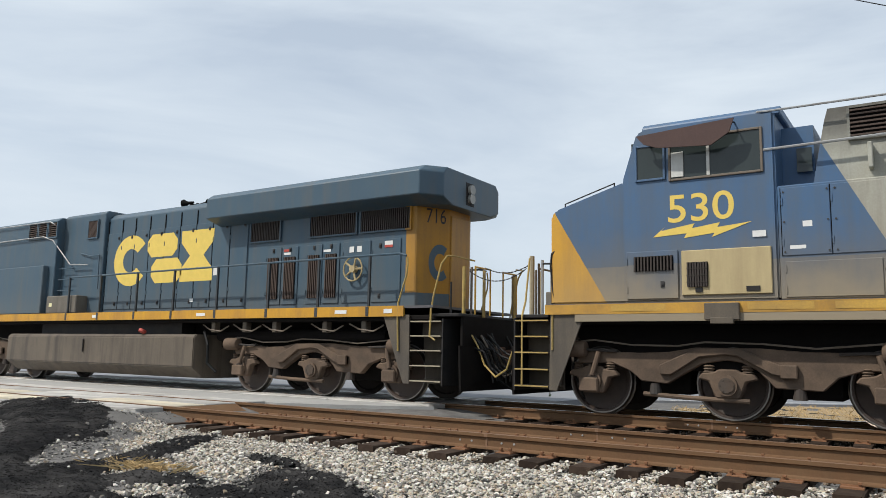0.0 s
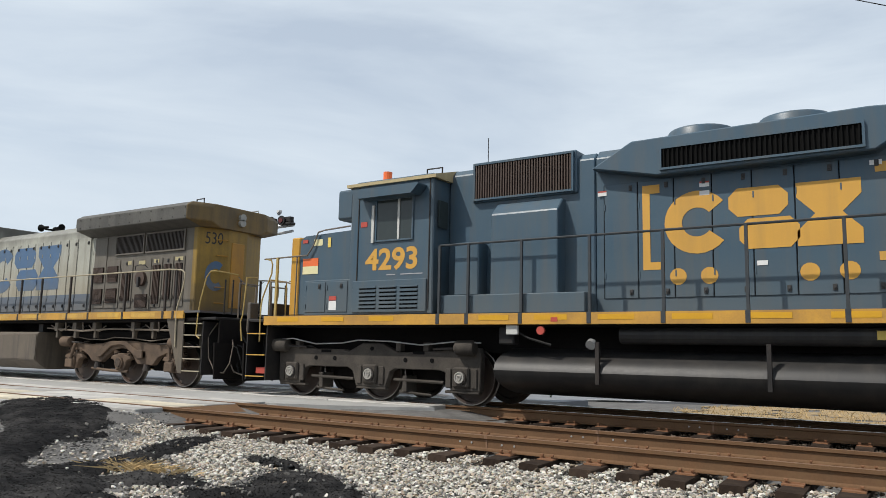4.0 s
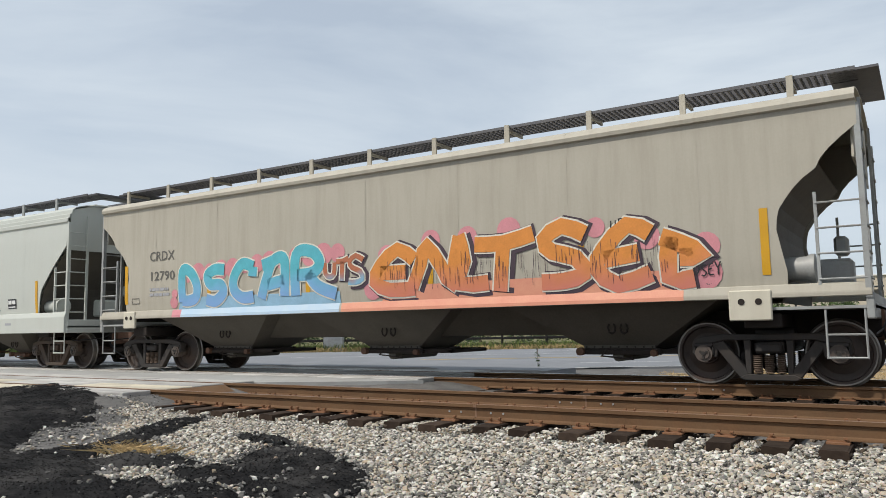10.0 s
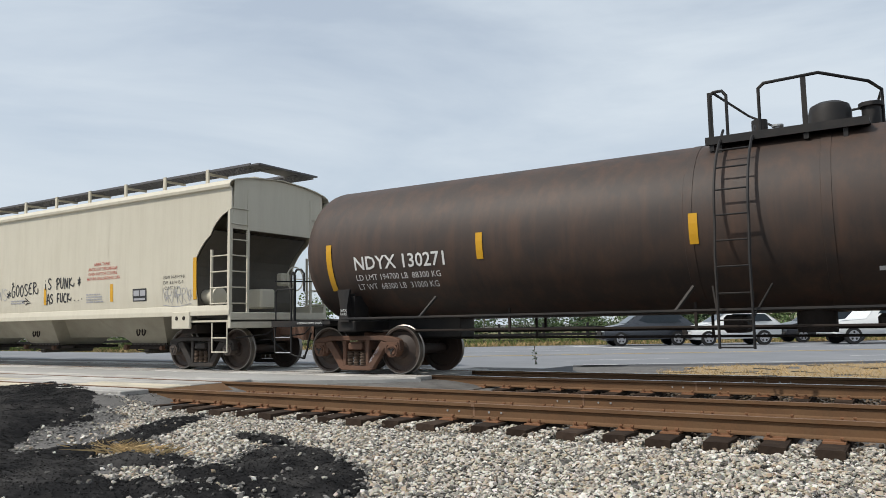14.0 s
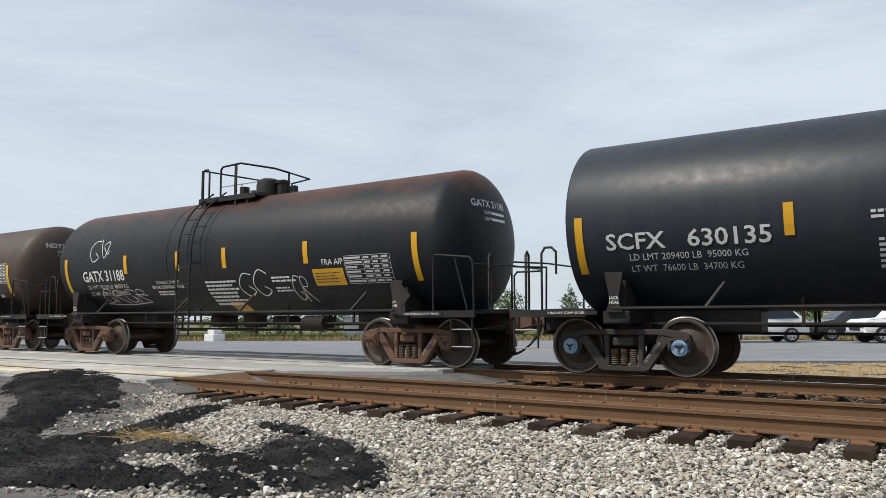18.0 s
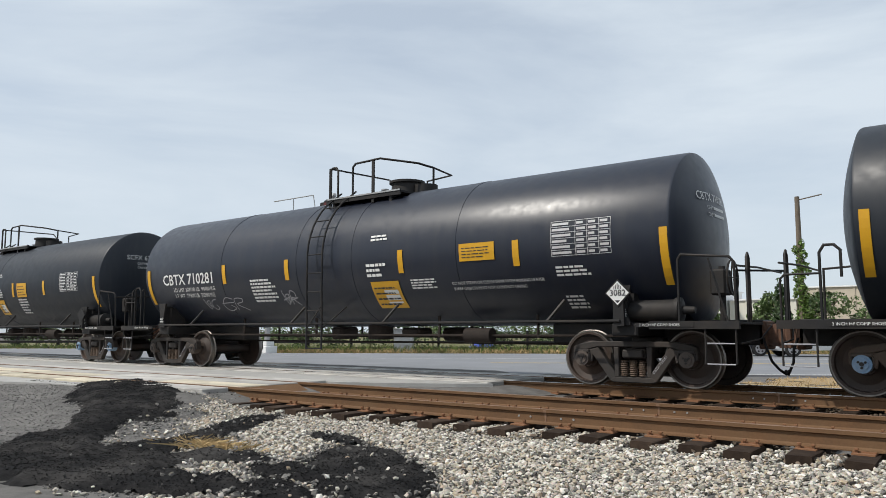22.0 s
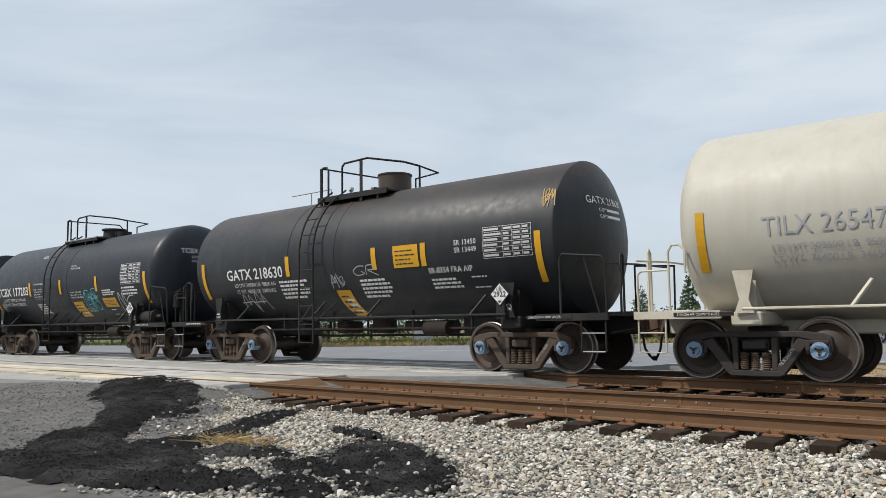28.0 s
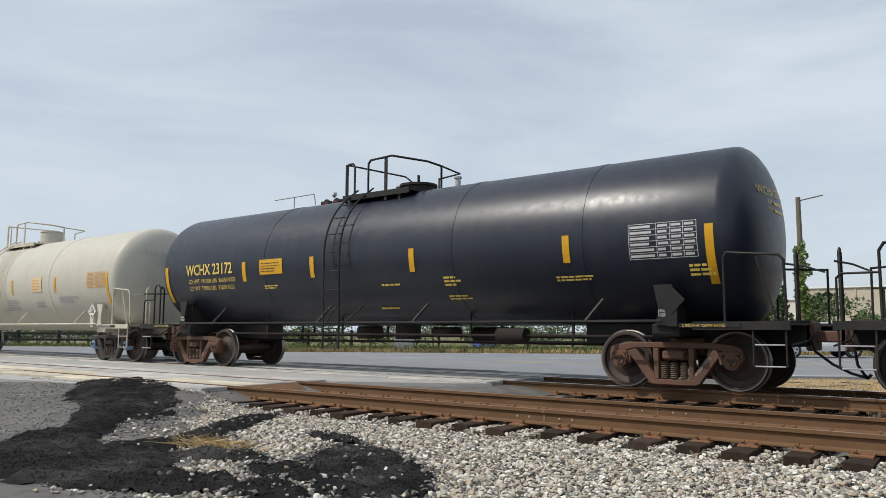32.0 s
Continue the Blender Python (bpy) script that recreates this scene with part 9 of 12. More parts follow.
def hose_tangle(e, x0, x1):
    """Jumper cables that sag between two coupled engines."""
    for k, (y, sag, w) in enumerate(((-0.65, 0.45, 0.02), (-0.5, 0.35, 0.02), (-0.35, 0.55, 0.028), (0.3, 0.4, 0.02), (0.55, 0.5, 0.02))):
        pts = []
        for i in range(9):
            f = i / 8
            pts.append((x0 + (x1 - x0) * f, y + 0.06 * math.sin(3 * f + k), 1.25 - 4 * sag * f * (1 - f) + 0.05 * math.sin(5 * f + k)))
        e.put("jumper_cable", pipe(pts, w), M["hose"])


def chain(e, p, q, sag, mat):
    """A safety chain between two posts, link by link in one piece."""
    bm = bmesh.new()
    n = 30
    for i in range(n):
        pts = []
        for f in (i / n, (i + 1.05) / n):
            pts.append((p[0] + (q[0] - p[0]) * f, p[1] + (q[1] - p[1]) * f, p[2] + (q[2] - p[2]) * f - 4 * sag * f * (1 - f)))
        rod(bm, pts[0], pts[1], 0.006 if i % 2 else 0.011, 5)
    return e.put("safety_chain", bm, mat)


GE_FRAME = [(-2.35, 0.92), (-2.1, 1.0), (-1.3, 0.98), (-0.85, 1.0), (-0.45, 1.07), (0.45, 1.07), (1.0, 1.03), (1.55, 1.02), (2.1, 0.99), (2.35, 0.92), (2.3, 0.78), (1.75, 0.78), (1.45, 0.68), (1.25, 0.49), (0.65, 0.51), (0.43, 0.74), (0.2, 0.86), (-0.02, 0.89), (-0.36, 0.83), (-0.62, 0.68), (-0.88, 0.52), (-1.27, 0.55), (-1.44, 0.69), (-1.75, 0.82), (-2.3, 0.80)]
GE_CHEVRON = [(-0.98, 0.66), (-0.80, 0.66), (-0.38, 0.93), (-0.02, 0.97), (0.16, 0.95), (0.62, 0.70), (0.95, 0.66), (0.95, 0.82), (0.72, 0.84), (0.18, 1.06), (-0.44, 1.05), (-0.98, 0.80)]
EMD_FRAME = [(-2.42, 1.02), (-1.48, 0.97), (-0.74, 0.97), (-0.57, 0.93), (-0.22, 1.09), (0.26, 1.09), (0.62, 0.93), (1.45, 0.96), (1.82, 1.0), (2.42, 1.03), (2.46, 0.9), (2.44, 0.27), (1.84, 0.27), (1.72, 0.58), (1.58, 0.62), (0.58, 0.62), (0.46, 0.56), (0.36, 0.27), (-0.36, 0.27), (-0.46, 0.56), (-0.58, 0.62), (-1.58, 0.62), (-1.72, 0.58), (-1.84, 0.27), (-2.44, 0.27), (-2.46, 0.9)]


def engine_truck(e, u, style, r, flip=1):
    """A three-axle truck: cast frames, axle boxes, brake cylinders, rods and wheelsets."""
    x = e.at(u)
    mat = M["ge_truck"] if style == "ge" else M["emd_truck"]
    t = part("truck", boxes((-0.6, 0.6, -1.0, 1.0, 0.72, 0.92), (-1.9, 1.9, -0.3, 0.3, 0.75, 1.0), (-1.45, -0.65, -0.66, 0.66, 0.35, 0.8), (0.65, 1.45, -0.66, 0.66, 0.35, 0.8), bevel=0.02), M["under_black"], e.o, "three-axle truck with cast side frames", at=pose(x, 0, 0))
    key = ("engine_wheelset", style)
    if key not in FRAME_ME:
        FRAME_ME[key] = mesh_from("wheelset", wheelset_mesh(r), (M["wheel"], M["tread"]), 35)
    for ax in (-2.06, 0.0, 2.06):
        w = part("wheelset", FRAME_ME[key], None, t, at=pose(ax, 0, r))
        WHEELS.append((w, (ax, 0, r), r, e.along(u) + ax))
    for s in (-1, 1):
        ya, yb = s * 0.98, s * 1.13
        fr = bmesh.new()
        prism(fr, [(flip * a, z) for a, z in (GE_FRAME if style == "ge" else EMD_FRAME)], ya, yb)
        bmesh.ops.bevel(fr, geom=list(fr.edges), offset=0.014, segments=1, affect="EDGES")
        f = part("side_frame", fr, mat, t)
        if style == "ge":
            ch = bmesh.new()
            prism(ch, [(flip * a, z) for a, z in GE_CHEVRON], yb, s * 1.20)
            box(ch, flip * 0.84 - 0.11, flip * 0.84 + 0.11, min(s * 1.13, s * 1.23), max(s * 1.13, s * 1.23), 0.65, 0.84)
            bmesh.ops.bevel(ch, geom=list(ch.edges), offset=0.014, segments=1, affect="EDGES")
            part("frame_web", ch, mat, f, "raised web of the casting")
            for ax in (-2.06, 0.0, 2.06):
                b = bmesh.new()
                prism(b, [(ax - 0.42, 0.62), (ax - 0.36, 0.70), (ax - 0.18, 0.72), (ax - 0.12, 0.76), (ax + 0.12, 0.76), (ax + 0.18, 0.72), (ax + 0.36, 0.70), (ax + 0.42, 0.62), (ax + 0.26, 0.58), (ax + 0.2, 0.42), (ax + 0.16, 0.34), (ax - 0.16, 0.34), (ax - 0.2, 0.42), (ax - 0.26, 0.58)], s * 1.0, s * 1.16)
                bmesh.ops.bevel(b, geom=list(b.edges), offset=0.02, segments=1, affect="EDGES")
                disc(b, (ax, s * 1.17, r), (0, s, 0), 0.15, 0.08, 20)
                k = part("axle_box", b, mat, t)
                c = bmesh.new()
                disc(c, (ax, s * 1.215, r), (0, s, 0), 0.11, 0.03, 20)
                for q in range(6):
                    a = q * 1.047
                    disc(c, (ax + 0.085 * math.cos(a), s * 1.232, r + 0.085 * math.sin(a)), (0, s, 0), 0.014, 0.015, 6)
                part("cover_cap", c, M["truck"], k)
                if ax:
                    part("damper_link", pipe([(ax + (0.12 if ax < 0 else -0.12), s * 1.2, 0.99), (ax + (0.02 if ax < 0 else -0.02), s * 1.24, 0.62)], 0.042, 8), mat, t)
                    part("link_bracket", boxes((ax - 0.2, ax + 0.12, min(s * 1.16, s * 1.27), max(s * 1.16, s * 1.27), 0.36, 0.58), bevel=0.02), mat, t)
                for dx in (-0.27, 0.27):
                    sp = bmesh.new()
                    lathe(sp, [(0.0, 0.06), (0.02, 0.085), (0.04, 0.06), (0.06, 0.085), (0.08, 0.06), (0.10, 0.085), (0.12, 0.06)], 12, "z")
                    part("coil_spring", sp, mat, t, smooth=40, at=pose(ax + dx, s * 1.07, 0.70))
            for xx in (-1.08, 0.95):
                part("rubber_mount", disc(bmesh.new(), (flip * xx, s * 1.06, 0.44), (0, 0, 1), 0.10, 0.16, 12, 0.07), M["truck_dark"], t)
            part("tie_rod", pipe([(-1.25, s * 1.1, 0.36), (-0.6, s * 1.12, 0.33), (0.3, s * 1.12, 0.31)], 0.035, 8), mat, t)
        else:
            for hx in (-1.42, -0.92, 0.82, 1.42):
                part("lightening_hole", disc(bmesh.new(), (hx, s * 1.135, 0.79), (0, s, 0), 0.042, 0.012, 14), M["void"], f)
            part("lightening_hole", disc(bmesh.new(), (0.02, s * 1.135, 0.99), (0, s, 0), 0.04, 0.012, 14), M["void"], f)
            for hx in (-1.15, 1.12):
                part("frame_window", boxes((hx - 0.13, hx + 0.13, s * 1.132 - 0.006, s * 1.132 + 0.006, 0.90, 0.955)), M["void"], f)
            for ax in (-2.06, 0.0, 2.06):
                k = part("axle_box", boxes((ax - 0.17, ax + 0.17, min(s * 1.0, s * 1.19), max(s * 1.0, s * 1.19), 0.33, 0.69), bevel=0.03), mat, t)
                part("bearing_ring", disc(bmesh.new(), (ax, s * 1.20, r), (0, s, 0), 0.13, 0.03, 22), M["truck_dark"], k)
                c = bmesh.new()
                lathe(c, [(s * 1.215, 0.105), (s * 1.235, 0.1), (s * 1.235, 0.078), (s * 1.22, 0.075)], 20, "y")
                bmesh.ops.translate(c, verts=c.verts, vec=(ax, 0, r))
                for q in range(3):
                    a0, a1 = q * 2.094 + 0.5, q * 2.094 + 2.594
                    rod(c, (ax + 0.06 * math.cos(a0), s * 1.225, r + 0.06 * math.sin(a0)), (ax + 0.06 * math.cos(a1), s * 1.225, r + 0.06 * math.sin(a1)), 0.014, 5)
                part("bearing_cap", c, M["hub_silver"], k, "bright ringed bearing cap")
                part("pedestal_tie", boxes((ax - 0.36, ax + 0.36, min(s * 1.0, s * 1.12), max(s * 1.0, s * 1.12), 0.225, 0.275), bevel=0.01), mat, t)
                for dx in (-0.27, 0.27):
                    part("pedestal_liner", boxes((ax + dx - 0.06, ax + dx + 0.06, min(s * 1.13, s * 1.16), max(s * 1.13, s * 1.16), 0.32, 0.66), bevel=0.012), mat, f)
            for x0, x1 in ((-1.6, -0.5), (0.5, 1.62)):
                part("brake_rod", pipe([(x0, s * 1.03, 0.42), (x1, s * 1.03, 0.40)], 0.03, 8), mat, t)
                part("brake_hanger", boxes((x0 + 0.2, x0 + 0.3, min(s * 0.7, s * 1.05), max(s * 0.7, s * 1.05), 0.2, 0.5), bevel=0.01), mat, t)
                part("brake_beam", pipe([(x0 + 0.1, s * 0.98, 0.2), (x1 - 0.3, s * 0.98, 0.16)], 0.024, 8), mat, t)
            for x0 in (-1.95, 0.65, 1.28):
                part("spring_plank", boxes((x0 - 0.06, x0 + 0.06, min(s * 1.0, s * 1.14), max(s * 1.0, s * 1.14), 0.95, 1.12), bevel=0.01), mat, t)
        for d, x0 in ((-1, -2.2), (1, 2.02)):
            cy = bmesh.new()
            lathe(cy, [(-0.2, 0.05), (-0.19, 0.10), (-0.15, 0.135), (0.16, 0.135), (0.2, 0.11), (0.21, 0.05)], 16, "x")
            bmesh.ops.translate(cy, verts=cy.verts, vec=(x0 + d * 0.15, s * 1.2, 1.03))
            c = part("brake_cylinder", cy, mat, t, smooth=40)
            part("push_rod", pipe([(x0 + d * 0.0, s * 1.2, 1.02), (x0 - d * 0.55, s * 1.17, 1.0)], 0.022, 6), M["truck_dark"], c)
        rr = random.Random(int(u * 10))
        pts = [(-2.5, s * 1.24, 1.13), (-2.0, s * 1.22, 1.17), (-1.4, s * 1.18, 1.08 + rr.uniform(-.02, .03)), (-0.7, s * 1.16, 1.09), (-0.3, s * 1.16, 1.15), (0.5, s * 1.16, 1.13), (1.2, s * 1.18, 1.07), (2.0, s * 1.2, 1.14), (2.5, s * 1.22, 1.12)]
        part("brake_pipe", pipe(pts, 0.014, 6), M["rail_brown"] if style == "ge" else M["galv"], t)
        if style == "ge":
            part("sand_hose", pipe([(flip * -2.3, s * 1.1, 1.2), (flip * -2.45, s * 1.05, 0.7), (flip * -2.35, s * 0.8, 0.22)], 0.018), M["hose"], t)
    return t


def horn_cluster(e, x, y, z):
    h = e.put("air_horn", boxes((x - 0.06, x + 0.06, y - 0.3, y + 0.3, z, z + 0.04), (x - 0.03, x + 0.03, y - 0.03, y + 0.03, z - 0.25, z)), M["void"], None, "black air horn with three bells")
    for k, (d, ln) in enumerate(((-1, 0.36), (1, 0.30), (-1, 0.42))):
        bm = bmesh.new()
        lathe(bm, [(0.0, 0.03), (ln * 0.6, 0.045), (ln * 0.9, 0.085), (ln, 0.11)], 14, "x")
        if d < 0:
            bmesh.ops.scale(bm, verts=bm.verts, vec=(-1, 1, 1))
            bmesh.ops.reverse_faces(bm, faces=bm.faces)
        bmesh.ops.translate(bm, verts=bm.verts, vec=(x, y + (k - 1) * 0.24, z + 0.09))
        e.put("horn_bell", bm, M["void"], h, smooth=40)


def emblem(e, x0, x1, z0, z1, y, mat, name="company_emblem"):
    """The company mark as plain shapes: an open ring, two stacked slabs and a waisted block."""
    h = z1 - z0
    w = (x1 - x0) / 3
    cx, cz = x0 + w * 0.56, (z0 + z1) / 2
    n = 28
    q = lambda k, f: (cx + w * 0.56 * f * math.cos(2 * math.pi * k / n), cz + h * 0.5 * f * math.sin(2 * math.pi * k / n))
    polys = [[q(k, 1), q(k + 1, 1), q(k + 1, 0.46), q(k, 0.46)] for k in range(3, n - 3)]
    mx, r = x0 + w * 1.62, w * 0.46
    for a, b, lean in ((z0 + h * 0.53, z1 - h * 0.03, -0.08), (z0 + h * 0.03, z0 + h * 0.49, 0.08)):
        d, c = (b - a) * 0.3, lean * w
        polys.append([(mx - r + c, a + d), (mx - r * 0.7 + c, a), (mx + r * 0.7 + c, a), (mx + r + c, a + d), (mx + r + c, b - d), (mx + r * 0.7 + c, b), (mx - r * 0.7 + c, b), (mx - r + c, b - d)])
    bx, r = x0 + w * 2.58, w * 0.46
    polys += [[(bx - r, z1 - h * 0.03), (bx - r, z1 - h * 0.25), (bx - r * 0.42, cz), (bx + r * 0.42, cz), (bx + r, z1 - h * 0.25), (bx + r, z1 - h * 0.03)],
              [(bx - r, z0 + h * 0.03), (bx + r, z0 + h * 0.03), (bx + r, z0 + h * 0.25), (bx + r * 0.42, cz), (bx - r * 0.42, cz), (bx - r, z0 + h * 0.25)]]
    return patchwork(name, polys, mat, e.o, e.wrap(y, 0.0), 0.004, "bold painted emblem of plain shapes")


def side_wrap_chamfer(e, x0, y0, a, b, lift=0.006):
    """A flat panel on a corner facet: s runs from 0 at the side to 1 at the end face."""
    n = Vector((b, -a, 0)).normalized() * lift
    return lambda s, z: (e.at(x0) + a * s + n.x, -y0 + b * s + n.y, z)


def windows_box(e, x0, x1, z0, z1, y, split, frame_mat):
    w = e.put("cab_window", boxes((x0, x1, -y - 0.012, -y + 0.02, z0, z1)), M["glass_dark"], None, "dark cab side window")
    f = 0.035
    e.put("window_frame", boxes((x0 - f, x0, -y - 0.03, -y + 0.01, z0 - f, z1 + f), (x1, x1 + f, -y - 0.03, -y + 0.01, z0 - f, z1 + f), (x0, x1, -y - 0.03, -y + 0.01, z0 - f, z0), (x0, x1, -y - 0.03, -y + 0.01, z1, z1 + f), bevel=0.006), frame_mat, w)
    if split:
        e.put("window_post", boxes((split - 0.022, split + 0.022, -y - 0.032, -y + 0.01, z0, z1)), M["white_trim"], w)
    return w


# ---- the middle engine, two-tone with a wide nose ----
BLU, GRY, YEL = M["loco_blue_bright"], M["loco_grey"], M["nose_yellow"]


def two_tone():
    def cut(bm):
        planes = [((-1.51, 0, 4.33), (1.89, 0, 0.95)), ((0, 0, 2.30), (0, 0, 1)), ((-5.3, 0, 3.26), (1.47, 0, 0.87)), ((12.95, 0, 0), (1, 0, 0)), ((9.0, 0, 0), (1, 0, 0)), ((0, 0, 3.95), (0, 0, 1))]
        for co, no in planes:
            bmesh.ops.bisect_plane(bm, geom=list(bm.verts) + list(bm.edges) + list(bm.faces), plane_co=co, plane_no=no)
        for f in bm.faces:
            p = f.calc_center_median()
            u, z = p.x, p.z
            if (u + 5.3) * 1.47 + (z - 3.26) * 0.87 < 0 and u < -4:
                f.material_index = 2
            elif u > 12.95 and 1.95 < z < 4.2 and u > 13.0:
                f.material_index = 3
            elif u > 9.0 and z < 3.95:
                f.material_index = 5
            elif z < 2.42 and u < -1.9:
                f.material_index = 1 if z > 2.30 else 4
            elif z < 2.30 and u < 3.88:
                f.material_index = 4
            elif (u + 1.51) * 1.89 + (z - 4.33) * 0.95 < 0 or z < 2.30:
                f.material_index = 1
            else:
                f.material_index = 0
        return (GRY, BLU, YEL, M["loco_olive"], M["slate_grime"], M["hood_grime"])
    return cut


E = Engine("weathered blue and cream-grey wide-nosed diesel locomotive, grimy with road dust", 3.93, two_tone(),
           ((-60, -60.86), (1.7, 0.86), (2.86, 2.18), (3.58, 2.98), (3.9, 3.26), (7.6, 7.16), (8.86, 8.56), (9.02, 8.77), (12.65, 12.42), (13.08, 12.88), (60, 59.80)))
nose = bmesh.new()
prism(nose, [(-5.36, 1.73), (-5.36, 3.2), (-5.26, 3.29), (-4.11, 3.64), (-4.05, 3.6), (-4.05, 1.73)], -1.42, 1.42)
bmesh.ops.bevel(nose, geom=list(nose.edges), offset=0.035, segments=2, affect="EDGES")
E.put("nose", nose, None, None, "wide nose with a yellow front corner")
cab = bmesh.new()
prism(cab, [(-4.10, 1.73), (-4.10, 3.64), (-3.87, 4.36), (-3.72, 4.42), (-1.87, 4.42), (-1.87, 1.73)], -1.5, 1.5)
bmesh.ops.bevel(cab, geom=list(cab.edges), offset=0.03, segments=2, affect="EDGES")
cab = E.put("cab", cab, None, None, "blue cab")
E.put("cab_roof", hood_bm(-3.82, -1.8, 1.36, 4.40, 4.54, 0.07), BLU, cab)
E.put("windshield", boxes((-4.03, -3.98, -1.25, -0.15, 3.72, 4.28), (-4.03, -3.98, 0.15, 1.25, 3.72, 4.28)), M["glass_dark"], cab)
windows_box(E, -3.85, -3.45, 3.62, 4.12, 1.5, None, BLU)
windows_box(E, -3.33, -2.06, 3.58, 4.17, 1.5, -2.78, M["rail_brown"])
E.put("window_blind", boxes((-3.32, -3.14, -1.535, -1.512, 3.60, 3.98)), M["white_trim"], None, "pale blind behind the side window")
aw = bmesh.new()
prism(aw, [(-3.78, 4.24), (-2.35, 4.32), (-2.42, 4.12), (-2.68, 3.96), (-3.45, 4.02), (-3.66, 4.10)], -1.76, -1.735)
E.put("awning", aw, M["awning"], None, "maroon sunshade over the side window")
E.put("awning_bracket", pipe([(-3.7, -1.5, 4.28), (-3.7, -1.74, 4.2)], 0.012), M["frame_black"])
E.put("awning_bracket", pipe([(-2.4, -1.5, 4.33), (-2.4, -1.74, 4.26)], 0.012), M["frame_black"])
E.text("road_number", [("530", 0.43, -3.42, 2.92, 0.004, 1.12)], M["yellow_ink"], 1.5, "yellow road number on the cab")
patchwork("lightning_bolt", [[(-3.62, 2.71), (-3.12, 2.74), (-3.16, 2.67), (-2.72, 2.72), (-2.76, 2.66), (-2.2, 2.85), (-2.68, 2.80), (-2.64, 2.87), (-3.04, 2.81), (-3.0, 2.88), (-3.5, 2.80), (-3.44, 2.86)]], M["yellow_ink"], E.o, E.wrap(1.5, 0.0), 0.005, "yellow zigzag flash under the number")
beige = E.put("equipment_door", boxes((-3.20, -1.96, -1.535, -1.5, 1.82, 2.48), bevel=0.01), M["loco_beige"], None, "beige repainted equipment door")
g = grille(E, "mesh_vent", -3.12, -2.82, 1.94, 2.30, 1.535, "louvre", 0.035, True, False)
for z in (2.0, 2.1, 2.2):
    E.put("mesh_bar", boxes((-3.12, -2.82, -1.578, -1.57, z, z + 0.012)), M["louvre"], g)
E.put("door_handle", boxes((-2.3, -2.12, -1.55, -1.53, 1.86, 1.93), (-3.0, -2.9, -1.55, -1.53, 1.86, 1.93)), M["frame_black"], beige)
door(E, -4.05, -3.24, 1.78, 2.50, 1.5, ((0.7, 0.3),), 0.03, name="equipment_door")
grille(E, "small_vent", -3.92, -3.32, 2.20, 2.42, 1.53, "louvre", 0.05, True, False)
E.put("jacking_pad", boxes((-2.88, -2.4, -1.58, -1.5, 1.46, 1.70), (-2.80, -2.48, -1.585, -1.5, 1.40, 1.50), bevel=0.01), M["loco_grime"], None, "grimy jacking pad")
cabt = E.put("lower_cabinet", boxes((-1.86, 1.66, -1.5, 1.5, 1.73, 3.32), bevel=0.015), None, None, "long equipment cabinet beside the cab")
aux = bmesh.new()
prism(aux, [(-1.42, 3.32), (-1.25, 4.2), (-1.2, 4.38), (1.68, 4.38), (1.68, 3.32)], -1.33, 1.33)
E.put("auxiliary_hood", aux, None, None, "grey hood behind the cab with three vents")
E.put("cab_back_recess", boxes((-1.87, -1.44, -0.9, 0.9, 3.32, 4.3)), BLU)
E.put("recess_window", boxes((-1.66, -1.46, -1.0, -0.95, 3.6, 3.95)), M["glass_dark"])
for x0, x1 in ((-0.93, -0.34), (-0.05, 0.58), (0.88, 1.50)):
    grille(E, "roof_vent", x0, x1, 3.92, 4.33, 1.33, "louvre_brown", 0.055, False, True)
for x in (-0.26, 0.68):
    E.put("vent_cover", boxes((x - 0.05, x + 0.12, -1.39, -1.33, 3.9, 4.36), bevel=0.01), GRY)
for x0, x1 in ((-1.82, -1.2), (-1.2, -0.2), (-0.2, 0.76), (0.76, 1.62)):
    door(E, x0, x1, 2.33, 3.28, 1.5, (), 0.014, 0.006, "access_panel")
    E.put("door_gap", boxes((x0 - 0.006, x0 + 0.006, -1.507, -1.49, 2.33, 3.28)), M["void"], cabt)
    for fx in (0.06, 0.94):
        for fz in (2.38, 2.8, 3.22):
            E.put("bolt", disc(bmesh.new(), (x0 + (x1 - x0) * fx, -1.518, fz), (0, 1, 0), 0.014, 0.012, 6), M["steel_dark"], cabt)
for x0, x1 in ((-1.8, -0.62), (-0.62, 0.61), (0.61, 1.65)):
    door(E, x0, x1, 1.76, 2.25, 1.5, (), 0.014, 0.006, "access_panel")
for x in (-0.7, 0.6):
    E.put("rail_bracket", boxes((x - 0.03, x + 0.03, -1.52, -1.33, 3.45, 3.80), bevel=0.01), GRY)
railing(E, [(-2.05, 1.5, 3.86), (1.62, 1.5, 3.90), (1.95, 1.5, 4.3)], [], 0, 0.02, M["galv"], (-1,))
railing(E, [(-2.1, 1.46, 4.44), (-1.95, 1.5, 4.42), (1.9, 1.5, 4.40), (2.05, 1.3, 4.3), (2.75, 1.25, 3.2), (3.6, 1.25, 3.22)], [], 0, 0.016, M["galv"], (-1,))
E.put("blower_housing", hood_bm(1.68, 3.88, 1.16, 3.2, 4.53, 0.10), None, None, "tall blower housing with a screened intake")
grille(E, "blower_intake", 2.86, 3.58, 3.78, 4.24, 1.16, "louvre", 0.03, True, True)
dr = bmesh.new()
lathe(dr, [(1.75, 0.05), (1.75, 0.34), (3.3, 0.34), (3.38, 0.28), (3.40, 0.05)], 20, "z")
bmesh.ops.translate(dr, verts=dr.verts, vec=(2.0, -1.08, 0))
E.put("air_filter_drum", dr, M["hood_grime"], None, "upright drum-shaped duct on the walkway", 40)
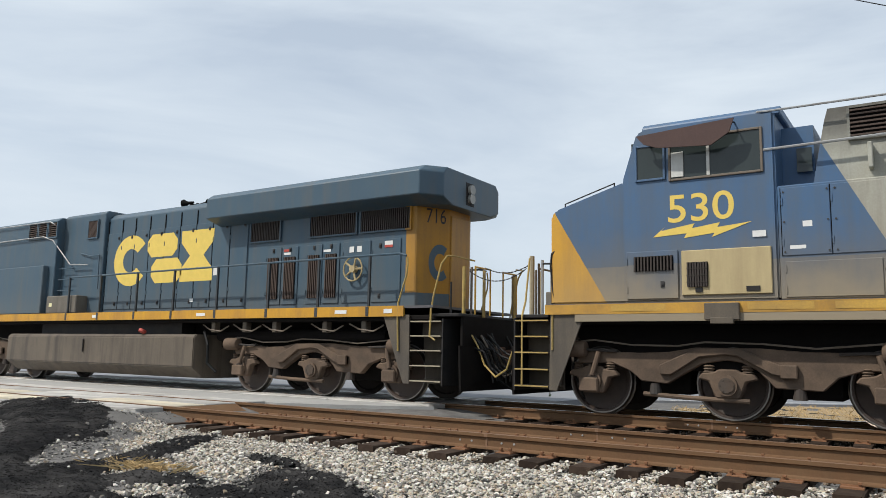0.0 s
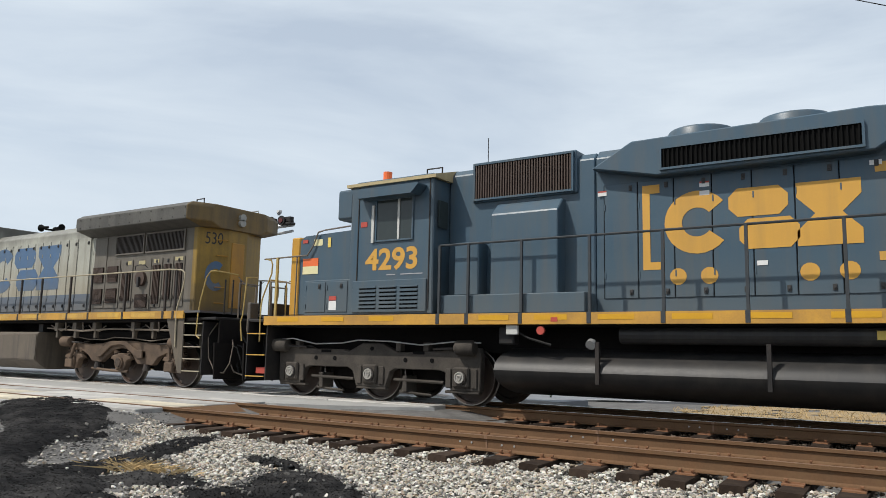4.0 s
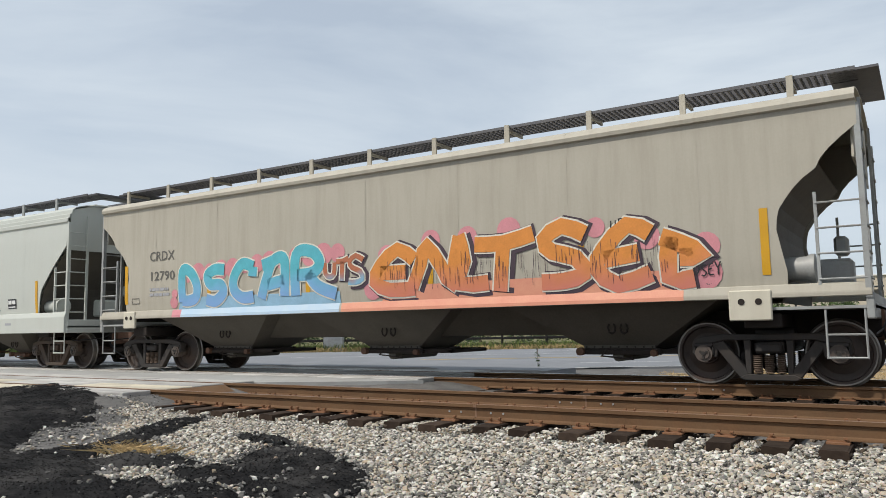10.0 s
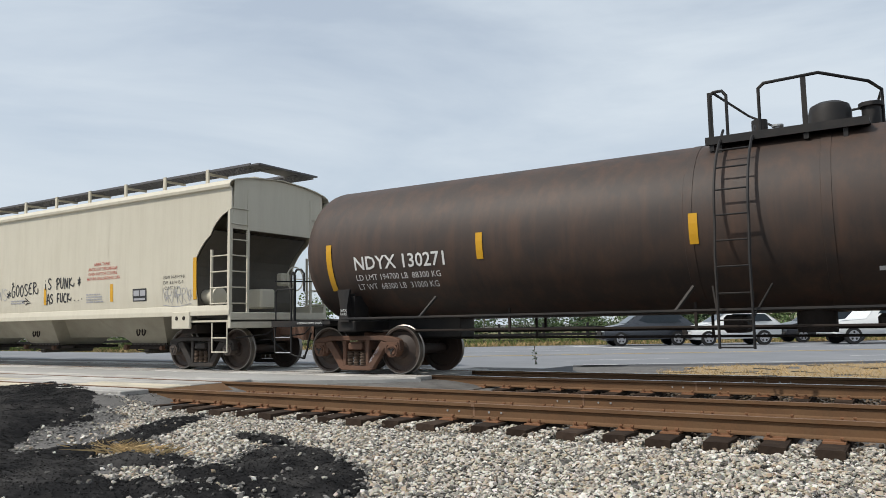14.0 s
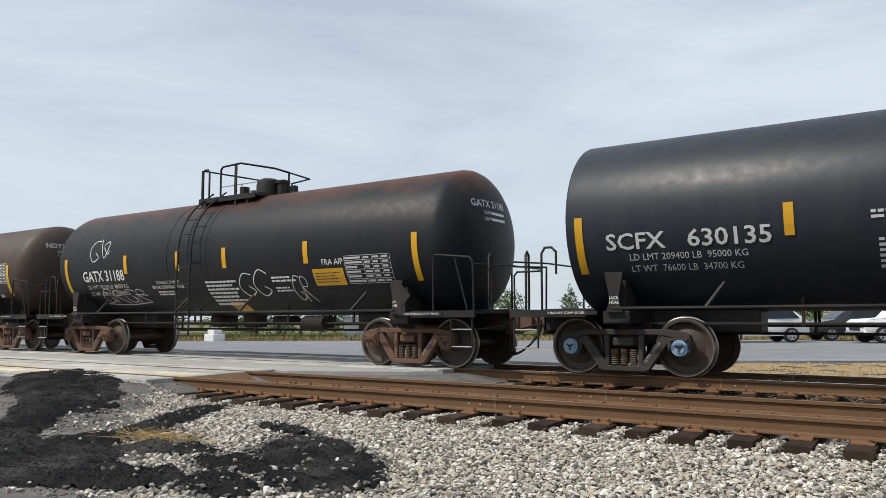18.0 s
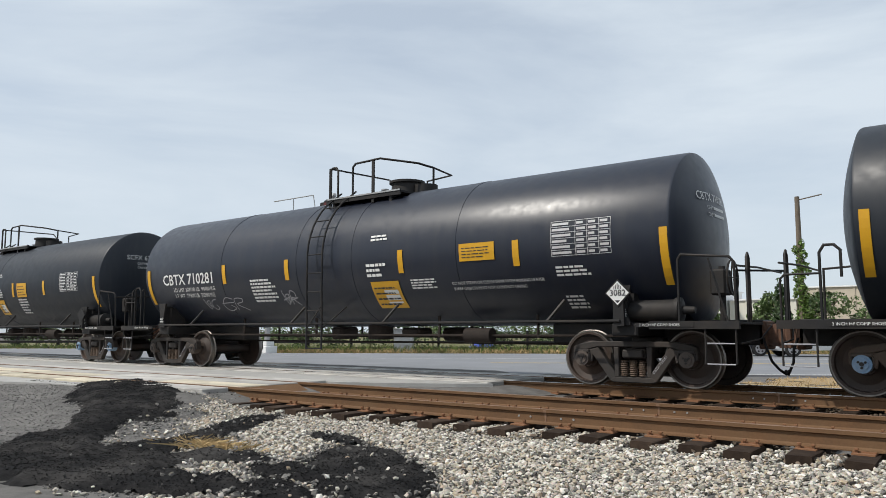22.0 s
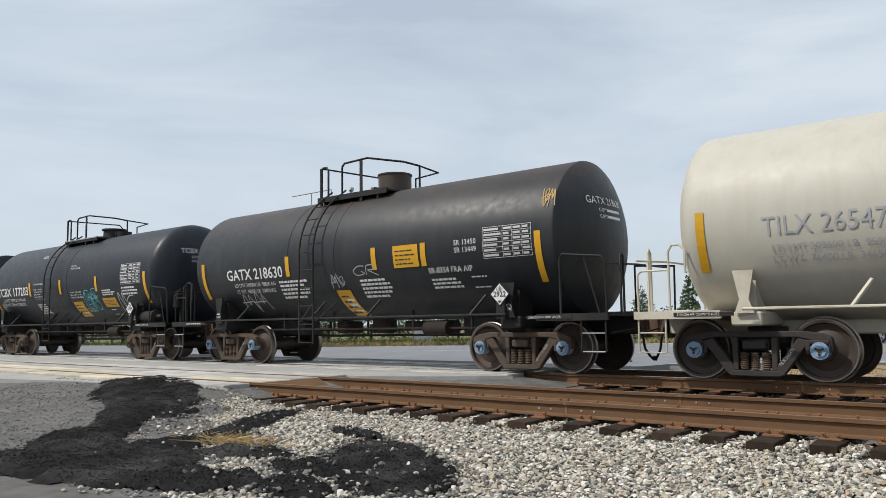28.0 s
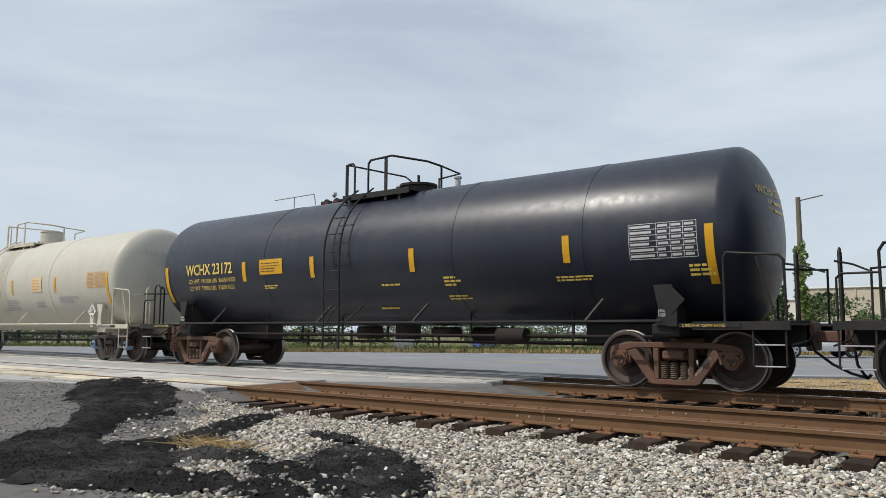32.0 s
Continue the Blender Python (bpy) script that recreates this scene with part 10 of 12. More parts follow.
E.put("lower_duct", boxes((2.4, 3.85, -1.14, 1.14, 1.75, 3.2), bevel=0.012))
E.put("pipe_run", pipe([(2.35, -1.2, 3.35), (2.55, -1.22, 3.22), (3.3, -1.22, 3.22), (3.35, -1.22, 3.3), (3.75, -1.2, 3.3), (3.8, -1.2, 3.75)], 0.02), GRY)
for x0, x1 in ((2.45, 3.1), (3.1, 3.8)):
    door(E, x0, x1, 2.3, 3.14, 1.14, ((0.5, 0.9), (0.5, 0.1)), 0.02)
bin_ = bmesh.new()
prism(bin_, [(2.1, 1.78), (2.1, 2.26), (3.3, 2.26), (3.3, 1.95), (3.12, 1.95), (3.12, 1.78)], -1.44, -1.14)
E.put("walkway_box", bin_, M["loco_grime"], None, "grimy box on the walkway")
E.bar("safety_sticker", [(2.2, 1.98, 0.22, 0.14), (3.5, 3.5, 0.07, 0.2)], M["yellow_ink"], 1.445)
E.bar("white_sticker", [(2.2, 2.06, 0.22, 0.06), (-1.55, 2.72, 0.12, 0.08), (-1.72, 2.42, 0.2, 0.05), (-2.2, 2.62, 0.18, 0.09)], M["white_ink"], 1.512)
hood = E.put("engine_hood", hood_bm(3.9, 8.86, 1.0, 1.76, 4.19, 0.17), None, None, "engine hood with upright doors")
edges = [3.92, 4.327, 4.706, 5.067, 5.484, 5.883, 6.253, 6.632, 7.031, 7.486, 7.888, 8.284, 8.84]
for x0, x1 in zip(edges[:-1], edges[1:]):
    door(E, x0, x1, 1.86, 3.82, 1.0, ((0.82, 0.93), (0.82, 0.07)), 0.028, 0.015)
    E.put("door_gap", boxes((x0 - 0.014, x0 + 0.014, -1.012, -0.99, 1.86, 3.82)), M["void"], hood)
emblem(E, 3.95, 7.51, 2.42, 3.76, 1.028, M["loco_blue_bright"])
E.put("rear_hood", hood_bm(8.86, 13.08, 1.0, 1.76, 3.95, 0.08, 0.28, 0.72), None, None, "radiator compartment with a yellow cut-cornered end")
wing = bmesh.new()
outline = [(-1.46, 3.93), (-1.46, 4.26), (-1.30, 4.36), (1.30, 4.36), (1.46, 4.26), (1.46, 3.93), (1.02, 3.80), (-1.02, 3.80)]
ra = [wing.verts.new((8.80, y, z)) for y, z in outline]
rb = [wing.verts.new((13.20, y, z)) for y, z in outline]
rc = [wing.verts.new((13.42, y * 0.6, z)) for y, z in outline]
for p, q in ((ra, rb), (rb, rc)):
    for k in range(8):
        wing.faces.new((p[k], p[(k + 1) % 8], q[(k + 1) % 8], q[k]))
wing.faces.new(ra[::-1]); wing.faces.new(rc)
bmesh.ops.recalc_face_normals(wing, faces=wing.faces)
bmesh.ops.bevel(wing, geom=list(wing.edges), offset=0.015, segments=1, affect="EDGES")
for f in wing.faces:
    f.material_index = 1 if f.calc_center_median().x > 13.17 else 0
w = E.put("radiator_wing", wing, (M["soot_grey"], M["soot_yellow"]), None, "overhanging sooty radiator housing")
for x in [8.95 + 0.42 * k for k in range(11)]:
    for z in (3.99, 4.2):
        E.put("rivet", disc(bmesh.new(), (x, -1.462, z), (0, 1, 0), 0.018, 0.02, 6), M["truck_dark"], w)
for x0, x1 in ((9.95, 11.08), (11.22, 12.66)):
    grille(E, "radiator_intake", x0, x1, 3.30, 3.74, 1.0, "louvre", 0.05, True, True)
for x0, x1, rows in ((9.02, 9.46, ((2.02, 2.41), (2.58, 2.98))), (9.64, 10.08, ((2.04, 2.41), (2.58, 2.99)))):
    door(E, x0 - 0.1, x1 + 0.08, 1.9, 3.14 if x0 > 9.5 else 3.76, 1.0, (), 0.02)
    for z0, z1 in rows:
        grille(E, "door_louvre", x0, x1, z0, z1, 1.022, "louvre_brown", 0.04, True, False)
for x0, x1 in ((10.2, 10.70), (11.46, 11.88), (11.9, 12.3), (12.32, 12.72)):
    door(E, x0, x1, 1.9, 3.12, 1.0, ((0.5, 0.93), (0.5, 0.04)), 0.022)
    grille(E, "door_louvre", x0 + 0.08, x1 - 0.07, 2.08 if x0 != 11.46 else 1.98, 2.8 if x0 == 10.2 else 2.95, 1.022, "louvre_brown", 0.045, True, False)
door(E, 10.76, 11.44, 1.84, 3.12, 1.0, (), 0.02)
grille(E, "door_louvre", 10.88, 11.36, 1.9, 2.23, 1.02, "louvre_brown", 0.04, True, False)
wh = E.put("hand_brake", disc(bmesh.new(), (11.1, -1.06, 2.62), (0, 1, 0), 0.19, 0.08, 22), M["louvre_brown"], None, "round hand brake housing")
E.put("brake_lever", boxes((11.06, 11.14, -1.16, -1.1, 2.4, 2.66), bevel=0.01), M["steel_dark"], wh)
E.put("grab_arc", pipe([(10.85, -1.06, 2.86), (10.92, -1.1, 2.94), (11.1, -1.1, 2.97), (11.3, -1.1, 2.94), (11.36, -1.06, 2.88)], 0.012), M["steel_dark"], wh)
for r in ((10.94, 2.98, 0.26, 0.1), (11.55, 3.0, 0.2, 0.09), (10.48, 3.0, 0.16, 0.09), (12.36, 3.02, 0.30, 0.09)):
    E.bar("service_sticker", [r], M["dull_sticker"], 1.026)
E.put("exhaust_chimney", hood_bm(7.15, 8.05, 0.42, 4.02, 4.60, 0.05), GRY, None, "square exhaust stack")
horn_cluster(E, 5.95, -0.3, 4.32)
E.put("roof_grab", pipe([(12.85, -0.9, 4.34), (12.85, -0.9, 4.5), (13.1, -0.9, 4.5), (13.1, -0.9, 4.34)], 0.014), M["frame_black"])
E.put("roof_grab", pipe([(-2.75, -0.9, 4.52), (-2.75, -0.9, 4.62), (-2.3, -0.9, 4.62), (-2.3, -0.9, 4.52)], 0.012), M["frame_black"])
for x in (-3.55, -3.4, -3.2):
    E.put("antenna", boxes((x - 0.02, x + 0.02, -0.62, -0.58, 4.5, 4.64)), M["frame_black"])
E.put("front_horn", pipe([(-5.0, -0.9, 3.36), (-4.85, -0.9, 3.5), (-4.5, -0.9, 3.58)], 0.03), M["frame_black"], None, "black nose fitting")
grab(E, (-5.15, -1.3, 3.3), (-4.3, -1.3, 3.56), (0, 0, 0.1), M["frame_black"])
fac = side_wrap_chamfer(E, 13.08, 1.0, 0.28, 0.72)
lettering("end_number", [("530", 0.30, 0.0, 3.42)], M["black_ink"], E.o, lambda x, z: fac(0.22 + x * 0.95, z), "small dark end number")
patchwork("end_emblem", [[(0.62 + 0.34 * f * math.cos(t), 2.65 + 0.36 * f * math.sin(t)) for f, t in ((1, a), (1, b), (0.5, b), (0.5, a))] for a, b in ((0.9 + 0.3 * k, 1.2 + 0.3 * k) for k in range(15))], BLU, E.o, fac, 0.0, "faded blue ring emblem")
for k in range(5):
    z = 2.0 + 0.38 * k
    p, q = Vector(fac(0.62, z)), Vector(fac(0.95, z))
    E.put("grab_iron", pipe([p + Vector((E.rear, 0, 0)), p + Vector((E.rear + 0.07, -0.05, 0)), q + Vector((E.rear + 0.07, -0.05, 0)), q + Vector((E.rear, 0, 0))], 0.014), M["loco_ochre"])
for z in (3.72, 3.86):
    E.put("headlight", disc(bmesh.new(), (13.46, 0.0, z + 0.28), (1, 0, 0), 0.09, 0.1, 14), M["lens"])
E.put("end_door", boxes((13.35, 13.38, -0.2, 0.2, 1.9, 3.5), bevel=0.01), M["loco_ochre"], None, "dull yellow door in the hood end")
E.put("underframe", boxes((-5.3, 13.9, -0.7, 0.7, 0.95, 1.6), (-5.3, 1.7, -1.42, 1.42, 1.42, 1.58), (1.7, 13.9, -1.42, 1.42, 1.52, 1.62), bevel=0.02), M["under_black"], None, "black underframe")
E.put("walkway", boxes((1.66, 13.95, -1.5, 1.5, 1.72, 1.765), (-5.42, 1.66, -1.5, 1.5, 1.69, 1.73)), M["walkmesh"])
E.put("lower_skirt", boxes((-4.9, 1.7, -1.51, -1.45, 1.45, 1.563), (-4.9, 1.7, 1.45, 1.51, 1.45, 1.563)), M["slate_grime"])
for r in ((-5.42, 1.7, -1.515, -1.46, 1.565, 1.72), (1.7, 13.4, -1.515, -1.46, 1.59, 1.765), (-5.42, 1.7, 1.46, 1.515, 1.565, 1.72), (1.7, 13.4, 1.46, 1.515, 1.59, 1.765)):
    E.put("sill", boxes(r), M["loco_sill"], None, "grimy yellowed side sill")
for r in [(x, 1.60, 0.85, 0.10) for x in (-4.3, -2.3, -1.2, -0.1, 0.9)] + [(x, 1.635, 0.9, 0.10) for x in (2.1, 3.6, 5.2, 6.8, 8.6, 10.1, 11.5)]:
    E.bar("reflective_stripe", [r], M["loco_stripe"], 1.516, "faded reflective yellow sill stripe")
tk = bmesh.new()
prof = [(-1.5, 0.52), (-1.5, 1.2), (-1.42, 1.27), (1.42, 1.27), (1.5, 1.2), (1.5, 0.52), (1.15, 0.27), (-1.15, 0.27)]
a = [tk.verts.new((0.58, y, z)) for y, z in prof]
b = [tk.verts.new((7.56, y, z)) for y, z in prof]
for k in range(8):
    tk.faces.new((a[k], a[(k + 1) % 8], b[(k + 1) % 8], b[k]))
tk.faces.new(a[::-1]); tk.faces.new(b)
bmesh.ops.recalc_face_normals(tk, faces=tk.faces)
bmesh.ops.bevel(tk, geom=list(tk.edges), offset=0.02, segments=2, affect="EDGES")
tk_o = E.put("fuel_tank", tk, M["loco_tank"], None, "long chamfered fuel tank under the frame")
E.put("sight_glass", pipe([(2.9, -1.52, 1.1), (2.9, -1.52, 0.78)], 0.018), M["frame_black"], tk_o)
E.put("filler_cap", disc(bmesh.new(), (3.0, -1.45, 1.33), (0, 0.5, 1), 0.09, 0.06, 14), M["galv"], tk_o)
for x in (0.9, 5.0, 7.2):
    E.put("tank_hanger", boxes((x - 0.1, x + 0.1, -1.2, 1.2, 1.25, 1.5)), M["frame_black"], tk_o)
for x, lab in ((1.5, "white_box"), (0.85, "red_plug")):
    E.put("electrical_box", boxes((x, x + 0.22, -1.4, -1.25, 1.30, 1.48), bevel=0.01), M["white_trim" if lab == "white_box" else "loco_grime"])
E.put("air_reservoir", pipe([(8.0, -0.95, 1.22), (12.6, -0.95, 1.22)], 0.13, 14), M["under_black"])
for k, x in enumerate((8.15, 8.9, 9.75, 11.35, 12.1, 12.85)):
    E.put("frame_bracket", boxes((x - 0.07, x + 0.07, -1.36, -1.18, 1.30, 1.54), (x - 0.04, x + 0.04, -1.33, -1.22, 1.12, 1.32), bevel=0.012), M["loco_grime"])
    E.put("conduit", pipe([(x - 0.35, -1.28, 1.46), (x - 0.1, -1.33, 1.40 - 0.03 * (k % 3)), (x + 0.2, -1.32, 1.30 + 0.04 * (k % 2)), (x + 0.42, -1.28, 1.44)], 0.016), M["hose"] if k % 2 else M["rail_brown"])
E.put("equalising_pipe", pipe([(7.7, -1.3, 1.38), (9.2, -1.35, 1.3), (10.5, -1.3, 1.36), (12.9, -1.35, 1.32)], 0.025), M["rail_brown"])
for x in (8.6, 9.3, 12.4):
    E.put("pipe_hanger", pipe([(x, -1.4, 1.58), (x, -1.36, 1.3)], 0.015), M["rail_brown"])
railing(E, [(1.78, 1.47, 2.72), (12.75, 1.47, 2.74), (13.18, 1.47, 2.71), (13.30, 1.47, 2.64), (13.32, 1.48, 2.5), (13.30, 1.49, 2.31), (13.14, 1.5, 1.82), (13.13, 1.5, 1.6), (13.16, 1.5, 0.94)], [(u, 2.72) for u in (1.964, 3.603, 5.133, 6.556, 7.543, 8.797, 9.686, 11.128, 12.678, 13.024)], 1.74, 0.018, M["rail_pale"], (-1, 1), M["truck_dark"])
for x, z0, z1 in ((-5.85, 0.42, 2.55), (-5.3, 1.0, 2.55)):
    for s in (-1, 1):
        E.put("step_handrail", pipe([(x, s * 1.48, z0), (x, s * 1.48, 1.55), (x - 0.03, s * 1.3, 1.8), (x - 0.03, s * 1.15, z1)], 0.017), M["rail_yellow"])
for s in (-1, 1):
    E.put("step_handrail", pipe([(14.36, s * 0.82, 2.61), (14.24, s * 1.36, 2.65), (14.16, s * 1.44, 2.64), (14.06, s * 1.47, 2.5), (13.92, s * 1.48, 1.98), (13.86, s * 1.48, 1.67), (13.84, s * 1.48, 1.21), (13.95, s * 1.47, 1.14)], 0.017), M["rail_yellow"])
    for x in (14.1, 14.22, 14.34):
        E.put("end_stanchion", pipe([(x, s * (0.95 - (x - 14.1)), 1.7), (x, s * (0.95 - (x - 14.1)), 2.5)], 0.018), M["frame_black"])
    E.put("end_platform_rail", pipe([(14.35, s * 0.75, 1.6), (14.35, s * 0.75, 2.42), (14.35, s * 0.25, 2.42), (14.35, s * 0.25, 1.6)], 0.018), M["rail_brown"])
    E.put("end_platform_rail", pipe([(-5.9, s * 0.75, 1.6), (-5.9, s * 0.75, 2.42), (-5.9, s * 0.25, 2.42), (-5.9, s * 0.25, 1.6)], 0.018), M["rail_brown"])
end_steps(E, 13.40, 14.04, (0.40, 0.67, 0.94, 1.20, 1.46), M["loco_grime"], M["worn_edge"])
end_steps(E, -5.36, -6.0, (0.40, 0.67, 0.94, 1.20, 1.46), M["loco_grime"], M["rail_yellow"])
for r in ((13.9, 14.4, -1.42, 1.42, 1.56, 1.62), (-6.0, -5.4, -1.42, 1.42, 1.52, 1.58)):
    E.put("end_platform", boxes(r, bevel=0.01), M["frame_black"])
for x, d in ((14.38, 1), (-5.98, -1)):
    E.put("end_plate", boxes((x - 0.03, x + 0.03, -1.3, 1.3, 1.0, 1.58), bevel=0.01), M["under_black"])
    plow(E, x, d, M["under_black"])
    coupler(E.o, E.at(x), E.at(x) + d * 0.6)
for s in (-1, 1):
    for x, y, top, r, key in ((-5.95, 0.92, 2.62, 0.045, "rail_pale"), (-5.88, 0.80, 2.5, 0.022, "rail_brown"), (-5.62, 1.2, 2.5, 0.028, "galv"), (-6.06, 0.55, 2.42, 0.022, "rail_brown"), (-6.08, 0.3, 2.42, 0.022, "rail_yellow")):
        E.put("end_stanchion", pipe([(x, s * y, 1.56), (x, s * y, top)], r, 8), M[key])
    E.put("nose_handrail", pipe([(-5.30, s * 1.40, 1.75), (-5.36, s * 1.42, 2.35), (-5.34, s * 1.42, 2.56), (-5.28, s * 1.40, 2.62), (-5.2, s * 1.3, 2.62)], 0.018), M["frame_black"])
    E.put("nose_handrail", pipe([(-5.62, s * 1.2, 2.44), (-5.4, s * 1.3, 2.42), (-5.28, s * 1.36, 2.42)], 0.016), M["frame_black"])
E.put("junction_box", boxes((-5.48, -5.37, -1.36, -1.16, 1.72, 1.95), bevel=0.015), M["hood_grime"])
for k in range(7):
    y = -1.02 + 0.11 * k
    q = 0.04 * (k % 3)
    E.put("mu_hose", pipe([(-5.98, y, 1.36 - q), (-6.12, y - 0.03, 1.28), (-6.24, y - 0.05, 0.98 - q), (-6.36, y - 0.04, 0.66 - q), (-6.6, y, 0.52 + q), (-6.84, y + 0.03, 0.72), (-6.98, y + 0.02, 1.05), (-7.1, y, 1.25 - q)], 0.017 + 0.004 * (k % 2), 7), M["hose"] if k % 3 else M["rail_yellow"] if k == 0 else M["rail_brown"])
chain(E, (-5.95, -0.92, 2.5), (-6.9, -0.9, 2.46), 0.13, M["steel_dark"])
hose_tangle(E, 14.4, 15.3)
for k in range(6):
    y, q = -0.95 + 0.16 * k, 0.03 * (k % 3) + 0.02 * k
    E.put("air_hose", pipe([(14.36, y, 1.15 - q), (14.44, y - 0.03, 0.95), (14.46 + q, y - 0.05, 0.62 - q), (14.6, y - 0.05, 0.42 - q), (14.82, y, 0.36 + q), (14.98 - q, y + 0.04, 0.55), (15.06, y + 0.04, 0.86), (15.18, y, 1.12 - q)], 0.015 + 0.003 * (k % 2), 7), M["hose"] if k % 3 else M["rail_brown"])
E.put("jumper_cable", pipe([(14.1, -1.1, 1.5), (14.04, -1.3, 1.2), (14.12, -1.32, 0.72), (14.32, -1.3, 0.42), (14.55, -1.25, 0.40), (14.68, -1.2, 0.62), (14.7, -1.15, 1.0), (14.5, -1.0, 1.12)], 0.014, 7), M["rail_brown"])
E.put("receptacle_box", boxes((14.96, 15.08, -1.05, -0.8, 1.3, 1.95), bevel=0.02), M["loco_grime"], None, "grimy cable receptacle")
chain(E, (14.38, -0.82, 2.56), (15.24, -0.85, 2.42), 0.16, M["steel_dark"])
for u, fl in ((-2.69, 1), (10.66, 1)):
    engine_truck(E, u, "ge", 0.53, fl)

# ---- the leading engine: same maker, dark blue ----
def dark_yellow_end(u_end, end_mat):
    def cut(bm):
        for co, no in (((u_end, 0, 0), (1, 0, 0)), ((0, 0, 2.05), (0, 0, 1))):
            bmesh.ops.bisect_plane(bm, geom=list(bm.verts) + list(bm.edges) + list(bm.faces), plane_co=co, plane_no=no)
        for f in bm.faces:
            p = f.calc_center_median()
            f.material_index = 1 if p.x > u_end and p.z > 2.05 else 0
        return (M["loco_blue"], end_mat)
    return cut


F = Engine("dark blue wide-winged diesel locomotive with a yellow hood end", -17.3, dark_yellow_end(-8.6, M["loco_ochre"]), ((-60, -60.86), (60, 59.14)))
F.put("front_hood", hood_bm(-26.0, -20.3, 1.3, 1.77, 4.44, 0.1), None, None, "cab-end hood")
for x0 in (-21.4, -20.9, -20.4):
    grille(F, "roof_vent", x0 - 0.3, x0 + 0.1, 3.9, 4.3, 1.3, "louvre_brown", 0.055, False, True)
F.put("blower_housing", hood_bm(-20.3, -18.4, 1.1, 1.77, 4.5, 0.08), None, None, "blower housing")
grille(F, "blower_intake", -19.1, -18.7, 3.8, 4.25, 1.1, "louvre_brown", 0.04, True, True)
F.put("blower_cabinet", boxes((-23.4, -20.6, -1.45, 1.45, 1.77, 3.1), bevel=0.02), None, None, "low cabinet on the walkway")
F.put("walkway_box", boxes((-20.35, -18.95, -1.42, -1.02, 1.77, 2.24), bevel=0.02), M["hood_grime"], None, "dusty grey box on the walkway")
F.bar("white_sticker", [(-20.2, 1.95, 0.14, 0.1)], M["cream_ink"], 1.424)
for z in (2.4, 2.7, 3.0):
    grab(F, (-20.2, -1.14, z), (-19.6, -1.14, z), (0, -0.08, 0), M["loco_blue"])
railing(F, [(-26.0, 1.36, 3.9), (-20.9, 1.36, 3.92), (-20.5, 1.3, 3.8), (-19.7, 1.22, 3.1), (-18.9, 1.2, 3.06)], [], 0, 0.018, M["galv"], (-1,))
railing(F, [(-26.0, 1.36, 4.36), (-20.6, 1.36, 4.32), (-20.36, 1.3, 4.2), (-20.34, 1.3, 3.95)], [], 0, 0.016, M["galv"], (-1,))
F.put("hood_conduit", pipe([(-19.4, -1.13, 3.4), (-18.9, -1.15, 3.3), (-18.5, -1.15, 3.3), (-18.45, -1.15, 2.4)], 0.016), M["loco_blue"])
F.put("engine_hood", hood_bm(-18.4, -13.0, 1.0, 1.77, 4.40, 0.14), None, None, "engine hood with upright doors")
edges = [-18.35, -17.75, -17.2, -16.6, -16.0, -15.4, -14.8, -14.2, -13.6, -13.0]
for x0, x1 in zip(edges[:-1], edges[1:]):
    door(F, x0, x1, 1.87, 3.86, 1.0, ((0.82, 0.93), (0.82, 0.07)), 0.022, 0.014)
    F.put("door_gap", boxes((x0 - 0.014, x0 + 0.014, -1.014, -0.99, 1.87, 4.2)), M["void"])
emblem(F, -18.0, -14.2, 2.45, 3.76, 1.022, M["yellow_ink"])
F.put("rear_hood", hood_bm(-13.0, -8.37, 1.0, 1.77, 3.95, 0.08, 0.36, 0.62), None, None, "radiator compartment with a yellow end")
wing = bmesh.new()
outline = [(-1.46, 3.85), (-1.46, 4.30), (-1.28, 4.43), (1.28, 4.43), (1.46, 4.30), (1.46, 3.85), (1.02, 3.72), (-1.02, 3.72)]
ra = [wing.verts.new((-13.95, y, z)) for y, z in outline]
rb = [wing.verts.new((-8.0, y, z)) for y, z in outline]
rc = [wing.verts.new((-7.72, y * 0.72, z)) for y, z in outline]
for p, q in ((ra, rb), (rb, rc)):
    for k in range(8):
        wing.faces.new((p[k], p[(k + 1) % 8], q[(k + 1) % 8], q[k]))
wing.faces.new(ra[::-1]); wing.faces.new(rc)
bmesh.ops.recalc_face_normals(wing, faces=wing.faces)
bmesh.ops.bevel(wing, geom=list(wing.edges), offset=0.015, segments=1, affect="EDGES")
F.put("radiator_wing", wing, M["loco_blue"], None, "overhanging radiator housing")
for x0, x1 in ((-12.9, -12.0), (-11.1, -9.85), (-9.72, -8.5)):
    grille(F, "radiator_intake", x0, x1, 3.3, 3.72, 1.0, "louvre", 0.05, True, True)
for x0, x1 in ((-12.4, -11.92), (-11.9, -11.42), (-11.2, -10.74), (-10.72, -10.26)):
    door(F, x0, x1, 1.88, 3.12, 1.0, ((0.5, 0.95),), 0.022)
    grille(F, "door_louvre", x0 + 0.08, x1 - 0.08, 2.0, 2.9, 1.022, "louvre_brown", 0.045, True, False)
door(F, -10.2, -9.45, 1.88, 3.12, 1.0, (), 0.022)
door(F, -9.43, -8.7, 1.88, 3.12, 1.0, ((0.3, 0.9), (0.3, 0.1)), 0.022)
rim = bmesh.new()
for k in range(18):
    a, b = k * math.pi / 9, (k + 1) * math.pi / 9
    rod(rim, (-9.82 + 0.24 * math.cos(a), -1.12, 2.55 + 0.24 * math.sin(a)), (-9.82 + 0.24 * math.cos(b), -1.12, 2.55 + 0.24 * math.sin(b)), 0.018, 5)
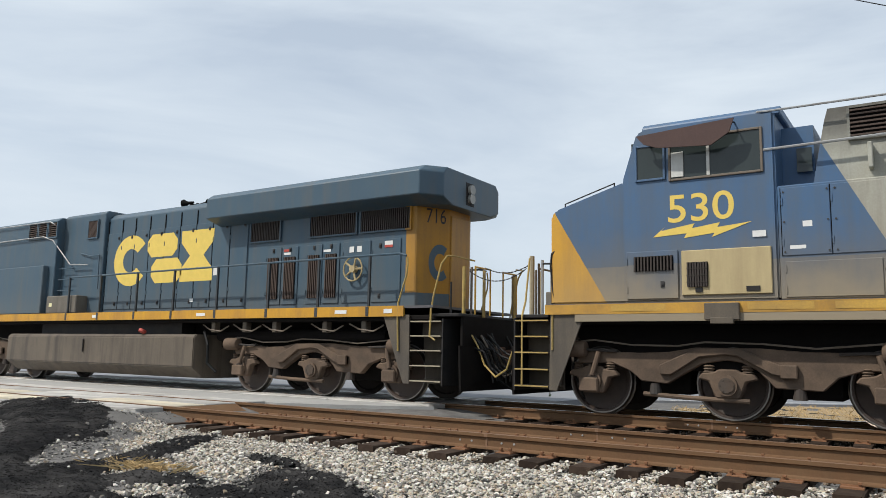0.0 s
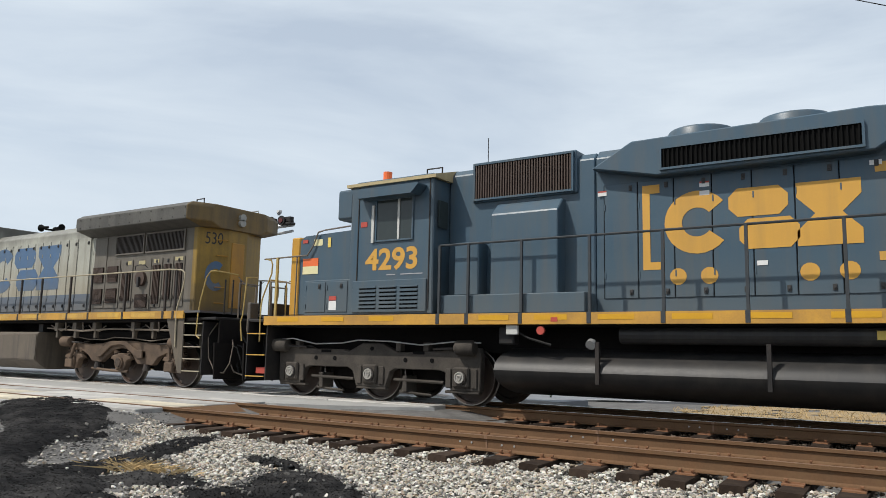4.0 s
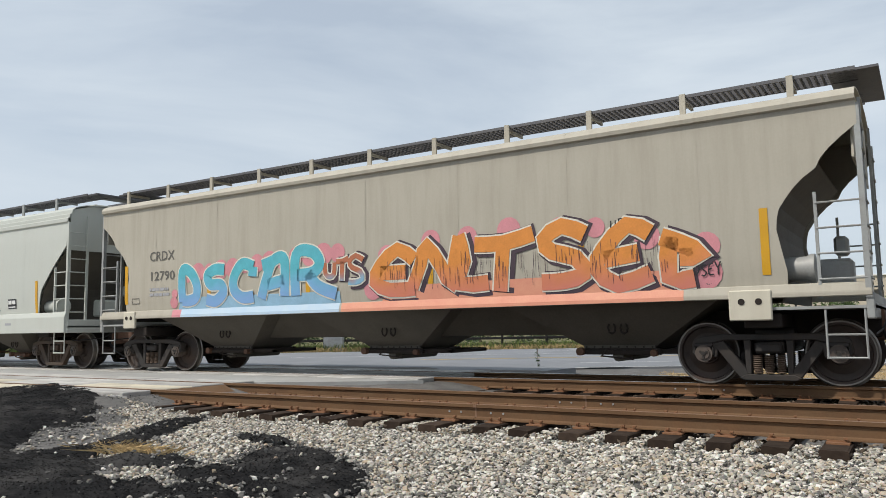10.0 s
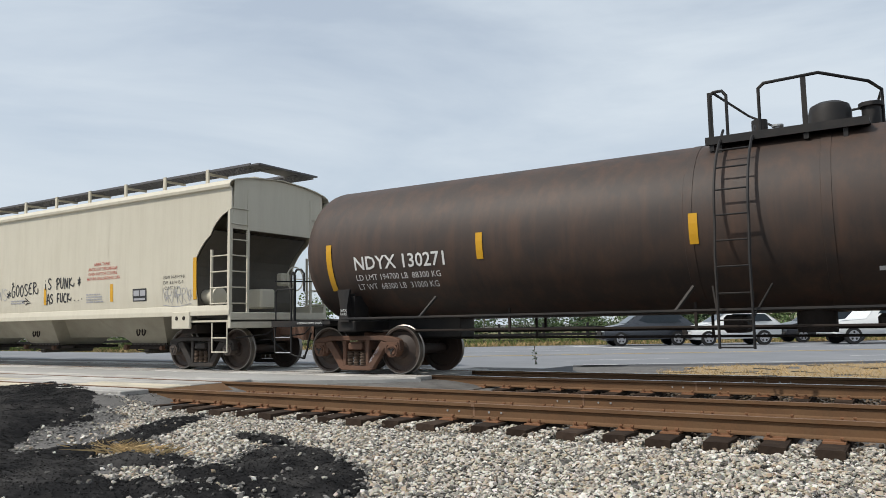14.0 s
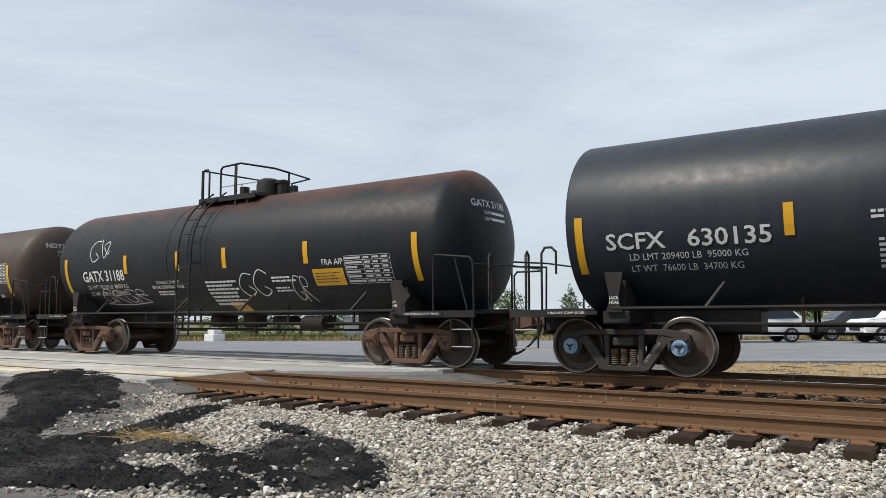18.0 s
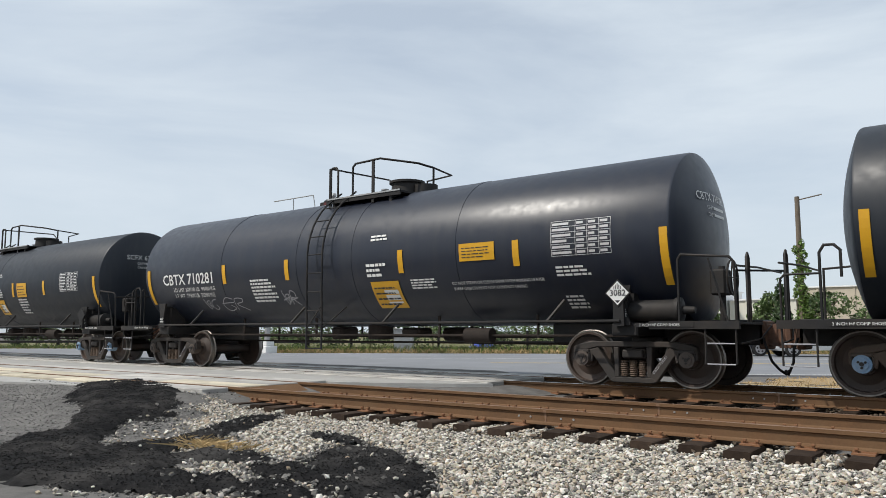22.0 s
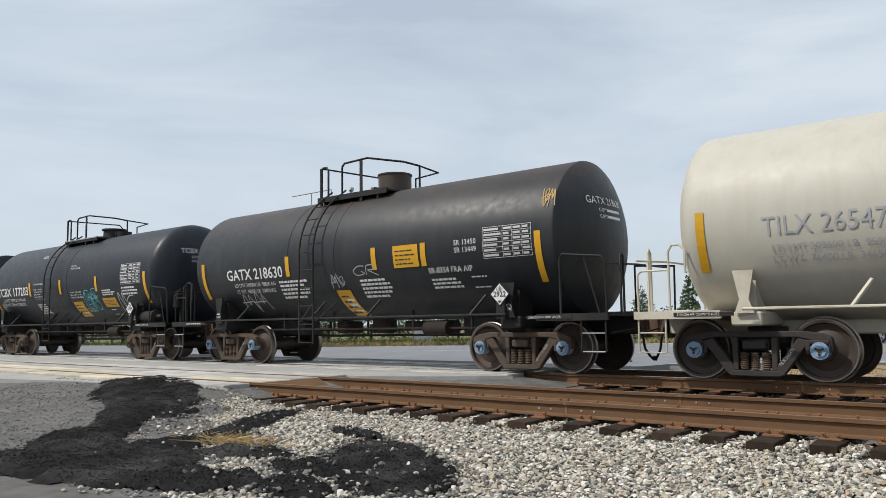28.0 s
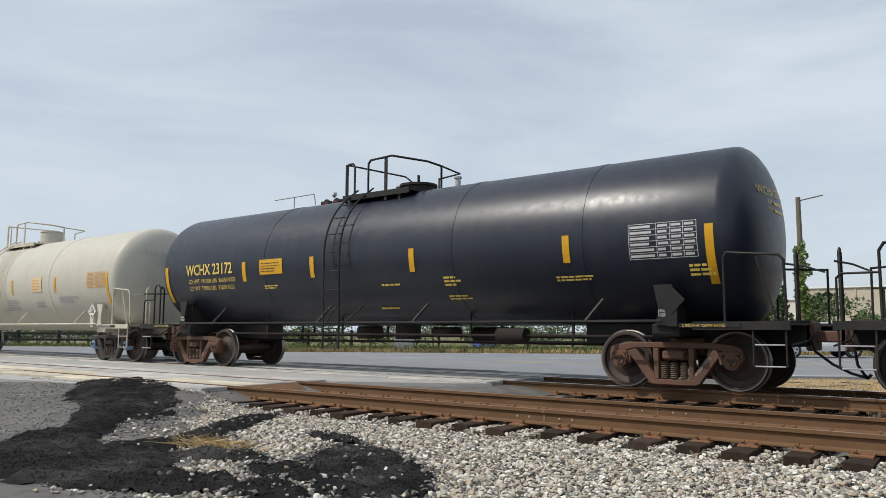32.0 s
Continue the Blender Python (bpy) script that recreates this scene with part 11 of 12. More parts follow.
for k in range(5):
    a = k * 1.2566
    rod(rim, (-9.82, -1.10, 2.55), (-9.82 + 0.24 * math.cos(a), -1.12, 2.55 + 0.24 * math.sin(a)), 0.022, 5)
disc(rim, (-9.82, -1.09, 2.55), (0, 1, 0), 0.07, 0.12, 14)
F.put("hand_brake_wheel", rim, M["loco_beige"], None, "cream spoked hand brake wheel")
F.bar("white_sticker", [(-10.0, 2.9, 0.12, 0.12), (-9.8, 2.9, 0.12, 0.12), (-9.1, 3.0, 0.2, 0.08), (-14.1, 2.6, 0.16, 0.2), (-14.9, 2.0, 0.14, 0.08), (-17.0, 2.5, 0.1, 0.14), (-11.85, 2.95, 0.2, 0.05), (-10.7, 2.95, 0.2, 0.05)], M["white_ink"], 1.026)
F.bar("red_sticker", [(-9.1, 2.95, 0.2, 0.05), (-11.85, 3.02, 0.2, 0.05)], M["red_ink"], 1.028)
horn_cluster(F, -15.6, -0.3, 4.46)
fac = side_wrap_chamfer(F, -8.37, 1.0, 0.36, 0.62)
lettering("end_number", [("716", 0.30, 0.0, 3.42)], M["black_ink"], F.o, lambda x, z: fac(0.28 + x * 1.0, z), "small dark end number")
patchwork("end_emblem", [[(0.72 + 0.34 * f * math.cos(t), 2.65 + 0.36 * f * math.sin(t)) for f, t in ((1, a), (1, b), (0.5, b), (0.5, a))] for a, b in ((0.9 + 0.3 * k, 1.2 + 0.3 * k) for k in range(15))], M["loco_blue"], F.o, fac, 0.0, "dark blue ring emblem")
for z in (3.95, 4.13):
    F.put("headlight", disc(bmesh.new(), (-7.70, -0.1, z), (1, 0, 0), 0.10, 0.1, 14), M["lens"])
F.put("headlight_housing", boxes((-7.78, -7.71, -0.26, 0.06, 3.80, 4.28), bevel=0.02), M["frame_black"])
F.put("end_door", boxes((-8.03, -7.98, -0.34, 0.34, 1.8, 3.6), bevel=0.01), M["loco_ochre"])
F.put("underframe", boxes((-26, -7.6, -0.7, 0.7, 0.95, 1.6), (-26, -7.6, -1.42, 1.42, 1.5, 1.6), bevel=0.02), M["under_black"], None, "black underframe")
F.put("walkway", boxes((-26, -7.6, -1.5, 1.5, 1.72, 1.765)), M["walkmesh"])
for r in ((-26, -8.25, -1.515, -1.46, 1.57, 1.765), (-26, -8.25, 1.46, 1.515, 1.57, 1.765)):
    F.put("sill", boxes(r), M["loco_yellow"], None, "yellow side sill")
F.bar("white_sticker", [(-9.9, 1.63, 0.3, 0.07), (-8.7, 1.63, 0.2, 0.08), (-14.0, 1.63, 0.3, 0.07), (-18.0, 1.63, 0.2, 0.07)], M["white_ink"], 1.516)
railing(F, [(-19.2, 1.47, 2.7), (-9.0, 1.47, 2.74), (-8.4, 1.47, 2.74), (-8.24, 1.47, 2.69)], [(u, 2.72) for u in (-19.2, -17.8, -16.3, -14.9, -13.4, -11.8, -10.4, -9.1)], 1.74, 0.022, M["loco_blue"], (-1, 1), M["rail_dark"])
tk = bmesh.new()
prof = [(-1.5, 0.5), (-1.5, 1.16), (-1.42, 1.23), (1.42, 1.23), (1.5, 1.16), (1.5, 0.5), (1.15, 0.25), (-1.15, 0.25)]
a = [tk.verts.new((-22, y, z)) for y, z in prof]
b = [tk.verts.new((-14.05, y, z)) for y, z in prof]
for k in range(8):
    tk.faces.new((a[k], a[(k + 1) % 8], b[(k + 1) % 8], b[k]))
tk.faces.new(a[::-1]); tk.faces.new(b)
bmesh.ops.recalc_face_normals(tk, faces=tk.faces)
bmesh.ops.bevel(tk, geom=list(tk.edges), offset=0.02, segments=2, affect="EDGES")
F.put("fuel_tank", tk, M["loco_tank"], None, "long chamfered fuel tank")
F.put("air_reservoir", pipe([(-13.8, -0.95, 1.22), (-9.0, -0.95, 1.22)], 0.13, 14), M["under_black"])
F.put("tank_hanger", boxes((-21, -15, -1.1, 1.1, 1.2, 1.5)), M["frame_black"])
end_steps(F, -8.12, -7.42, (0.40, 0.67, 0.94, 1.20, 1.46), M["loco_grime"], M["worn_edge"])
F.put("end_platform", boxes((-7.7, -7.1, -1.42, 1.42, 1.56, 1.62), bevel=0.01), M["frame_black"])
F.put("end_plate", boxes((-7.15, -7.09, -1.3, 1.3, 1.0, 1.58), bevel=0.01), M["under_black"])
plow(F, -7.12, 1, M["under_black"])
coupler(F.o, F.at(-7.12), F.at(-6.55))
hose_tangle(F, -7.1, -6.0)
for s in (-1, 1):
    F.put("step_handrail", pipe([(-7.16, s * 0.82, 2.61), (-7.28, s * 1.36, 2.65), (-7.36, s * 1.44, 2.64), (-7.46, s * 1.47, 2.5), (-7.60, s * 1.48, 1.98), (-7.66, s * 1.48, 1.67), (-7.68, s * 1.48, 1.21), (-7.57, s * 1.47, 1.14)], 0.017), M["rail_yellow"])
    F.put("step_handrail", pipe([(-8.22, s * 1.47, 2.66), (-8.2, s * 1.48, 2.5), (-8.22, s * 1.49, 2.31), (-8.38, s * 1.5, 1.82), (-8.39, s * 1.5, 1.6), (-8.36, s * 1.5, 0.94)], 0.017), M["rail_yellow"])
    for x, y, top, r, key in ((-7.3, 0.95, 2.5, 0.035, "rail_yellow"), (-7.22, 0.82, 2.5, 0.024, "rail_brown"), (-7.08, 0.6, 2.45, 0.03, "rail_yellow"), (-7.42, 1.2, 2.2, 0.02, "frame_black")):
        F.put("end_stanchion", pipe([(x, s * y, 1.58), (x, s * y, top)], r, 8), M[key])
    F.put("end_platform_rail", pipe([(-7.15, s * 0.8, 1.6), (-7.15, s * 0.8, 2.5), (-7.15, s * 0.25, 2.5), (-7.15, s * 0.25, 1.6)], 0.018), M["yellow_paint"])
chain(F, (-7.15, -1.0, 2.4), (-6.0, -1.0, 2.4), 0.2, M["steel_dark"])
for x0 in (-13.6, -12.6, -11.7, -10.3, -9.3):
    F.put("conduit", pipe([(x0 - 0.4, -1.3, 1.45), (x0 - 0.1, -1.36, 1.34), (x0 + 0.25, -1.36, 1.3), (x0 + 0.45, -1.3, 1.42)], 0.016), M["rail_brown"])
    F.put("frame_bracket", boxes((x0 - 0.06, x0 + 0.06, -1.36, -1.2, 1.28, 1.5), bevel=0.012), M["loco_grime"])
F.put("sight_glass", pipe([(-18.3, -1.52, 1.1), (-18.3, -1.52, 0.78)], 0.018), M["frame_black"])
F.put("filler_cap", disc(bmesh.new(), (-16.0, -1.45, 1.3), (0, 0.5, 1), 0.09, 0.06, 14), M["red_ink"], None, "red fuel filler cap")
F.put("tank_strap_hose", pipe([(-13.95, -1.3, 1.3), (-13.75, -1.35, 1.0), (-13.8, -1.3, 0.6), (-13.6, -1.2, 0.4)], 0.03), M["hose"])
engine_truck(F, -10.78, "ge", 0.53)
engine_truck(F, -23.8, "ge", 0.53)

# ---- the third engine: dark blue, narrow hood ----
G = Engine("dark blue narrow-hooded diesel locomotive with yellow end and sill", 24.29, dark_yellow_end(31.72, M["loco_ochre"]))
BL = M["loco_blue"]
nose = bmesh.new()
prism(nose, [(16.62, 1.62), (16.62, 3.16), (16.73, 3.25), (18.1, 3.30), (18.1, 1.62)], -1.40, 1.40)
bmesh.ops.bevel(nose, geom=list(nose.edges), offset=0.03, segments=2, affect="EDGES")
nose = G.put("nose", nose, BL, None, "low short nose")
G.put("nose_front", boxes((16.37, 16.63, -1.39, 1.39, 1.62, 3.24), bevel=0.03), M["loco_yellow"], nose, "yellow nose front")
G.bar("warning_sticker", [(16.74, 2.62, 0.42, 0.16)], M["orange_ink"], 1.405)
G.bar("notice_sticker", [(16.74, 2.46, 0.42, 0.16)], M["cream_ink"], 1.405)
G.put("nose_cabinet", boxes((16.86, 18.06, -1.46, -1.1, 1.62, 2.32), (16.86, 18.06, 1.1, 1.46, 1.62, 2.32), bevel=0.015), BL)
G.bar("red_sticker", [(16.72, 3.10, 0.14, 0.07)], M["red_ink"], 1.405)
G.bar("cream_label", [(17.02, 3.03, 0.24, 0.13)], M["cream_ink"], 1.405)
G.bar("yellow_label", [(17.40, 2.98, 0.08, 0.20)], M["yellow_ink"], 1.405)
fh = G.put("cab_front_box", boxes((17.66, 18.07, -1.46, -0.95, 3.5, 4.1), bevel=0.04), BL, None, "dark number and lamp box on the cab front")
G.put("headlight_lens", disc(bmesh.new(), (17.655, -1.2, 3.8), (1, 0, 0), 0.13, 0.03, 16), M["lens"], fh, "clear headlight lens")
G.bar("white_label", [(17.55, 1.72, 0.19, 0.18)], M["white_ink"], 1.477)
G.bar("red_label", [(17.55, 1.91, 0.19, 0.08)], M["red_ink"], 1.477)
for x0, x1 in ((16.9, 17.45), (17.47, 18.02)):
    door(G, x0, x1, 1.68, 2.28, 1.46, ((0.7, 0.85),), 0.015)
cab = bmesh.new()
prism(cab, [(18.06, 1.62), (18.06, 4.12), (18.2, 4.2), (20.0, 4.2), (20.02, 1.62)], -1.5, 1.5)
bmesh.ops.bevel(cab, geom=list(cab.edges), offset=0.02, segments=1, affect="EDGES")
cab = G.put("cab", cab, BL, None, "blue cab with sliding side windows")
roof = bmesh.new()
ro = [(-1.56, 4.10), (-1.56, 4.16), (-0.8, 4.36), (0.8, 4.36), (1.56, 4.16), (1.56, 4.10)]
a = [roof.verts.new((17.98, y, z)) for y, z in ro]
b = [roof.verts.new((20.08, y, z)) for y, z in ro]
for k in range(6):
    roof.faces.new((a[k], a[(k + 1) % 6], b[(k + 1) % 6], b[k]))
roof.faces.new(a[::-1]); roof.faces.new(b)
bmesh.ops.recalc_face_normals(roof, faces=roof.faces)
G.put("cab_roof", roof, M["loco_beige"], cab, "tan faded cab roof")
windows_box(G, 18.72, 19.54, 3.02, 3.78, 1.5, 19.24, BL)
G.put("window_trim", boxes((18.60, 18.66, -1.535, -1.5, 2.98, 3.7)), M["white_trim"], cab)
aw = bmesh.new()
prism(aw, [(18.3, 3.92), (18.45, 3.80), (19.7, 3.80), (19.85, 3.95), (19.85, 3.98), (18.3, 3.98)], -1.8, -1.50)
G.put("awning", aw, BL, None, "metal sunshade over the cab window")
for x in (18.26, 19.93):
    G.put("cab_seam", boxes((x - 0.01, x + 0.01, -1.512, -1.5, 1.7, 4.1)), M["frame_black"], cab)
G.text("road_number", [("4293", 0.40, 18.47, 2.47, 0.016, 1.12)], M["gold_ink"], 1.5, "yellow road number on the cab")
G.bar("red_sticker", [(18.32, 3.30, 0.16, 0.1)], M["red_ink"], 1.503)
G.bar("small_print", [(18.98, 2.35, 0.2, 0.02), (19.3, 2.35, 0.5, 0.02)], M["grey_ink"], 1.503)
lv = G.put("louvred_panel", boxes((18.18, 19.9, -1.53, -1.5, 1.66, 2.26), bevel=0.01), BL, cab)
for col in range(3):
    for k in range(6):
        x0, z = 18.36 + 0.48 * col, 1.74 + 0.075 * k
        G.put("louvre", boxes((x0, x0 + 0.40, -1.55, -1.528, z, z + 0.028), bevel=0.004), BL, lv)
        G.put("louvre_gap", boxes((x0, x0 + 0.40, -1.534, -1.529, z - 0.022, z)), M["void"], lv)
G.put("beacon", disc(bmesh.new(), (18.35, -0.75, 4.45), (0, 0, 1), 0.09, 0.2, 14), M["orange_ink"], None, "orange roof beacon")
for x in (19.05, 19.3):
    G.put("roof_fitting", boxes((x - 0.03, x + 0.03, -0.62, -0.55, 4.3, 4.42)), M["frame_black"])
G.put("roof_grab", pipe([(19.5, -1.0, 4.3), (19.5, -1.0, 4.42), (19.85, -1.0, 4.42), (19.85, -1.0, 4.3)], 0.014), M["frame_black"])
G.put("antenna_rod", pipe([(20.5, -0.4, 4.3), (20.5, -0.4, 5.05)], 0.008, 5), M["frame_black"])
G.put("equipment_hood", hood_bm(20.02, 22.9, 0.98, 1.62, 4.34, 0.12), None, None, "electrical cabinet hood")
G.put("rear_window", boxes((20.03, 20.06, -1.38, -1.1, 3.2, 3.7)), M["glass_dark"])
G.put("blower_duct", hood_bm(21.08, 22.36, 1.28, 1.72, 3.58, 0.22), None, None, "bulging blower duct")
grille(G, "inertial_intake", 20.62, 22.52, 3.72, 4.34, 1.04, "louvre_brown", 0.05, True, True)
G.put("intake_box", boxes((20.55, 22.6, -1.04, 1.04, 3.66, 4.40), bevel=0.02), BL)
G.put("battery_box", boxes((20.1, 22.9, -1.42, -0.98, 1.62, 1.95), (20.1, 22.9, 0.98, 1.42, 1.62, 1.95), bevel=0.015), BL)
G.put("door_post", boxes((20.35, 20.85, -1.3, -0.98, 1.95, 2.9), bevel=0.02), BL)
G.put("engine_hood", hood_bm(22.9, 31.72, 0.95, 1.62, 4.38, 0.16, 0.0, 0.0), None, None, "long engine hood with rows of doors")
G.put("hood_end", hood_bm(31.72, 31.88, 0.952, 1.62, 4.385, 0.16, 0.45, 0.75), None, None, "yellow cut-cornered hood end")
bulge = bmesh.new()
prism(bulge, [(22.92, 3.98), (23.6, 4.36), (26.95, 4.40), (27.55, 4.36), (27.5, 4.1), (27.0, 3.78), (24.0, 3.76)], -1.2, 1.2)
bmesh.ops.bevel(bulge, geom=list(bulge.edges), offset=0.02, segments=1, affect="EDGES")
G.put("brake_housing", bulge, BL, None, "flared dynamic brake housing")
grille(G, "brake_intake", 24.1, 26.85, 3.86, 4.16, 1.2, "void", 0.07, True, True)
for x0, x1 in ((27.72, 29.72), (29.84, 31.62)):
    grille(G, "radiator_intake", x0, x1, 3.60, 4.08, 0.955, "louvre_brown", 0.05, True, True)
edges = [23.05, 23.62, 24.2, 24.78, 25.36, 25.94, 26.52, 27.1]
for x0, x1 in zip(edges[:-1], edges[1:]):
    door(G, x0, x1, 1.86, 3.74, 0.95, ((0.8, 0.95), (0.8, 0.05)), 0.02, 0.008)
    G.put("door_gap", boxes((x0 - 0.007, x0 + 0.007, -0.961, -0.94, 1.86, 3.74)), M["void"])
edges = [27.62, 28.5, 29.15, 29.8, 30.35, 30.9, 31.5]
for k, (x0, x1) in enumerate(zip(edges[:-1], edges[1:])):
    door(G, x0, x1, 1.9, 3.46, 0.95, ((0.75, 0.95), (0.75, 0.08)), 0.02, 0.008)
    G.put("door_gap", boxes((x0 - 0.007, x0 + 0.007, -0.961, -0.94, 1.9, 3.46)), M["void"])
emblem(G, 24.05, 26.75, 2.52, 3.50, 0.972, M["gold_ink"])
patchwork("emblem_brackets", [[(23.7, 2.3), (23.98, 2.3), (23.98, 2.42), (23.82, 2.42), (23.82, 3.52), (23.98, 3.52), (23.98, 3.66), (23.7, 3.66)], [(27.24, 2.3), (26.96, 2.3), (26.96, 2.42), (27.12, 2.42), (27.12, 3.52), (26.96, 3.52), (26.96, 3.66), (27.24, 3.66)]] + [ring_poly(x, 2.18, 0.13) for x in (24.25, 24.72, 26.1, 26.6)], M["gold_ink"], G.o, G.wrap(0.972, 0.0), 0.004, "yellow brackets and dots round the emblem")
G.bar("warning_sticker", [(30.42, 3.12, 0.42, 0.15)], M["orange_ink"], 0.974)
G.bar("notice_sticker", [(30.42, 2.96, 0.42, 0.16)], M["cream_ink"], 0.974)
G.bar("white_sticker", [(x, z, 0.15, 0.07) for x, z in ((22.95, 3.56), (24.6, 3.55), (24.6, 3.42), (26.9, 3.62), (27.75, 3.36), (28.7, 3.36), (30.0, 3.4), (30.0, 3.28), (30.7, 3.42), (31.45, 2.4), (25.4, 2.3))], M["white_ink"], 0.974)
G.bar("red_sticker", [(x, z, 0.15, 0.025) for x, z in ((22.95, 3.62), (24.6, 3.61), (27.75, 3.42), (28.7, 3.42), (30.7, 3.48), (31.45, 2.46))], M["red_ink"], 0.9755)
for x, rr in ((28.14, 0.6), (29.57, 0.6), (31.0, 0.6), (24.4, 0.55), (25.85, 0.55)):
    fan = bmesh.new()
    lathe(fan, [(0.0, rr), (0.32, rr), (0.36, rr - 0.03), (0.36, rr - 0.08), (0.2, rr - 0.1), (0.2, 0.12), (0.26, 0.1), (0.26, 0.01)], 28, "z")
    bmesh.ops.translate(fan, verts=fan.verts, vec=(x, 0, 4.36 if x > 27 else 4.34))
    fo = G.put("radiator_fan", fan, BL, None, "round roof fan housing", 40)
    gb = bmesh.new()
    for k in range(12):
        a = k * math.pi / 6
        rod(gb, (x + 0.1 * math.cos(a), 0.1 * math.sin(a), 4.60 if x > 27 else 4.58), (x + (rr - 0.05) * math.cos(a), (rr - 0.05) * math.sin(a), 4.60 if x > 27 else 4.58), 0.012, 4)
    G.put("fan_guard", gb, M["frame_black"], fo)
fac = side_wrap_chamfer(G, 31.88, 0.952, 0.45, 0.75)
pl = lambda poly, lift: [tuple(Vector(fac(s, z)) + Vector((0.86, -0.51, 0)) * lift) for s, z in poly]
nb = bmesh.new()
ov = [(0.30 + 0.10 + 0.10 * math.cos(t), 3.545 + 0.11 * math.sin(t)) for t in [math.pi * (0.5 + k / 8) for k in range(9)]] + [(0.86 + 0.10 * math.cos(t), 3.545 + 0.11 * math.sin(t)) for t in [math.pi * (-0.5 + k / 8) for k in range(9)]]
a = [nb.verts.new(tuple(Vector(p) + Vector((G.rear, 0, 0)))) for p in pl(ov, 0.0)]
b = [nb.verts.new(tuple(Vector(p) + Vector((G.rear, 0, 0)))) for p in pl(ov, 0.03)]
nb.faces.new(b)
for k in range(len(a)):
    nb.faces.new((a[k], a[(k + 1) % len(a)], b[(k + 1) % len(a)], b[k]))
bmesh.ops.recalc_face_normals(nb, faces=nb.faces)
G.put("number_board", nb, M["void"], None, "black illuminated number board")
lettering("number_board_digits", [("4293", 0.19, 0.0, 3.45, 0.006)], M["white_ink"], G.o, lambda x, z: tuple(Vector(fac(0.38 + x * 0.93, z)) + Vector((0.86, -0.51, 0)) * 0.035), "white number on the board")
patchwork("end_emblem", [[(0.72 + 0.2 * f * math.cos(t), 2.98 + 0.2 * f * math.sin(t)) for f, t in ((1, a), (1, b), (0.5, b), (0.5, a))] for a, b in ((0.9 + 0.3 * k, 1.2 + 0.3 * k) for k in range(15))] + [[(0.36, 2.72), (0.46, 2.72), (0.46, 2.77), (0.41, 2.77), (0.41, 3.18), (0.46, 3.18), (0.46, 3.23), (0.36, 3.23)]], BL, G.o, fac, 0.0, "dark blue ring and bracket emblem")
for k in range(6):
    z = 2.0 + 0.4 * k
    p, q = Vector(fac(0.42, z)) + Vector((G.rear, 0, 0)), Vector(fac(0.80, z)) + Vector((G.rear, 0, 0))
    n = Vector((0.086, -0.051, 0))
    G.put("grab_iron", pipe([p, p + n, q + n, q], 0.014), M["loco_yellow"])
hl = G.put("headlight_housing", boxes((32.32, 32.42, -0.26, 0.26, 3.72, 4.02), bevel=0.03), M["loco_ochre"], None, "twin headlight housing")
for y in (-0.12, 0.12):
    G.put("headlight_lens", disc(bmesh.new(), (32.43, y, 3.87), (1, 0, 0), 0.10, 0.06, 16), M["lens"], hl, "clear headlight lens")
G.put("end_horn", pipe([(32.1, -0.3, 4.36), (32.45, -0.3, 4.42)], 0.05, 10), M["void"])
G.put("cable_loop", pipe([(31.6, -0.4, 4.45), (31.9, -0.4, 4.48), (32.2, -0.35, 4.38)], 0.012), M["frame_black"])
G.put("underframe", boxes((15.9, 33.0, -0.7, 0.7, 0.95, 1.48), (15.9, 33.0, -1.40, 1.40, 1.40, 1.48), bevel=0.02), M["under_black"], None, "black underframe")
G.put("walkway", boxes((15.75, 32.9, -1.5, 1.5, 1.575, 1.62)), M["walkmesh"])
for r in ((15.8, 32.83, -1.515, -1.46, 1.43, 1.615), (15.8, 32.83, 1.46, 1.515, 1.43, 1.615)):
    G.put("sill", boxes(r), M["sill_orange"], None, "side sill in faded orange")
for x in (16.2, 17.4, 18.6, 21.0, 22.05, 23.15, 24.3, 25.35, 26.4, 27.8, 29.1, 30.35, 31.6):
    G.bar("reflective_stripe", [(x, 1.50, 0.58, 0.085)], M["yellow"], 1.516, "yellow reflective dash on the sill")
G.bar("red_sticker", [(22.35, 1.47, 0.12, 0.07), (29.7, 1.47, 0.12, 0.07)], M["red_ink"], 1.518)
G.bar("white_sticker", [(31.0, 1.48, 0.22, 0.06)], M["white_ink"], 1.518)
tk = bmesh.new()
lathe(tk, [(21.2, 0.5), (21.24, 0.55), (27.34, 0.55), (27.4, 0.5)], 28, "x")
bmesh.ops.scale(tk, verts=tk.verts, vec=(1, 2.55, 0.80))
bmesh.ops.translate(tk, verts=tk.verts, vec=(0, 0, 0.67))
for v in tk.verts:
    v.co.y = max(-1.42, min(1.42, v.co.y))
tk = G.put("fuel_tank", tk, M["loco_tank_black"], None, "black rounded fuel tank", 30)
for x in (23.1, 25.6):
    G.put("tank_strap", boxes((x - 0.03, x + 0.03, -1.44, -1.38, 0.5, 1.15)), M["frame_black"], tk)
G.put("fuel_filler", disc(bmesh.new(), (23.0, -1.42, 1.12), (0, 1, 0.6), 0.08, 0.08, 12), M["galv"], tk)
G.put("air_reservoir", pipe([(23.4, -1.15, 1.27), (27.2, -1.15, 1.27)], 0.14, 16), M["loco_tank_black"], None, "long black air reservoir")
G.bar("fuel_sticker", [(26.9, 1.22, 0.15, 0.12)], M["yellow_ink"], 1.292)
G.put("conduit", pipe([(21.6, -1.35, 1.34), (21.9, -1.38, 1.2), (22.3, -1.4, 1.1)], 0.02), M["hose"])
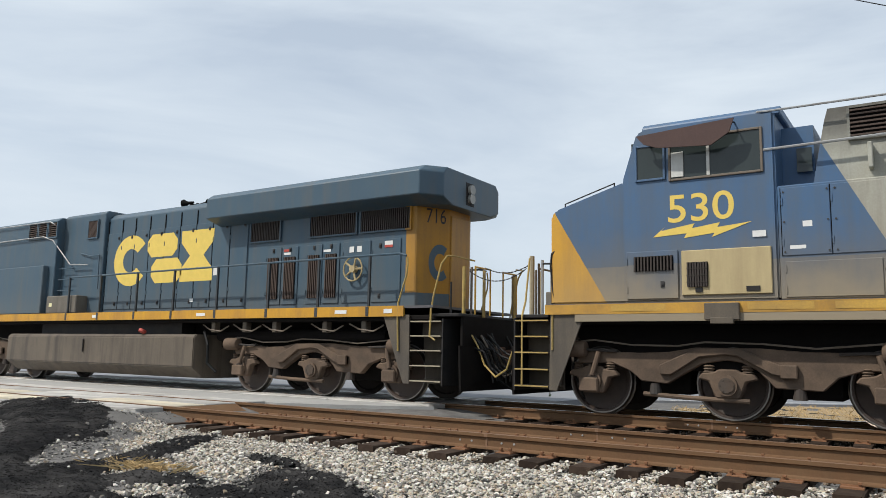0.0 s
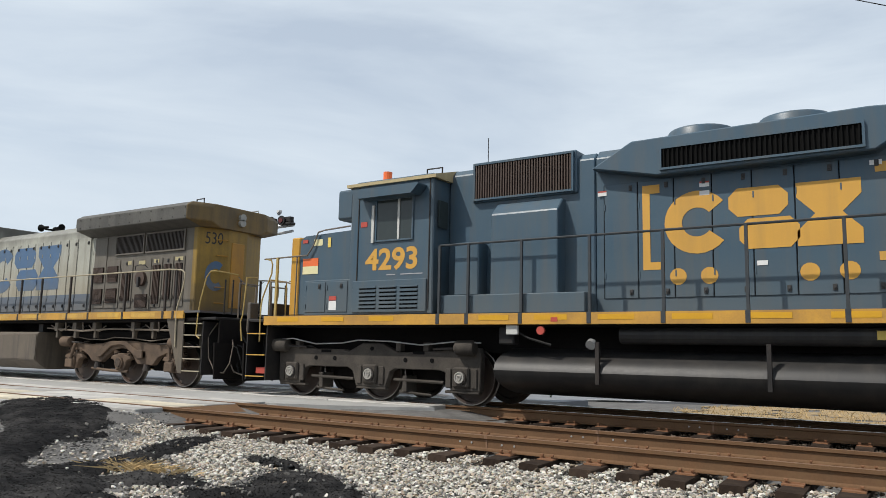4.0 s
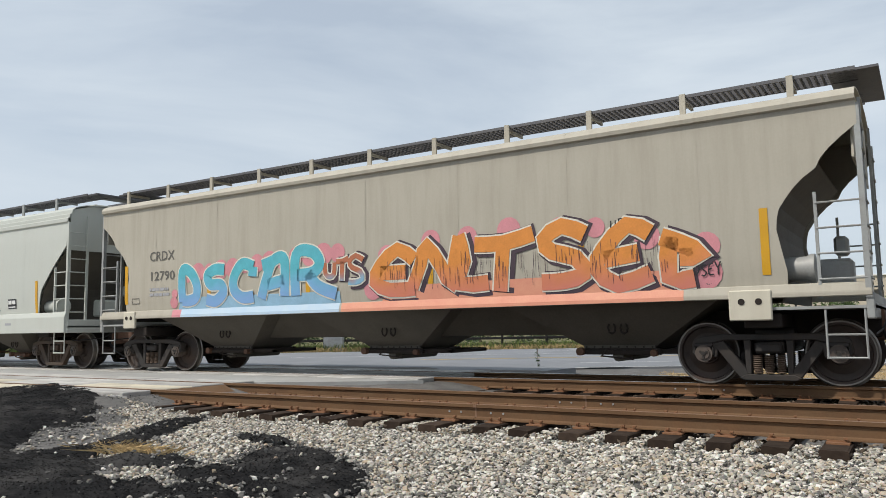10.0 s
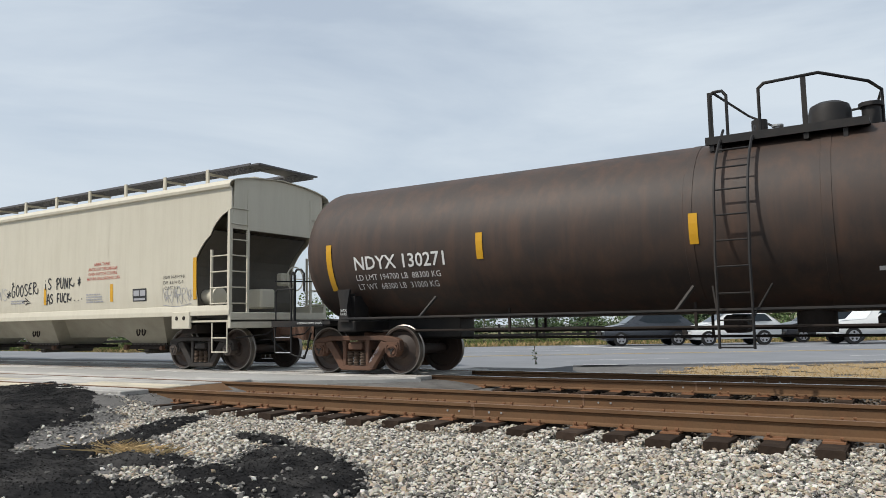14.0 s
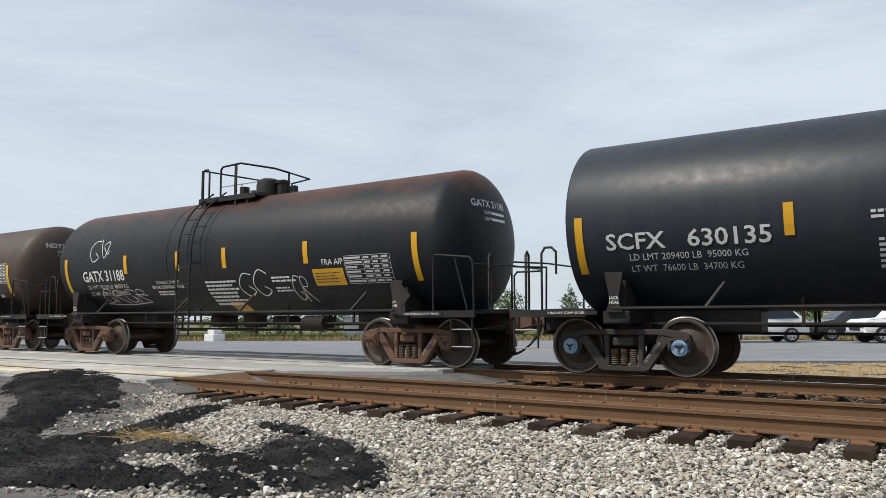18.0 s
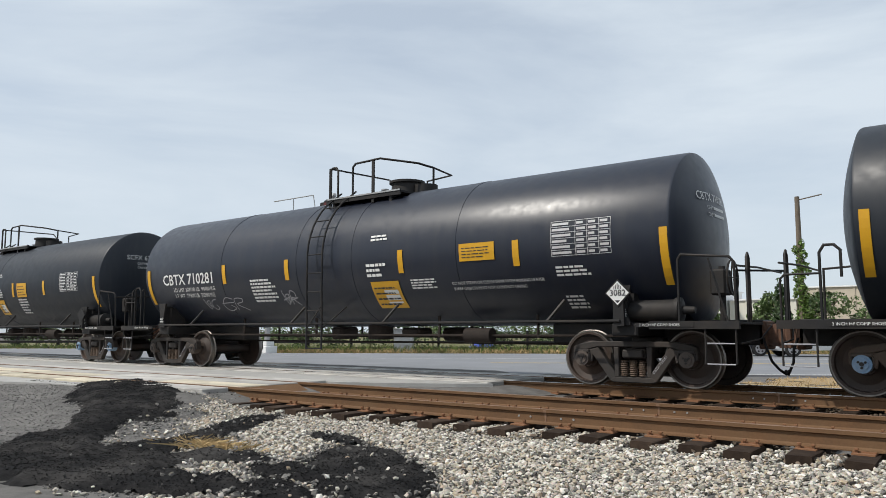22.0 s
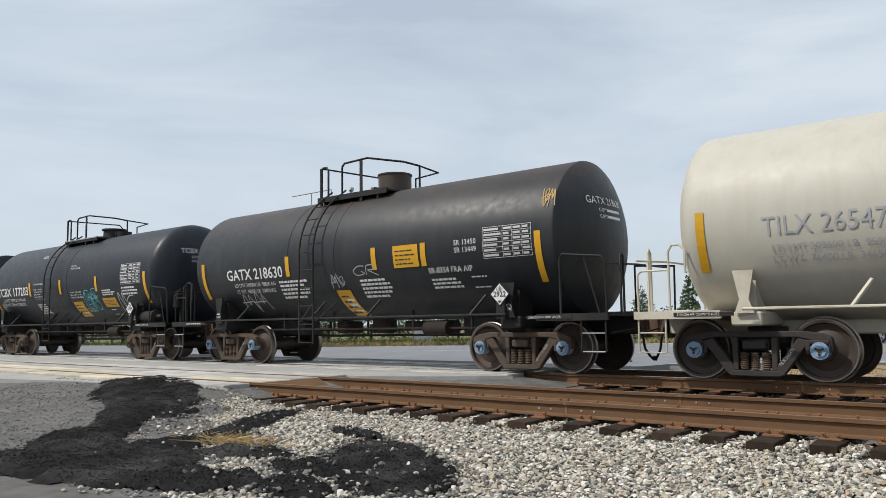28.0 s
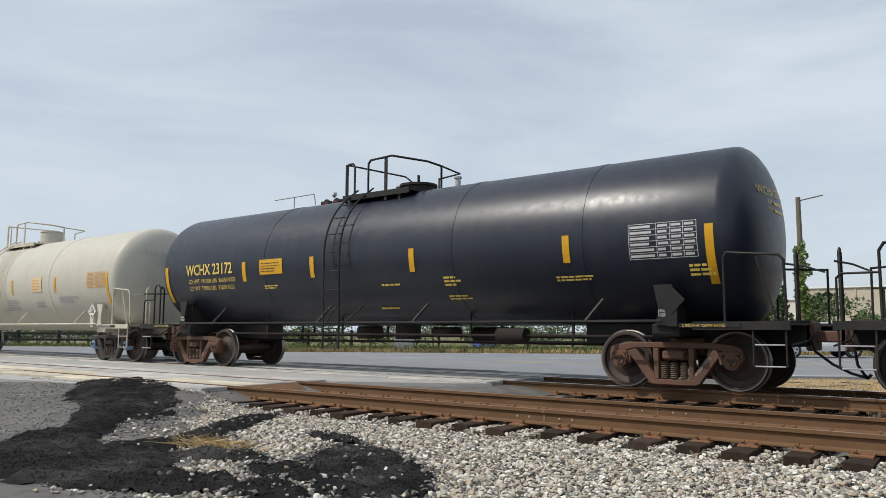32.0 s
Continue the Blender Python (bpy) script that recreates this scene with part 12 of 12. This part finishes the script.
for x in (21.3, 27.6, 28.8, 31.0):
    G.put("electrical_box", boxes((x, x + 0.3, -1.35, -1.15, 1.1, 1.4), bevel=0.02), M["frame_black"])
G.put("white_box", boxes((21.5, 21.72, -1.46, -1.4, 1.26, 1.42), bevel=0.01), M["white_trim"])
G.put("red_light", disc(bmesh.new(), (22.15, -1.46, 1.33), (0, 1, 0), 0.07, 0.06, 12), M["red_ink"])
railing(G, [(20.15, 1.47, 2.84), (27.6, 1.47, 2.84), (28.9, 1.47, 2.82), (29.25, 1.47, 2.6), (32.15, 1.47, 2.6), (32.9, 1.4, 2.58)], [(u, 2.84) for u in (20.15, 20.75, 21.79, 23.0, 24.17, 25.36, 26.6, 27.78, 28.95)] + [(u, 2.6) for u in (30.18, 31.4, 32.62)], 1.6, 0.02, M["rail_dark"])
end_steps(G, 32.95, 33.6, (0.36, 0.80, 1.24), M["frame_black"], M["yellow_paint"], M["frame_black"], False)
end_steps(G, 15.86, 15.28, (0.36, 0.80, 1.24), M["frame_black"], M["yellow_paint"], M["frame_black"], False)
G.bar("red_plate", [(15.42, 0.43, 0.33, 0.13)], M["red_ink"], 1.30, "small red plate behind the lowest step")
for s in (-1, 1):
    for x0, d in ((33.62, 1),):
        G.put("step_handrail", pipe([(x0, s * 1.46, 0.8), (x0, s * 1.46, 2.42), (x0 - d * 0.12, s * 1.38, 2.52), (x0 - d * 0.1, s * 1.0, 2.52), (x0 - d * 0.1, s * 0.98, 1.7)], 0.018), M["yellow_paint"])
        G.put("step_handrail", pipe([(x0 - d * 0.72, s * 1.5, 0.95), (x0 - d * 0.72, s * 1.48, 2.5)], 0.018), M["yellow_paint"])
        G.put("end_rail", pipe([(x0 + d * 0.06, s * 0.85, 1.6), (x0 + d * 0.06, s * 0.85, 2.45), (x0 + d * 0.06, s * 0.3, 2.45), (x0 + d * 0.06, s * 0.3, 1.6)], 0.018), M["yellow_paint"])
        G.put("drop_platform", boxes((x0 + d * 0.16 - 0.03, x0 + d * 0.16 + 0.03, min(s * 0.1, s * 0.7), max(s * 0.1, s * 0.7), 1.62, 2.0), bevel=0.01), M["frame_black"])
    G.put("nose_handrail", pipe([(15.68, s * 1.46, 2.82), (16.9, s * 1.46, 2.84), (17.04, s * 1.45, 3.02), (17.16, s * 1.44, 3.3), (17.3, s * 1.40, 3.34), (17.95, s * 1.38, 3.38)], 0.016), M["rail_brown"])
    G.put("nose_stanchion", boxes((16.04, 16.10, s * 1.46 - 0.02, s * 1.46 + 0.02, 1.50, 2.83), bevel=0.004), M["rail_yellow"])
    G.put("nose_stanchion", pipe([(16.62, s * 1.46, 1.5), (16.62, s * 1.46, 2.83)], 0.014), M["rail_brown"])
    G.put("step_handrail", pipe([(15.72, s * 1.46, 2.82), (15.88, s * 1.46, 2.79), (15.92, s * 1.46, 2.70), (15.91, s * 1.46, 2.51), (15.68, s * 1.47, 1.99), (15.66, s * 1.48, 1.8), (15.67, s * 1.48, 1.09)], 0.016), M["rail_yellow"])
    G.put("step_handrail", pipe([(15.22, s * 1.20, 2.47), (15.16, s * 1.45, 2.45), (15.11, s * 1.47, 1.66), (15.05, s * 1.47, 1.5), (15.12, s * 1.47, 1.1)], 0.016), M["rail_yellow"])
    G.put("end_rail", pipe([(15.37, s * 0.95, 1.5), (15.37, s * 0.95, 2.4), (15.83, s * 0.9, 2.37), (15.98, s * 0.9, 2.33), (16.08, s * 0.9, 2.1), (16.17, s * 0.9, 1.5)], 0.016), M["rail_brown"])
    G.put("end_rail", pipe([(15.26, s * 0.85, 1.5), (15.26, s * 0.85, 2.45), (15.24, s * 0.35, 2.45), (15.24, s * 0.35, 1.5)], 0.016), M["rail_yellow"])
    G.put("drop_platform", boxes((15.12, 15.18, min(s * 0.1, s * 0.7), max(s * 0.1, s * 0.7), 1.45, 1.95), bevel=0.01), M["frame_black"])
for x, d in ((33.6, 1), (15.22, -1)):
    G.put("end_platform", boxes((min(x, x - d * 0.7), max(x, x - d * 0.7), -1.42, 1.42, 1.5, 1.56), bevel=0.01), M["frame_black"])
    G.put("end_plate", boxes((x - 0.04, x + 0.04, -1.4, 1.4, 0.95, 1.58), bevel=0.015), M["frame_black"])
    plow(G, x, d, M["under_black"])
    coupler(G.o, G.at(x), G.at(x) + d * (0.62 if d > 0 else 0.45))
G.put("mu_hose_box", boxes((33.64, 33.8, -0.95, -0.6, 1.5, 1.85), bevel=0.02), M["frame_black"])
for k in range(4):
    y = -0.95 + 0.13 * k
    G.put("mu_hose", pipe([(33.66, y, 1.5), (33.95, y, 1.45), (34.0, y, 1.1), (33.85, y, 0.8)], 0.02), M["hose"])
for u in (18.38, 30.42):
    engine_truck(G, u, "emd", 0.508)


def gone(t):
    """How far the train has gone at t seconds."""
    i = min(int(t), 31)
    p = [TRAVEL[max(0, min(32, i + k))][1] for k in (-1, 0, 1, 2)]
    f = t - i
    m0, m1 = ((p[2] - p[0]) / (2 if i else 1)), ((p[3] - p[1]) / (2 if i < 31 else 1))
    return (2 * f**3 - 3 * f**2 + 1) * p[1] + (f**3 - 2 * f**2 + f) * m0 + (-2 * f**3 + 3 * f**2) * p[2] + (f**3 - f**2) * m1


def motions():
    for ob, u in CARS:
        walk(ob, [(t, pose(u - s, FAR_Y, 0)) for t, s in TRAVEL])
    # wheels turn while they pass before the camera
    for ob, (x, y, z), r, u in WHEELS:
        seen = [k / 15 for k in range(481) if -29 < u - gone(k / 15) < 5]
        if len(seen) < 2:
            continue
        times = sorted({0.0, 32.0, *seen})
        rows = []
        for t in times:
            tt = min(max(t, seen[0]), seen[-1])
            rows.append((t, pose(x, y, z, 0, -math.degrees((gone(tt) - gone(seen[0])) / r) % 360, 0)))
        walk(ob, rows)


motions()
